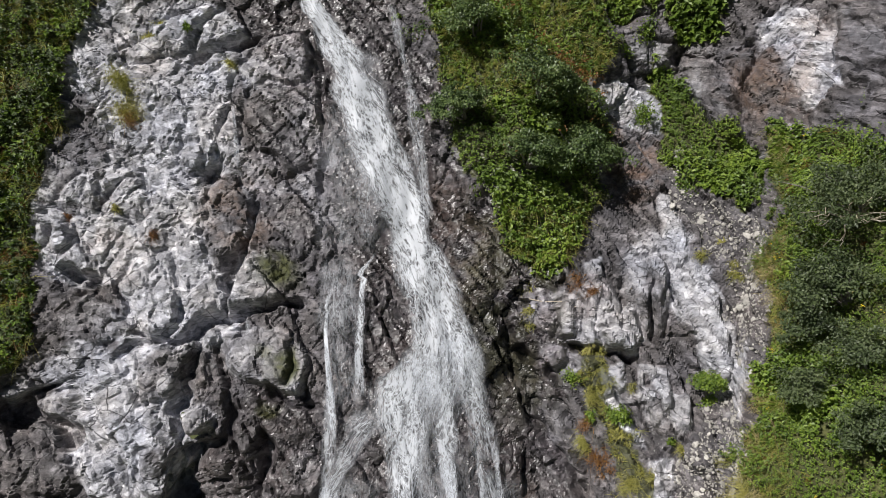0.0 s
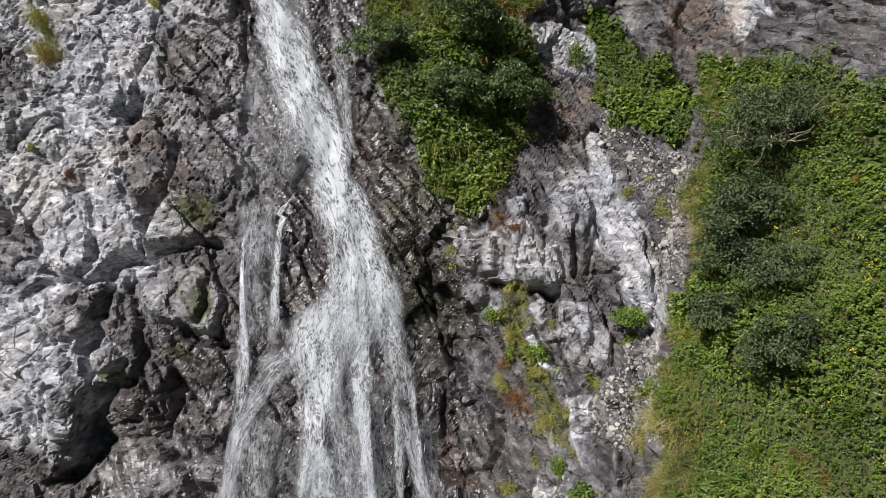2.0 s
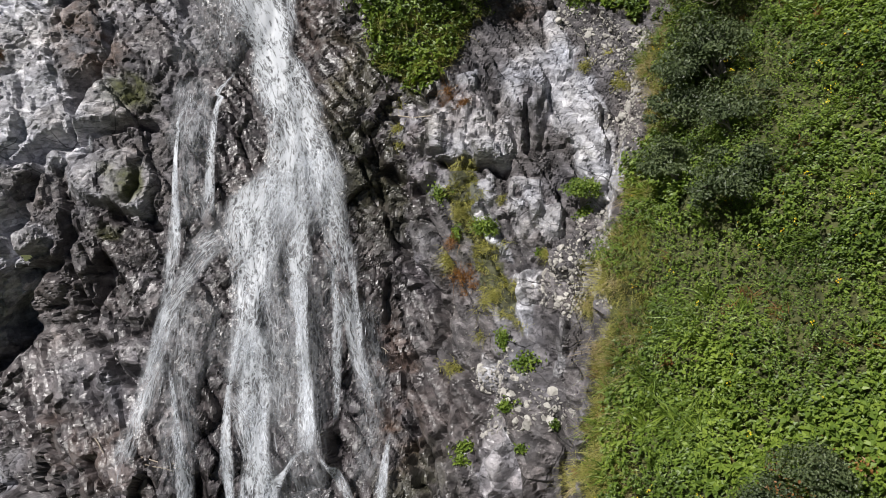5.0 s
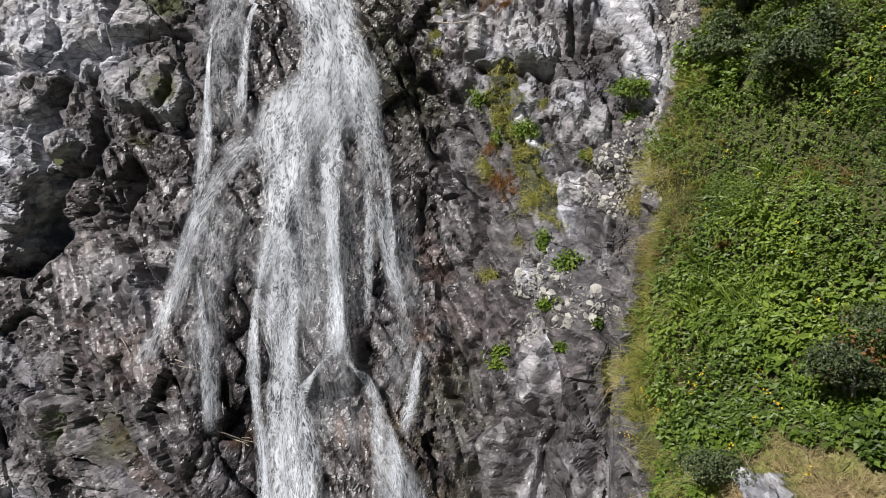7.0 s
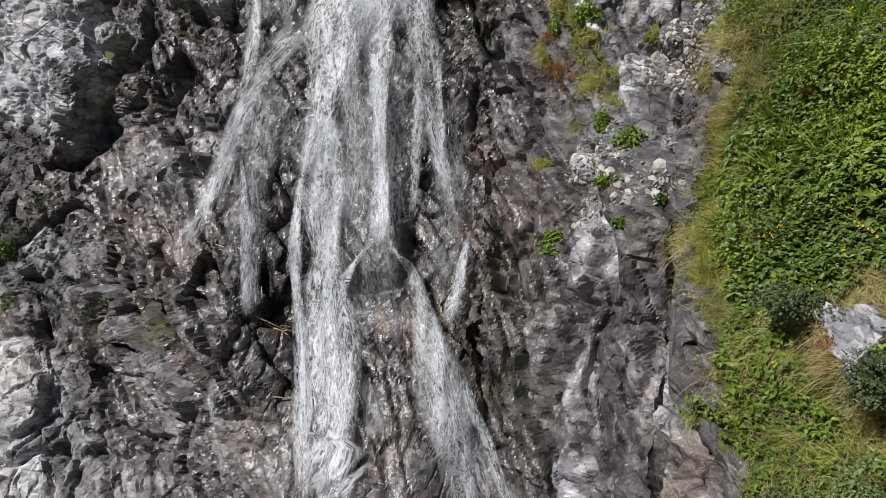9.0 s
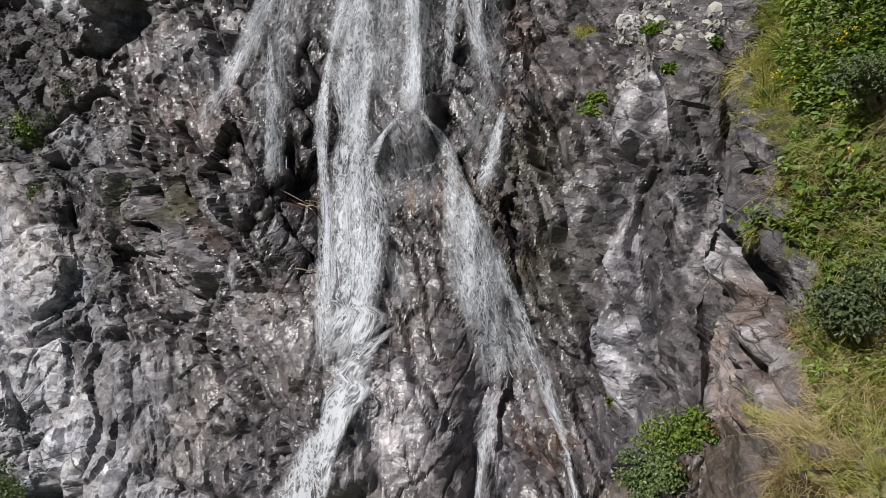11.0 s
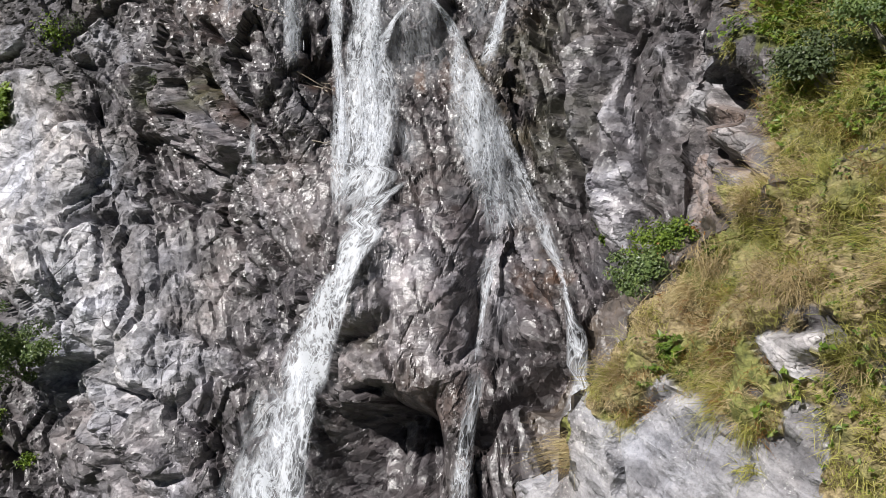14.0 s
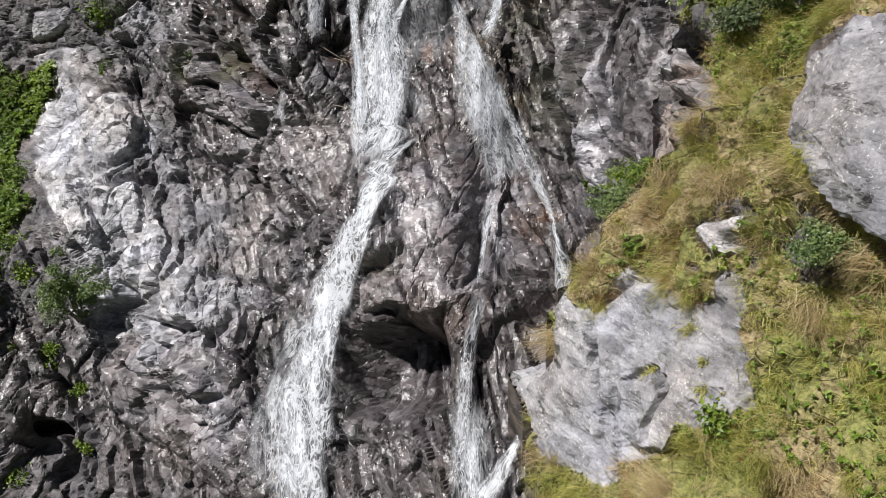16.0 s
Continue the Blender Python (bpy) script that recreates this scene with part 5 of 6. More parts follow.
# ---- falling water ----
r_bed = r_face
water_r = r_bed.copy()
for shift in (-9, -6, -3, 3, 6, 9):
    water_r = np.minimum(water_r, np.roll(r_bed, shift, 0))
for shift in (-1, 1):
    water_r = np.minimum(water_r, np.roll(water_r, shift, 1))
for _ in range(5):
    water_r = (water_r + np.roll(water_r, 4, 0) + np.roll(water_r, -4, 0) + np.roll(water_r, 1, 1) + np.roll(water_r, -1, 1)) / 5


def sample(grid, a, z):
    """The grid's value at azimuths and heights."""
    i = np.clip(np.interp(z, HT, np.arange(rows)), 0, rows - 1.001)
    j = np.clip(np.interp(a, AZ, np.arange(cols)), 0, cols - 1.001)
    i0, j0 = i.astype(int), j.astype(int)
    u, v = i - i0, j - j0
    return grid[i0, j0] * (1 - u) * (1 - v) + grid[i0 + 1, j0] * u * (1 - v) + grid[i0, j0 + 1] * (1 - u) * v + grid[i0 + 1, j0 + 1] * u * v


SHEET = water_material("white_water", 1.0, 12.0, 3.2)
VEIL = water_material("thin_water_veil", 0.85, 12.0, 2.4)
STRAND = water_material("water_strands", 1.0, 20.0, 4.0)
waterfall = tagged(new("waterfall"), "white waterfall splitting into strands over dark wet rock", "waterfall")
waterfall.location = (0.0, 7.0, 0.0)
water_rng = np.random.default_rng(4)


def under(child, parent):
    child.parent = parent
    child.matrix_parent_inverse = Matrix.Translation(-Vector(parent.location))
    return child


def spline(points, step):
    """An even curve through points, as rows."""
    p = np.array(points, float)
    p = np.vstack([2 * p[0] - p[1], p, 2 * p[-1] - p[-2]])
    rowsout = []
    for k in range(1, len(p) - 2):
        a, b, c, d = p[k - 1:k + 3]
        n = max(2, int(abs(c[1] - b[1]) / step))
        for t in np.linspace(0, 1, n, endpoint=False):
            rowsout.append(0.5 * (2 * b + (c - a) * t + (2 * a - 5 * b + 4 * c - d) * t ** 2 + (3 * b - a - 3 * c + d) * t ** 3))
    rowsout.append(p[-2])
    return np.array(rowsout)


def stream(name, dense, proud, *points):
    """A sheet of falling water with loose strands in front, along (azimuth, height, width)."""
    way = spline(points, 0.07)
    n = len(way)
    soft = min(9, n // 5)
    for _ in range(3):
        way[soft:-soft, 0] = np.convolve(way[:, 0], np.ones(2 * soft + 1) / (2 * soft + 1), "valid")
    across = int(np.clip(way[:, 2].max() / 0.05, 6, 60))
    s = np.linspace(-1, 1, across)
    a, z, w = way[:, 0], way[:, 1], np.maximum(way[:, 2], 0.03) / 2
    r = sample(water_r, a, z)
    k = np.arange(n)
    seed = water_rng.uniform(0, 40)
    edge = value_noise(np.stack([z * 1.6 + seed, np.zeros(n), np.zeros(n)], 1), 7)
    w = w * (1 + 0.34 * edge)
    da = np.degrees(w / r)
    aa = a[:, None] + s[None, :] * da[:, None]
    zz = np.repeat(z[:, None], across, 1)
    ripple = value_noise(np.stack([aa.ravel() * 2.2, zz.ravel() * 0.8, np.full(aa.size, seed)], 1), 3).reshape(aa.shape)
    rr = sample(water_r, aa.ravel(), zz.ravel()).reshape(aa.shape) - proud - 0.035 * ripple * (1 - s[None, :] ** 2)
    verts = to_world(aa.ravel(), zz.ravel(), rr.ravel())
    g = np.arange(n * across).reshape(n, across)
    q = np.stack([g[:-1, :-1], g[1:, :-1], g[1:, 1:], g[:-1, 1:]], -1).reshape(-1, 4)
    mesh = array_mesh("sheet", verts, q, SHEET if dense > 0.45 else VEIL)
    ends = np.clip(np.minimum(k, n - 1 - k) / 6, 0, 1)
    if name == "main":
        ends = np.clip((n - 1 - k) / 26, 0, 1)
    fade = np.clip(1 - np.abs(s) ** 2.2, 0, 1)
    patchy = 1 + 0.55 * value_noise(np.stack([aa.ravel() * 1.1, zz.ravel() * 0.85, np.full(aa.size, seed + 5)], 1), 13).reshape(aa.shape)
    d = dense * patchy * fade[None, :] * ends[:, None]
    point_values(mesh, "body", d.ravel())
    uv = mesh.uv_layers.new(name="flow")
    along = np.concatenate([[0], np.cumsum(np.hypot(np.diff(z) * 1.2, np.diff(np.radians(a) * r)))])
    flat = np.stack([(s[None, :] * w[:, None] + seed).ravel(), np.repeat(along[:, None], across, 1).ravel()], 1)
    index = np.zeros(len(mesh.loops), np.int32)
    mesh.loops.foreach_get("vertex_index", index)
    uv.data.foreach_set("uv", flat[index].astype(np.float32).ravel())
    sheet = under(new("sheet", mesh), waterfall)
    # loose strands and drops
    length = along[-1]
    count = int(length * (2 + 3.5 * dense * way[:, 2].mean()))
    verts, faces, uvs, den = [], [], [], []
    for _ in range(count):
        run = water_rng.uniform(0.10, 0.55) * (0.5 + dense)
        start = water_rng.uniform(0, max(length - run, 0.1))
        m = max(4, int(run / 0.09))
        l = start + np.linspace(0, run, m)
        side = np.clip(water_rng.normal(0, 0.45), -1.05, 1.05)
        drift = side + 0.10 * np.cumsum(water_rng.normal(0, 0.35, m)) / np.sqrt(m)
        zc, ac, wc = np.interp(l, along, z), np.interp(l, along, a), np.interp(l, along, da)
        az_s = ac + drift * wc
        width = water_rng.uniform(0.004, 0.013) * np.sin(np.linspace(0.15, np.pi - 0.1, m)) ** 0.6
        lift = proud + water_rng.uniform(0.01, 0.10)
        rs = sample(water_r, az_s, zc)
        dw = np.degrees(width / rs)
        left, right = to_world(az_s - dw, zc, rs - lift), to_world(az_s + dw, zc, rs - lift)
        base_i = sum(len(v) for v in verts)
        verts.append(np.stack([left, right], 1).reshape(-1, 3))
        i = base_i + 2 * np.arange(m - 1)
        faces.append(np.stack([i, i + 2, i + 3, i + 1], 1))
        uo = water_rng.uniform(0, 50)
        uvs.append(np.stack([np.stack([uo - width, l + uo], 1), np.stack([uo + width, l + uo], 1)], 1).reshape(-1, 2))
        den.append(np.full(2 * m, water_rng.uniform(0.2, 0.5)))
    verts, faces, uvs, den = np.vstack(verts), np.vstack(faces), np.vstack(uvs), np.concatenate(den)
    mesh = array_mesh("spray", verts, faces, STRAND)
    point_values(mesh, "body", den)
    uv = mesh.uv_layers.new(name="flow")
    index = np.zeros(len(mesh.loops), np.int32)
    mesh.loops.foreach_get("vertex_index", index)
    uv.data.foreach_set("uv", uvs[index].astype(np.float32).ravel())
    tagged(under(new("spray", mesh), sheet), kind="stuff")


stream("main", 1.00, 0.05, (-17.6, 22.50, 0.52), (-17.4, 22.20, 0.55), (-16.9, 21.68, 0.70), (-15.9, 21.21, 0.95), (-15.4, 20.40, 1.41), (-14.6, 18.92, 1.49), (-13.8, 17.65, 1.54), (-12.7, 16.59, 1.58), (-12.1, 15.56, 1.55), (-11.4, 14.44, 1.79), (-10.2, 13.49, 2.11), (-10.3, 12.83, 2.41), (-11.3, 12.06, 2.69), (-12.3, 11.30, 2.66))
stream("veil_upper", 0.20, 0.03, (-14.5, 20.91, 1.09), (-14.4, 20.07, 1.98), (-15.3, 18.11, 2.20), (-16.1, 16.55, 2.07), (-17.0, 15.07, 1.86))
stream("upper_side", 0.40, 0.04, (-11.8, 22.29, 0.26), (-11.6, 21.25, 0.29), (-11.1, 19.91, 0.39), (-10.9, 18.62, 0.46), (-10.9, 17.37, 0.45), (-10.5, 16.16, 0.41))
stream("hair_trickle", 0.50, 0.03, (-23.6, 19.23, 0.13), (-23.8, 18.42, 0.16), (-24.1, 17.33, 0.21))
stream("hair_trickle", 0.45, 0.03, (-25.4, 13.74, 0.10), (-25.6, 13.22, 0.15))
stream("curtain", 0.52, 0.06, (-9.6, 13.44, 1.68), (-9.1, 12.78, 1.35), (-8.5, 12.00, 1.19), (-8.0, 11.10, 0.88), (-7.6, 10.36, 0.65))
stream("curtain_end", 0.45, 0.05, (-7.8, 10.36, 0.44), (-7.4, 9.53, 0.51), (-6.6, 8.84, 0.51), (-6.2, 8.20, 0.42))
stream("left_fall", 0.76, 0.06, (-12.3, 13.03, 1.82), (-13.9, 12.13, 1.64), (-14.8, 11.25, 1.39), (-15.1, 10.41, 1.15), (-15.8, 9.46, 0.94), (-16.6, 8.43, 0.86))
stream("left_mass", 0.20, 0.05, (-12.4, 12.52, 2.55), (-13.6, 11.51, 2.50), (-14.3, 10.53, 2.17), (-14.1, 9.60, 1.98), (-14.4, 8.67, 2.10), (-14.8, 7.50, 2.20))
stream("middle_strand", 0.72, 0.05, (-10.4, 12.52, 0.99), (-11.2, 11.52, 0.68), (-11.5, 10.32, 0.49), (-11.3, 9.17, 0.39), (-11.3, 8.13, 0.41), (-11.4, 7.31, 0.46))
stream("strand_bent", 0.75, 0.07, (-14.8, 15.28, 0.08), (-15.7, 14.94, 0.13), (-16.5, 14.63, 0.19), (-17.2, 13.80, 0.24), (-17.5, 12.87, 0.28), (-17.9, 11.85, 0.31))
stream("strand_thin", 0.70, 0.06, (-18.2, 14.41, 0.11), (-19.1, 14.20, 0.14), (-19.8, 13.53, 0.14), (-20.2, 12.48, 0.17), (-20.3, 11.59, 0.24), (-20.8, 10.86, 0.32))
stream("veil_drip", 0.30, 0.04, (-17.7, 15.19, 0.96), (-18.7, 13.80, 1.09), (-18.9, 12.48, 1.06), (-19.2, 11.48, 1.04))
stream("veil_left", 0.42, 0.04, (-15.7, 11.74, 1.48), (-18.4, 11.17, 0.88), (-20.4, 10.49, 0.64), (-22.1, 9.57, 0.57), (-23.4, 8.72, 0.61), (-24.6, 7.94, 0.54))
stream("core_lower", 0.66, 0.06, (-14.8, 9.69, 0.93), (-15.5, 8.64, 0.73), (-15.8, 7.63, 0.62), (-15.5, 6.56, 0.75), (-14.9, 5.76, 0.91), (-15.2, 4.91, 0.88), (-15.7, 4.18, 0.95))
stream("left_edge", 0.78, 0.06, (-16.1, 9.68, 0.21), (-17.1, 8.86, 0.20), (-18.0, 7.97, 0.21), (-18.6, 7.14, 0.28), (-18.4, 6.23, 0.25), (-18.0, 5.29, 0.26), (-18.2, 4.23, 0.34))
stream("mid_strand", 0.75, 0.05, (-11.4, 10.66, 0.40), (-11.3, 9.49, 0.31), (-10.9, 8.36, 0.31), (-11.3, 7.57, 0.28), (-11.6, 7.33, 0.25))
stream("arc", 0.75, 0.06, (-11.5, 7.46, 0.15), (-13.1, 7.09, 0.16), (-14.3, 6.65, 0.19), (-14.8, 6.15, 0.25))
stream("arc_right", 0.78, 0.06, (-11.0, 7.49, 0.15), (-9.5, 7.19, 0.16), (-8.6, 6.80, 0.25), (-8.1, 6.42, 0.34))
stream("right_fall", 0.54, 0.06, (-8.1, 6.52, 0.29), (-7.9, 6.15, 0.48), (-7.0, 5.63, 0.85), (-6.2, 5.12, 1.04), (-5.3, 4.54, 1.08), (-4.7, 4.10, 1.12))
stream("right_strand", 0.60, 0.05, (-8.6, 10.89, 0.24), (-8.3, 9.70, 0.24), (-8.5, 8.70, 0.23), (-8.8, 7.73, 0.20))
stream("edge_strand", 0.60, 0.05, (-7.0, 10.87, 0.24), (-6.7, 9.67, 0.24), (-6.4, 8.67, 0.21), (-5.6, 7.84, 0.18))
stream("side_strand", 0.60, 0.05, (-4.0, 7.60, 0.16), (-4.6, 7.15, 0.20), (-4.9, 6.57, 0.29), (-5.4, 6.10, 0.36))
stream("left_strand", 0.50, 0.05, (-22.1, 8.85, 0.13), (-21.9, 7.91, 0.20), (-21.9, 6.94, 0.32), (-22.2, 6.02, 0.38))
stream("veil_broad", 0.20, 0.04, (-19.4, 10.37, 1.50), (-20.6, 9.18, 1.60), (-21.8, 7.90, 1.28), (-22.6, 6.77, 0.85))
stream("veil_side", 0.40, 0.04, (-19.8, 13.49, 0.12), (-20.1, 12.26, 0.20), (-20.7, 11.10, 0.39), (-21.8, 9.99, 0.41), (-23.4, 8.73, 0.37), (-26.3, 7.28, 0.28))
stream("apron", 0.15, 0.04, (-11.1, 11.14, 2.71), (-11.7, 9.49, 2.74), (-12.4, 8.11, 2.43), (-12.1, 6.79, 2.00), (-11.7, 5.47, 1.56))
stream("veil_right", 0.18, 0.04, (-5.9, 10.12, 1.08), (-5.9, 8.77, 1.16), (-5.4, 7.74, 1.00), (-6.8, 6.55, 0.85))
stream("left_lower", 0.68, 0.07, (-17.0, 8.32, 0.89), (-15.7, 7.53, 0.73), (-15.6, 6.56, 0.85), (-16.7, 5.56, 1.16), (-16.4, 4.83, 1.33), (-15.4, 4.34, 1.17), (-16.4, 3.94, 0.71), (-17.7, 3.63, 0.50))
stream("left_side", 0.60, 0.06, (-18.5, 7.53, 0.24), (-18.4, 6.47, 0.25), (-18.2, 5.48, 0.44), (-18.3, 4.65, 0.38), (-18.4, 3.99, 0.31), (-18.5, 3.47, 0.22))
stream("chute", 0.90, 0.09, (-11.9, 4.19, 0.09), (-13.0, 4.05, 0.18), (-14.4, 3.90, 0.30), (-15.8, 3.69, 0.46), (-17.0, 3.38, 0.53), (-18.1, 2.95, 0.59), (-19.0, 2.52, 0.62), (-20.4, 1.89, 0.67), (-21.9, 1.20, 0.68), (-23.6, 0.52, 0.65))
stream("chute_end", 0.85, 0.08, (-21.8, 1.13, 0.75), (-24.0, 0.20, 0.82), (-25.7, -0.53, 0.86), (-26.6, -1.29, 1.01), (-27.4, -2.01, 1.01), (-28.1, -2.71, 1.02))
stream("chute_veil", 0.40, 0.05, (-23.9, 0.68, 0.73), (-27.6, -0.45, 0.98), (-29.5, -1.45, 0.96), (-31.2, -2.58, 0.94))
stream("right_lower", 0.46, 0.06, (-8.4, 6.87, 0.24), (-7.7, 6.28, 0.35), (-7.0, 5.76, 0.66), (-6.4, 5.23, 0.95), (-5.6, 4.71, 0.85), (-4.8, 4.12, 0.62), (-4.2, 3.52, 0.45), (-3.9, 3.11, 0.41))
stream("right_join", 0.65, 0.05, (-4.6, 7.14, 0.26), (-5.1, 6.44, 0.30), (-6.0, 6.01, 0.28))
stream("fan_strand", 0.50, 0.05, (-4.5, 5.31, 0.31), (-2.7, 4.33, 0.28), (-0.7, 3.54, 0.35), (1.2, 3.16, 0.28), (2.5, 3.01, 0.16), (4.9, 2.68, 0.20), (6.4, 2.50, 0.30), (6.9, 2.20, 0.42), (6.2, 1.75, 0.46), (5.0, 1.25, 0.40))
stream("fan_veil", 0.32, 0.04, (-5.2, 4.54, 1.11), (-3.6, 3.84, 1.09), (-1.5, 3.21, 0.78))
stream("trickle", 0.60, 0.05, (-4.0, 3.16, 0.35), (-4.4, 2.69, 0.29), (-4.6, 2.30, 0.19), (-4.7, 1.97, 0.18), (-4.6, 1.68, 0.21))
stream("trickle_end", 0.50, 0.05, (-4.7, 1.73, 0.23), (-4.7, 1.37, 0.27), (-5.8, 0.97, 0.30), (-5.4, 0.52, 0.35), (-5.2, -0.01, 0.47), (-4.5, -0.57, 0.75), (-4.2, -1.12, 0.81))
stream("pool_veil", 0.35, 0.04, (-5.1, 0.30, 0.62), (-3.9, -0.27, 1.10), (-2.5, -0.92, 1.15))
stream("outflow", 0.75, 0.06, (4.1, 0.69, 0.11), (1.7, -0.34, 0.21), (-0.8, -0.72, 0.35), (-4.2, -1.09, 0.42))
stream("left_drops", 0.50, 0.06, (-22.5, 8.10, 0.19), (-21.8, 7.12, 0.32), (-22.0, 6.11, 0.44))
stream("left_drops", 0.30, 0.05, (-25.3, 7.99, 0.36), (-26.6, 7.54, 0.31), (-27.4, 6.88, 0.21))
stream("left_drops", 0.40, 0.05, (-25.6, 5.02, 0.11), (-25.9, 4.51, 0.14), (-25.9, 4.01, 0.16))
stream("mid_veil", 0.40, 0.04, (-12.7, 5.12, 0.76), (-11.7, 4.64, 0.52), (-12.5, 4.24, 0.24))


# ---- plants ----
plant_rng = np.random.default_rng(11)
g_face, g_norm = face.reshape(*SHAPE, 3), face_normals.reshape(*SHAPE, 3)
cell_area = np.linalg.norm(np.cross(g_face[:-1, 1:] - g_face[:-1, :-1], g_face[1:, :-1] - g_face[:-1, :-1]), axis=2)
reach = np.linalg.norm(g_face - np.array([AXIS_X, AXIS_Y, 0]), axis=2)
leap = np.abs(reach[:-1, 1:] - reach[:-1, :-1]) + np.abs(reach[1:, :-1] - reach[:-1, :-1])
cell_area[leap > 0.8] = 0


def scatter(mask, per_metre, most=10 ** 6):
    """Random places on the rock inside a mask: points and normals."""
    weight = (cell_area * mask.reshape(SHAPE)[:-1, :-1]).ravel()
    total_area = weight.sum()
    n = int(min(total_area * per_metre, most))
    pick = plant_rng.choice(len(weight), n, p=weight / total_area)
    i, j = pick // (cols - 1), pick % (cols - 1)
    u, v = plant_rng.random((2, n, 1))
    p = g_face[i, j] * (1 - u) * (1 - v) + g_face[i + 1, j] * u * (1 - v) + g_face[i, j + 1] * (1 - u) * v + g_face[i + 1, j + 1] * u * v
    return p, g_norm[i, j]


def unit(v):
    return v / np.maximum(np.linalg.norm(v, axis=1), 1e-9)[:, None]


def leaf_arrays(at, along, up, length, width, droop=0.25):
    """Folded leaves, four corners and two triangles each."""
    side = unit(np.cross(along, up))
    up = unit(np.cross(side, along))
    l, w = length[:, None], width[:, None]
    left = at + along * l * 0.45 - side * w * 0.5 + up * w * 0.16
    right = at + along * l * 0.45 + side * w * 0.5 + up * w * 0.16
    tip = at + along * l - up * l * droop
    verts = np.stack([at, left, tip, right], 1).reshape(-1, 3)
    k = 4 * np.arange(len(at))[:, None]
    return verts, np.concatenate([k + [0, 2, 1], k + [0, 3, 2]], 0)


def blade_arrays(at, along, bend, length, width):
    """Grass blades of two joints that bow over."""
    n = len(at)
    side = unit(np.cross(along, plant_rng.normal(size=(n, 3))))
    verts = []
    for t, wt in ((0.0, 1.0), (0.55, 0.8)):
        c = at + along * (length * t)[:, None] + bend * (length * t * t)[:, None]
        verts += [c - side * (width * wt)[:, None], c + side * (width * wt)[:, None]]
    verts.append(at + along * length[:, None] + bend * length[:, None])
    v = np.stack(verts, 1).reshape(-1, 3)
    k = 5 * np.arange(n)[:, None]
    return v, np.concatenate([k + q for q in ([0, 1, 3], [0, 3, 2], [2, 3, 4])], 0)


def carpet(name, label, category, mask, per_metre, size, material, rise=0.30, spread=1.0):
    """A cover of leafy herbs: short plants of several leaves each."""
    p, nrm = scatter(mask, per_metre)
    if not len(p):
        return None
    each = 5
    n = len(p)
    patchy = fbm(p, 0.9, 3, 0.5, 17)
    tall = plant_rng.uniform(0.25, 1.0, n) * rise * np.clip(1 + 1.3 * patchy, 0.25, 2.4)
    stem = unit(nrm * 0.6 + np.array([0, 0, 0.7]) + plant_rng.normal(0, 0.22, (n, 3)))
    top = p + stem * tall[:, None]
    at = np.repeat(top, each, 0) - np.repeat(stem * tall[:, None], each, 0) * plant_rng.uniform(0, 0.5, (n * each, 1))
    around = plant_rng.normal(size=(n * each, 3))
    axis = np.repeat(stem, each, 0)
    around = unit(around - axis * (around * axis).sum(1)[:, None])
    along = unit(around + axis * plant_rng.uniform(0.0, 0.8, (n * each, 1)))
    length = size * plant_rng.uniform(0.6, 1.35, n * each) * np.repeat(plant_rng.uniform(0.7, 1.25, n) * np.clip(1 + 0.6 * fbm(p, 0.6, 2, 0.5, 23), 0.6, 1.7), each)
    v, f = leaf_arrays(at, along, axis, length, length * plant_rng.uniform(0.5, 0.85, n * each), 0.3)
    return tagged(new(name, array_mesh(name, v, f, material, False)), label, category, kind="stuff")


def sward(name, label, mask, tufts, blades, size, material, width=0.006, droop=0.75, clump=0.045):
    """Tufts of long grass hanging down the slope."""
    p, nrm = scatter(mask, tufts)
    if not len(p):
        return None
    n = len(p)
    big = plant_rng.uniform(0.5, 1.25, n)
    at = np.repeat(p, blades, 0) + plant_rng.normal(0, clump, (n * blades, 3)) * np.repeat(big, blades)[:, None]
    axis = np.repeat(unit(nrm * 0.75 + np.array([0, 0, 0.55]) + plant_rng.normal(0, 0.12, (n, 3))), blades, 0)
    along = unit(axis + plant_rng.normal(0, 0.48, (n * blades, 3)))
    fall = np.repeat(nrm * 0.35 + np.array([0, 0, -1.0]) + plant_rng.normal(0, 0.4, (n, 3)), blades, 0) + plant_rng.normal(0, 0.3, (n * blades, 3))
    length = size * np.repeat(big, blades) * plant_rng.uniform(0.55, 1.2, n * blades)
    v, f = blade_arrays(at - along * 0.03, along, fall * droop * plant_rng.uniform(0.5, 1.1, (n * blades, 1)), length, np.full(n * blades, width))
    return tagged(new(name, array_mesh(name, v, f, material, False)), label, "grass", kind="stuff")


def limb(bm, p0, p1, r0_, r1_, sides=6, kink=0.06):
    """A tapered, slightly bent limb."""
    p0, p1 = Vector(p0), Vector(p1)
    axis = (p1 - p0).normalized()
    u = axis.orthogonal().normalized()
    w = axis.cross(u)
    rings = []
    length = (p1 - p0).length
    for k in range(4):
        t = k / 3
        c = p0.lerp(p1, t)
        if 0 < k < 3:
            c += Vector(plant_rng.normal(0, kink * length, 3))
        rr = r0_ + (r1_ - r0_) * t
        rings.append([bm.verts.new(c + (u * math.cos(a) + w * math.sin(a)) * rr) for a in (i * math.tau / sides for i in range(sides))])
    for lo, hi in zip(rings, rings[1:]):
        for i in range(sides):
            bm.faces.new((lo[i], lo[(i + 1) % sides], hi[(i + 1) % sides], hi[i]))
    bm.faces.new(rings[-1])


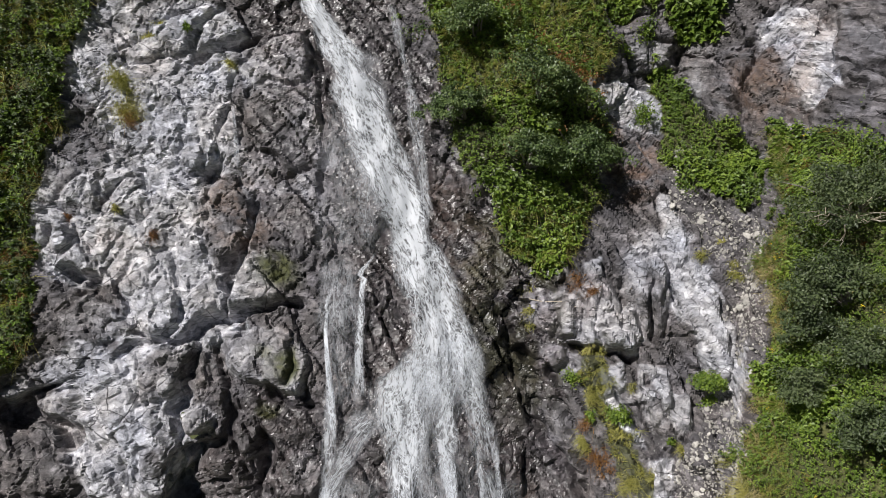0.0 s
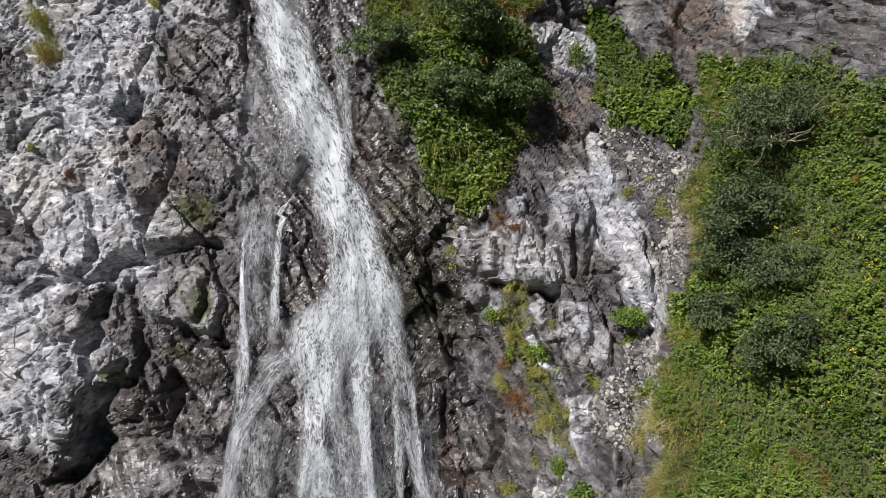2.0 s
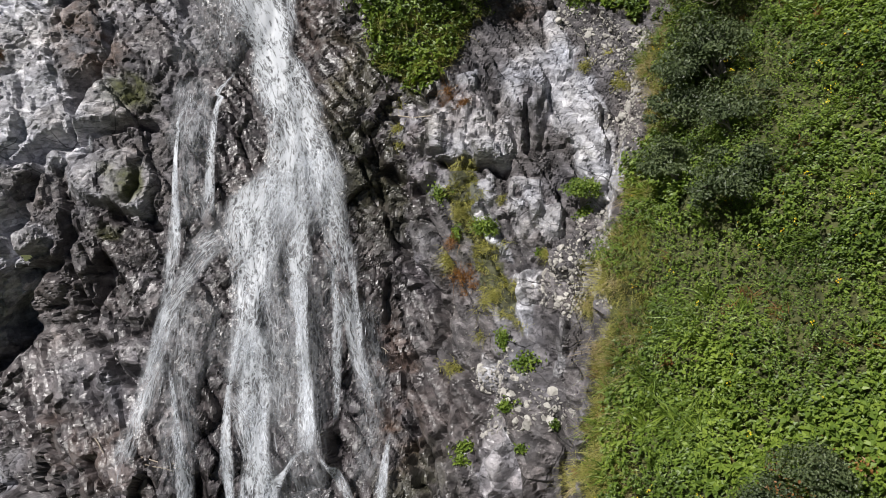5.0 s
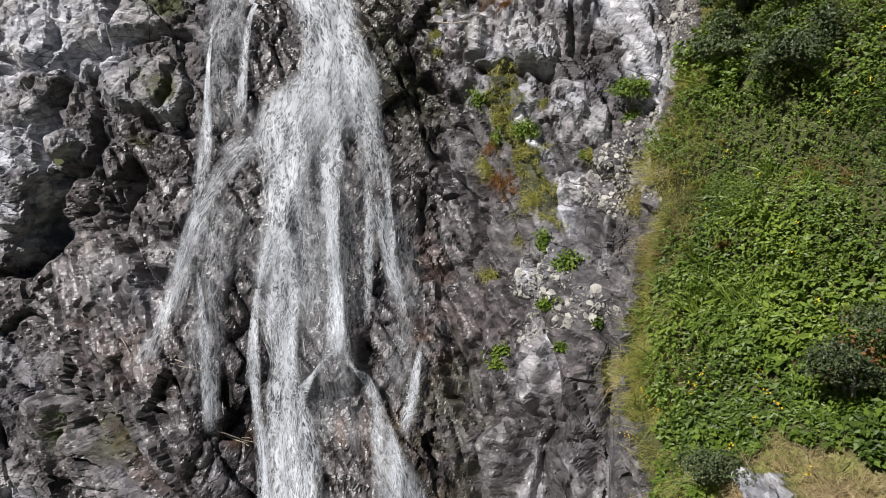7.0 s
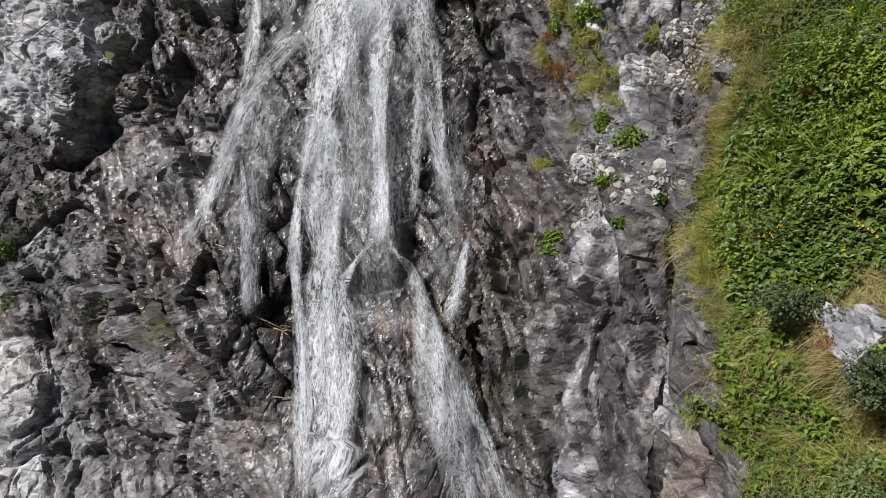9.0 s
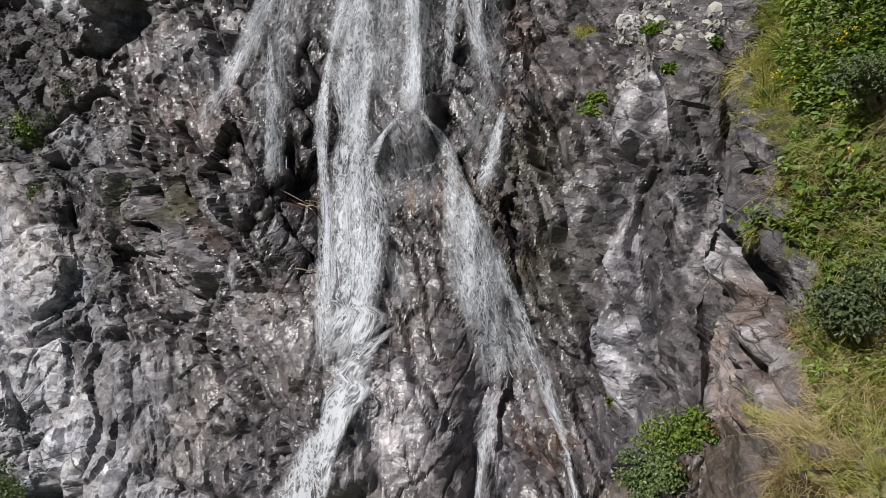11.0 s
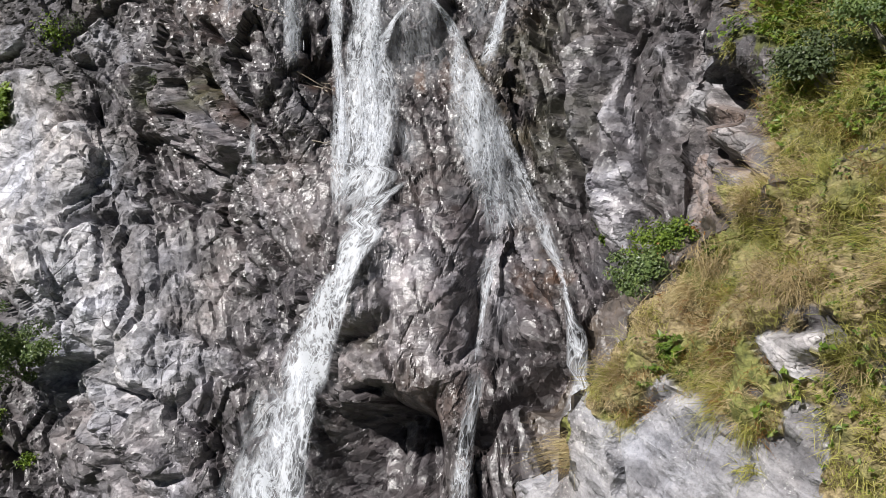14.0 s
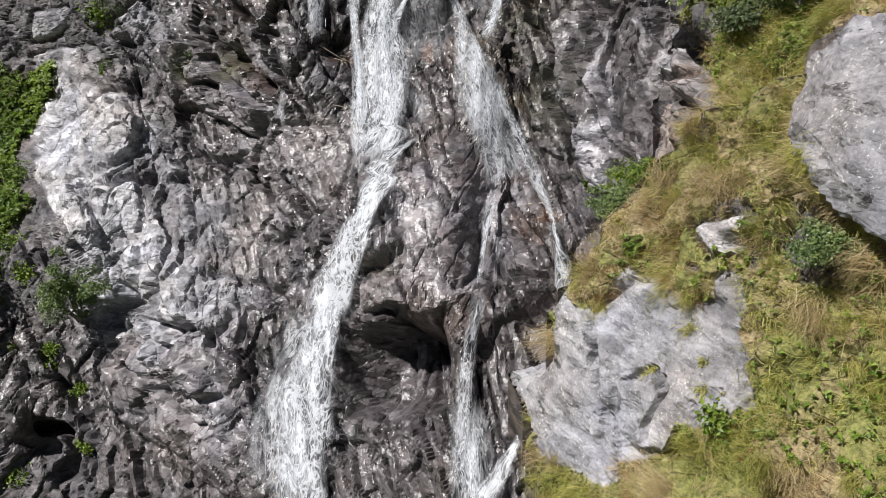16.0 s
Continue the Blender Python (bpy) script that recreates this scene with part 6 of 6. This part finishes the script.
def part(name, bm, material, parent, label=""):
    mesh = bpy.data.meshes.new(name)
    bm.to_mesh(mesh)
    bm.free()
    mesh.materials.append(material)
    ob = new(name, mesh)
    ob.parent = parent
    return tagged(ob, label)


def ground_at(a, z):
    """The place and normal of the rock at an azimuth and height."""
    i, j = int(np.clip(np.searchsorted(HT, z), 0, rows - 1)), int(np.clip(np.searchsorted(AZ, a), 0, cols - 1))
    return Vector(g_face[i, j]), Vector(g_norm[i, j])


def shrub(name, label, a, z, wide, tall, leaves, leaf, material, dead=0, rusty=0.0, sit=0.25, root_at=None):
    """A bush: stems, and a crown of clumps of leaves with gaps between them."""
    p, nrm = ground_at(a, z)
    p = Vector(root_at) if root_at else p
    root = tagged(new(name), label, "shrub")
    root.location = p
    up = (nrm * 0.55 + Vector((0, 0, 0.75))).normalized()
    side = up.cross(Vector((0, 1, 0))).normalized()
    deep = side.cross(up)
    clumps = []
    for _ in range(max(20, int(30 * wide * tall))):
        d = Vector(plant_rng.normal(size=3)).normalized()
        q = side * d.x * wide + deep * d.y * wide * 0.7 + up * (abs(d.z) * 0.9 - 0.1) * tall
        q = q * (0.55 + 0.75 * abs(noise.noise(d * 1.6 + Vector((a, z, wide)))) * 1.6)
        clumps.append(q * plant_rng.uniform(0.35, 1.05) + up * (sit * tall + 0.15) + nrm * 0.2)
    for _ in range(7):
        bm = bmesh.new()
        goal = clumps[int(plant_rng.integers(len(clumps)))]
        mid = goal * 0.45 + up * 0.15 * tall
        limb(bm, -nrm * 0.08, mid, 0.035 * wide ** 0.5, 0.02)
        limb(bm, mid, goal, 0.02, 0.007)
        part("stem", bm, BARK, root)
    n = leaves
    pick = plant_rng.integers(len(clumps), size=n)
    centre = np.array(clumps)[pick]
    size = (0.16 + 0.22 * plant_rng.random(len(clumps)) ** 1.5)[pick] * (0.55 + 0.45 * min(wide, 1.6))
    d = unit(plant_rng.normal(size=(n, 3)))
    d[:, 2] = d[:, 2] * 0.55 + 0.12
    at = centre + d * (size * plant_rng.random(n) ** 0.4)[:, None]
    outward = unit(d + 0.5 * unit(at) + np.array([0, 0, 0.35]))
    along = unit(np.cross(outward, plant_rng.normal(size=(n, 3))) + 0.45 * outward)
    length = leaf * plant_rng.uniform(0.6, 1.3, n)
    v, f = leaf_arrays(at, along, outward, length, length * plant_rng.uniform(0.5, 0.75, n), 0.15)
    cut = int(n * (1 - rusty)) if rusty else n
    for crown_name, lo, hi, mat in (("crown", 0, cut, material), ("withered_leaves", cut, n, RUSTLEAF)):
        if hi > lo:
            order = np.argsort(at[:, 2] + 0.8 * at[:, 0] * np.sign(wide), kind="stable")
            keep = order[lo:hi] if rusty else np.arange(lo, hi)
            if rusty and crown_name == "withered_leaves":
                keep = plant_rng.permutation(n)[: hi - lo]
            vv = v.reshape(-1, 4, 3)[keep].reshape(-1, 3)
            kk = 4 * np.arange(len(keep))[:, None]
            ff = np.concatenate([kk + [0, 2, 1], kk + [0, 3, 2]], 0)
            crown = new(crown_name, array_mesh(crown_name, vv, ff, mat, False))
            crown.parent = root
            tagged(crown, kind="stuff")
    for _ in range(dead):
        bm = bmesh.new()
        goal = side * plant_rng.uniform(-0.8, 0.8) * wide + up * plant_rng.uniform(0.5, 1.0) * tall - deep * plant_rng.uniform(0.4, 0.9) * wide
        limb(bm, (0, 0, 0), goal * 0.6, 0.022, 0.012, 5)
        limb(bm, goal * 0.6, goal, 0.012, 0.005, 5)
        limb(bm, goal * 0.6, goal + side * plant_rng.uniform(-0.4, 0.4) + up * 0.2, 0.010, 0.004, 5)
        part("dead_branch", bm, DEADWOOD, root, "bleached bare branch")
    return root


carpet("meadow_herbs", "dense dark green meadow herbs on a steep ledge", "herbs", meadow & (ht < 24) & (az > -46), 60, 0.09, HERB, 0.4)
carpet("meadow_scrub", "low olive-brown scrub on the steep ledge", "scrub", meadow & (ht < 24) & (az > -46), 65, 0.07, WILLOW, 0.45)
sward("meadow_grass", "long green grass among the meadow herbs", meadow & (ht < 23) & (az > -46), 8, 16, 0.42, GRASS)
sward("meadow_rust", "rust-brown grass among the meadow herbs", meadow & (ht < 23) & (az > -46) & (wave_c > 0), 7, 16, 0.36, RUSTLEAF)
carpet("patch_herbs", "bright green leafy herbs among the alder bushes", "herbs", alder_patch & (ht < 23.5), 120, 0.08, HERB, 0.3)
sward("patch_grass", "yellow-green hanging grass below the alder bushes", alder_patch & (ht < 24.5) & ((ht < 16.6) | (ht > 19.5)), 14, 18, 0.40, GRASS)
carpet("strip_herbs", "bright green herbs along a gully in the rock", "herbs", green_strip, 170, 0.09, HERB, 0.26)
carpet("ledge_herbs", "green herbs on the ledges at the top", "herbs", top_green & (ht < 24.5), 90, 0.12, HERB, 0.3)
carpet("gully_herbs", "green herbs in the shaded gully beside the dome", "herbs", gully_left & (az > -56), 100, 0.10, HERB, 0.3)
sward("strip_grass", "rust and green grass in a cleft of the rock", drift_strip, 30, 18, 0.26, GRASS)
turf = (az < 64) & knoll_green & (on_knoll | (az > 17.5)) & (az < 75) & (ht > -3)
sward("knoll_grass", "yellow-green tufted grass bowed over the rocky knob", turf & (wave_c + wave_b < 0.35), 34, 38, 0.14, GRASS, 0.003, 0.8, 0.07)
sward("knoll_straw", "dry straw-coloured grass on the rocky knob", turf & (wave_c + wave_b > -0.2), 32, 38, 0.15, STRAW, 0.003, 0.8, 0.07)
sward("straw_tussocks", "drooping straw-brown grass tussocks on the rocky knob", turf & (wave_c - wave_b > -0.25), 5.0, 220, 0.25, STRAW, 0.0026, 1.0, 0.085)
sward("green_tussocks", "drooping yellow-green grass tussocks on the rocky knob", turf & (wave_c - wave_b < 0.1), 3.6, 220, 0.24, GRASS, 0.0026, 1.0, 0.085)
sward("knoll_sedge", "rust-brown withered sedge among the knob's grass", turf & (wave_b - wave > 0.15), 14, 40, 0.15, RUSTLEAF, 0.0026, 0.7, 0.07)
carpet("knoll_herbs", "low fresh green herbs among the knob's grass", "herbs", turf & (wave - wave_c > 0.35), 60, 0.05, HERB, 0.10)
rim = bank_green & ((az < 17.2) | (ht < 8.0)) & (az < 60)
lip = bank_green & (ht < 11.3) & (waz < np.interp(wht, [7.4, 8.4, 9.8, 10.9, 12.7, 15.4, 18.6], [16.3, 14.9, 14.7, 14.9, 16.3, 16.6, 16.8]))
sward("rim_grass", "long yellow-green grass overhanging the bank's edge", rim, 26, 44, 0.30, GRASS, 0.003, 0.9, 0.08)
sward("rim_straw", "dry brown grass overhanging the bank's edge", rim & (wave_b > -0.2), 22, 44, 0.30, STRAW, 0.003, 0.9, 0.08)
carpet("upper_herbs", "dark green herbs above the tan blocks", "herbs", upper_green, 200, 0.055, HERB, 0.22)
sward("upper_grass", "olive grass hanging over the tan blocks", upper_green, 22, 40, 0.24, GRASS, 0.003, 0.9, 0.08)
sward("strip_straw", "dry brown grass round the grey boulder on the bank", dry_strip, 40, 44, 0.24, STRAW, 0.003, 0.9, 0.08)
carpet("bank_herbs", "dense bright green carpet of broad-leaved herbs on the bank", "herbs", bank_green & ~dry_strip & ~lip & (az < 44), 280, 0.062, HERB, 0.34)
sward("lip_grass", "long pale yellow-green grass drooping over the bank's lip", lip, 20, 50, 0.40, GRASS, 0.003, 1.0, 0.09)
sward("bank_rust", "rust-brown withered stalks among the bank's herbs", bank_green & (az < 45) & (wave_b - wave_c > 0.45), 5, 30, 0.30, RUSTLEAF, 0.006, 0.4, 0.06)

shrub("alder_bush", "dark green alder bush with some rust-brown leaves", -5.9, 21.0, 1.5, 1.3, 5000, 0.085, ALDER, rusty=0.1)
shrub("alder_bush", "dark green alder bush hanging over the rock", -7.2, 18.7, 1.2, 1.0, 4000, 0.085, ALDER)
shrub("alder_bush", "dark green alder bush with some rust-brown leaves", -1.8, 19.4, 1.9, 1.5, 9000, 0.085, ALDER, rusty=0.2)
shrub("alder_bush", "dark green alder bush hanging over the rock", 1.3, 17.6, 1.5, 1.3, 6000, 0.085, ALDER, rusty=0.05)
shrub("alder_bush", "dark green alder bush hanging over the rock", -2.8, 17.6, 1.3, 1.0, 4500, 0.085, ALDER, rusty=0.06)
shrub("willow_bush", "grey-green willow bush with bleached dead branches", 20.9, 17.0, 1.9, 1.5, 6500, 0.075, WILLOW, dead=14)
shrub("willow_bush", "grey-green willow bush on the herb bank", 20.6, 15.2, 1.7, 1.15, 6500, 0.075, WILLOW)
shrub("willow_bush", "grey-green willow bush on the herb bank", 22.2, 14.2, 1.2, 0.8, 3600, 0.07, WILLOW)
shrub("willow_bush", "grey-green willow bush on the herb bank", 23.9, 13.3, 1.15, 0.85, 3500, 0.07, WILLOW)
shrub("willow_bush", "grey-green willow bush at the bank's edge", 18.8, 13.2, 1.05, 0.75, 3000, 0.07, WILLOW)
shrub("willow_bush", "grey-green willow bush at the bank's edge", 18.4, 14.4, 0.95, 0.75, 2800, 0.07, WILLOW)
shrub("gully_bush", "fresh green leafy bush in the cleft behind the knob", 13.2, 3.85, 0.58, 0.5, 3800, 0.05, ALDER, rusty=0.05, root_at=(5.52, 7.8, 3.42))
shrub("gully_bush", "yellow-green leafy bush in the cleft behind the knob", 14.0, 4.35, 0.55, 0.45, 3000, 0.05, HERB, rusty=0.12, root_at=(5.9, 8.2, 3.78))
shrub("small_bush", "small dark green bush on the rocky knob", 38.6, 4.12, 0.36, 0.36, 2800, 0.04, ALDER)
shrub("small_bush", "dense green bush clinging to the wet rock", -46.0, -0.75, 0.95, 1.7, 8000, 0.06, ALDER)
shrub("small_bush", "yellow-flowering leafy bush on the bare rock", 11.5, 12.3, 0.45, 0.45, 2200, 0.07, HERB, rusty=0.0)
shrub("small_bush", "bushy green plant in the rock cleft", 3.6, 11.4, 0.5, 0.35, 1200, 0.08, HERB)
shrub("willow_bush", "grey willow bush on the bank above the knob", 23.6, 6.3, 0.55, 0.45, 2600, 0.05, WILLOW)
shrub("alder_bush", "dark green alder bush on the bank above the knob", 27.2, 6.7, 0.6, 0.45, 2600, 0.05, ALDER)
shrub("willow_bush", "olive willow bush with brownish leaves on the bank", 28.2, 9.6, 0.9, 0.7, 4200, 0.05, WILLOW, rusty=0.2)
shrub("willow_bush", "olive willow bush with brownish leaves on the bank", 30.6, 10.1, 1.0, 0.8, 4600, 0.05, WILLOW, rusty=0.15)
shrub("willow_bush", "grey-green willow bush beside a grey boulder", 27.6, 7.9, 0.7, 0.6, 3400, 0.05, WILLOW, rusty=0.1)
shrub("willow_bush", "grey-green willow bush on the bank above the knob", 21.3, 8.0, 0.5, 0.4, 2400, 0.05, WILLOW)


# ---- single tufts and sticks ----
TUFT_KINDS = {
    "grass": ("grass_tuft", "yellow-green grass tuft in a crack of the rock", GRASS),
    "rust": ("grass_tuft", "rust-brown dry grass tuft in a crack of the rock", RUSTLEAF),
    "herb": ("rock_herb", "fresh green leafy herb rooted in a rock crack", HERB),
    "moss": ("moss_cushion", "dark olive moss cushion on the wet rock", WILLOW),
    "yellow": ("rock_herb", "yellow-green leafy herb on a damp ledge", HERB),
}


def tuft(kind, a, z, size):
    """A small plant in a crack: bowed blades, or a rosette of leaves."""
    name, label, material = TUFT_KINDS[kind]
    p, nrm = ground_at(a, z)
    n = int(np.clip(900 * size, 120, 700))
    up = unit(np.array([nrm]) * 0.7 + np.array([[0, 0, 0.6]]))[0]
    spread = plant_rng.normal(0, size * 0.42, (n, 3)) * np.array([1.0, 0.6, 0.9])
    at = np.array(p) + spread - np.array(nrm) * (spread @ np.array(nrm))[:, None]
    if kind in ("grass", "rust"):
        along = unit(up + plant_rng.normal(0, 0.4, (n, 3)))
        fall = np.array([0, 0, -0.7]) + plant_rng.normal(0, 0.25, (n, 3))
        v, f = blade_arrays(at - along * 0.03, along, fall, size * plant_rng.uniform(0.5, 1.1, n) + 0.04, np.full(n, 0.005))
    else:
        leaf = 0.045 if kind == "moss" else 0.085
        d_ = unit(plant_rng.normal(size=(n, 3)) + up * 0.8)
        at = at + d_ * (size * 0.45 * plant_rng.random(n))[:, None]
        along = unit(np.cross(d_, plant_rng.normal(size=(n, 3))) + 0.4 * d_)
        length = leaf * plant_rng.uniform(0.6, 1.3, n)
        v, f = leaf_arrays(at, along, d_, length, length * 0.65, 0.2)
    root = tagged(new(name), label, "plant", "plants in the rock cracks")
    root.location = p
    leafy = "foliage"
    tagged(under(new(leafy, array_mesh(leafy, v, f, material, False)), root), kind="stuff")
    return root


def stick(a0, z0, a1, z1):
    """A bleached twig that the water left on the rock."""
    p, n0 = ground_at(a0, z0)
    q, n1 = ground_at(a1, z1)
    bm = bmesh.new()
    limb(bm, p + n0 * 0.03, q + n1 * 0.03, 0.016, 0.008, 6, 0.02)
    limb(bm, p.lerp(q, 0.6) + n0 * 0.03, p.lerp(q, 0.8) + n0 * 0.12, 0.008, 0.004, 5, 0.02)
    mesh = bpy.data.meshes.new("driftwood_stick")
    bm.to_mesh(mesh)
    bm.free()
    mesh.materials.append(DEADWOOD)
    tagged(new("driftwood_stick", mesh), "bleached tan driftwood stick lying on wet rock", "stick", "driftwood")


tuft("grass", -30.2, 19.77, 0.64)
tuft("grass", -30.2, 18.95, 0.55)
tuft("grass", -28.0, 21.17, 0.26)
tuft("grass", -27.3, 21.51, 0.27)
tuft("grass", -23.3, 20.36, 0.24)
tuft("grass", -32.2, 16.28, 0.19)
tuft("grass", 11.1, 15.28, 0.23)
tuft("grass", 12.5, 15.58, 0.21)
tuft("grass", 13.7, 14.83, 0.31)
tuft("grass", 13.5, 15.11, 0.21)
tuft("rust", -30.2, 18.76, 0.39)
tuft("rust", -30.4, 15.52, 0.22)
tuft("rust", -35.2, 16.16, 0.17)
tuft("rust", 0.9, 14.64, 0.36)
tuft("rust", 2.0, 14.38, 0.26)
tuft("herb", 6.8, 18.57, 0.46)
tuft("herb", 7.0, 21.24, 0.48)
tuft("herb", 5.4, 20.72, 0.39)
tuft("herb", -11.5, 21.76, 0.16)
tuft("herb", -25.6, 21.34, 0.14)
tuft("herb", 13.3, 17.43, 0.33)
tuft("herb", 10.2, 16.91, 0.37)
tuft("grass", -3.1, 13.81, 0.27)
tuft("grass", -2.9, 14.38, 0.23)
tuft("grass", 1.2, 10.83, 0.35)
tuft("grass", 4.9, 10.28, 0.44)
tuft("grass", 1.4, 8.77, 0.32)
tuft("grass", 5.1, 12.30, 0.19)
tuft("grass", 9.2, 11.31, 0.19)
tuft("grass", 1.7, 11.89, 0.30)
tuft("grass", 3.9, 9.57, 0.23)
tuft("grass", -3.1, 13.41, 0.15)
tuft("rust", 2.4, 10.63, 0.40)
tuft("rust", 1.3, 11.26, 0.25)
tuft("rust", 3.0, 10.40, 0.29)
tuft("rust", 14.9, 9.43, 0.27)
tuft("herb", 0.3, 12.27, 0.31)
tuft("herb", 1.6, 11.45, 0.33)
tuft("herb", 6.2, 9.58, 0.32)
tuft("herb", 8.3, 9.41, 0.34)
tuft("herb", 7.4, 8.59, 0.19)
tuft("herb", 3.1, 7.57, 0.18)
tuft("herb", 3.0, 7.33, 0.18)
tuft("herb", 8.3, 11.46, 0.12)
tuft("herb", 10.6, 8.63, 0.10)
tuft("herb", 8.7, 8.11, 0.12)
tuft("herb", 14.5, 8.60, 0.25)
tuft("herb", 11.7, 12.17, 0.28)
tuft("herb", 2.7, 7.43, 0.20)
tuft("herb", 6.0, 3.46, 0.16)
tuft("herb", 6.8, 3.34, 0.12)
tuft("herb", 17.7, 4.64, 0.10)
tuft("moss", -32.9, 5.50, 0.17)
tuft("moss", -33.3, 4.94, 0.15)
tuft("moss", -38.6, 6.71, 0.42)
tuft("moss", -36.6, 7.34, 0.38)
tuft("moss", -39.6, 5.15, 0.37)
tuft("grass", 25.2, 2.96, 0.15)
tuft("grass", 21.0, 2.28, 0.17)
tuft("grass", 29.0, 2.42, 0.12)
tuft("grass", 36.1, 2.85, 0.11)
tuft("grass", 28.1, 2.72, 0.09)
tuft("grass", 34.1, 2.92, 0.09)
tuft("grass", 12.0, 0.17, 0.27)
tuft("grass", 14.9, 0.28, 0.30)
tuft("herb", -39.8, 6.51, 0.48)
tuft("herb", -40.2, 5.06, 0.26)
tuft("herb", -47.1, 3.10, 0.46)
tuft("herb", -47.7, 2.15, 0.60)
tuft("herb", -48.1, 2.69, 0.39)
tuft("herb", 32.3, 2.18, 0.25)
tuft("herb", 15.2, 3.55, 0.11)
tuft("yellow", -49.2, 0.86, 0.59)
tuft("yellow", -49.1, 0.21, 0.34)
tuft("yellow", -48.8, -1.30, 0.23)
tuft("yellow", -51.4, -1.30, 0.23)
tuft("yellow", -47.7, -2.07, 0.21)
tuft("yellow", -48.7, -3.11, 0.25)
tuft("yellow", -55.1, -3.48, 0.32)
tuft("yellow", -49.5, -1.64, 0.23)
stick(-24.7, 7.02, -22.8, 6.88)
stick(-32.2, 8.75, -30.9, 8.73)
stick(-4.7, 8.98, -4.2, 8.87)
stick(-27.9, 7.31, -27.2, 7.11)
stick(-25.1, 7.14, -21.8, 6.90)
stick(-21.8, 5.96, -18.6, 5.58)
stick(-20.9, 4.55, -19.1, 4.53)
stick(-21.1, 5.85, -19.3, 5.57)
stick(0.2, 2.80, 2.7, 2.88)
stick(52.2, 3.45, 55.5, 3.57)
stick(-3.1, 14.11, 0.7, 14.04)

p, nrm = scatter(bank_green & (az < 45) & (wave_c > 0.15), 4, 90)
d_ = unit(nrm + plant_rng.normal(0, 0.4, (len(p), 3)))
at = np.repeat(p + nrm * 0.35, 6, 0) + plant_rng.normal(0, 0.03, (len(p) * 6, 3))
along = unit(plant_rng.normal(size=(len(at), 3)))
v, f = leaf_arrays(at, along, np.repeat(d_, 6, 0), np.full(len(at), 0.035), np.full(len(at), 0.028))
tagged(new("yellow_flowers", array_mesh("yellow_flowers", v, f, FLOWER, False)), "scattered small yellow flowers among the bank's herbs", "flowers", kind="stuff")
fern_zone = bank_green & (az < 45) & (wave > 0.25)
sward("bank_grass", "fresh green grass and fern clumps on the herb bank", fern_zone, 5, 34, 0.5, HERB, 0.012, 0.6)


# ---- scree ----
def stone_mesh(seed):
    bm = bmesh.new()
    bmesh.ops.create_icosphere(bm, subdivisions=1, radius=0.5)
    rng = random.Random(seed)
    sx, sy, sz = rng.uniform(0.8, 1.3), rng.uniform(0.6, 1.0), rng.uniform(0.25, 0.55)
    for v in bm.verts:
        v.co = Vector((v.co.x * sx, v.co.y * sy, max(-0.5, min(0.5, v.co.z * 1.5)) * sz)) * rng.uniform(0.8, 1.2)
    mesh = bpy.data.meshes.new("stone")
    bm.to_mesh(mesh)
    bm.free()
    mesh.materials.append(STONE)
    return mesh


stones = [stone_mesh(k) for k in range(12)]
scree_zone = zone((10.7, 11.54), (14.8, 12.41), (15.4, 11.28), (13.1, 10.60), (9.1, 10.33), (7.8, 10.92)) | zone((9.9, 16.10), (12.1, 16.39), (16.2, 16.49), (16.7, 15.51), (15.4, 14.31), (13.8, 14.47), (12.2, 15.30)) | zone((12.6, 14.17), (14.8, 14.38), (15.7, 13.01), (14.5, 12.78)) | zone((2.9, 8.62), (5.4, 9.29), (7.5, 9.61), (9.8, 9.30), (11.8, 8.73), (10.7, 8.44), (8.0, 8.45), (6.5, 8.60), (4.0, 7.99)) | zone((8.8, 17.87), (10.6, 17.87), (10.9, 16.11), (9.2, 16.24))
scree_zone &= ~bank_green
p, nrm = scatter(scree_zone, 40, 300)
for k in range(len(p)):
    ob = new("stone", stones[k % 12])
    s = 0.07 + 0.20 * plant_rng.random() ** 2.2
    turn = Vector(nrm[k]).to_track_quat("Z", "Y").to_matrix().to_4x4() @ pose(0, 0, 0, plant_rng.uniform(-25, 25), plant_rng.uniform(-25, 25), plant_rng.uniform(0, 360))
    ob.matrix_world = Matrix.Translation(p[k]) @ turn @ Matrix.Scale(s, 4)
    ob.parent = cliff
p, nrm = scatter(scree_zone, 100)
v_all, f_all = [], []
shape = np.array([v.co[:] for v in stones[0].vertices])
tri = np.array([f.vertices[:] for f in stones[0].polygons])
for k in range(len(p)):
    s = 0.035 + 0.09 * plant_rng.random() ** 2
    m = np.linalg.qr(plant_rng.normal(size=(3, 3)))[0]
    v_all.append(shape @ m.T * s + p[k])
    f_all.append(tri + len(shape) * k)
gravel = tagged(new("gravel", array_mesh("gravel", np.vstack(v_all), np.vstack(f_all), STONE, False)), kind="stuff")
gravel.parent = cliff
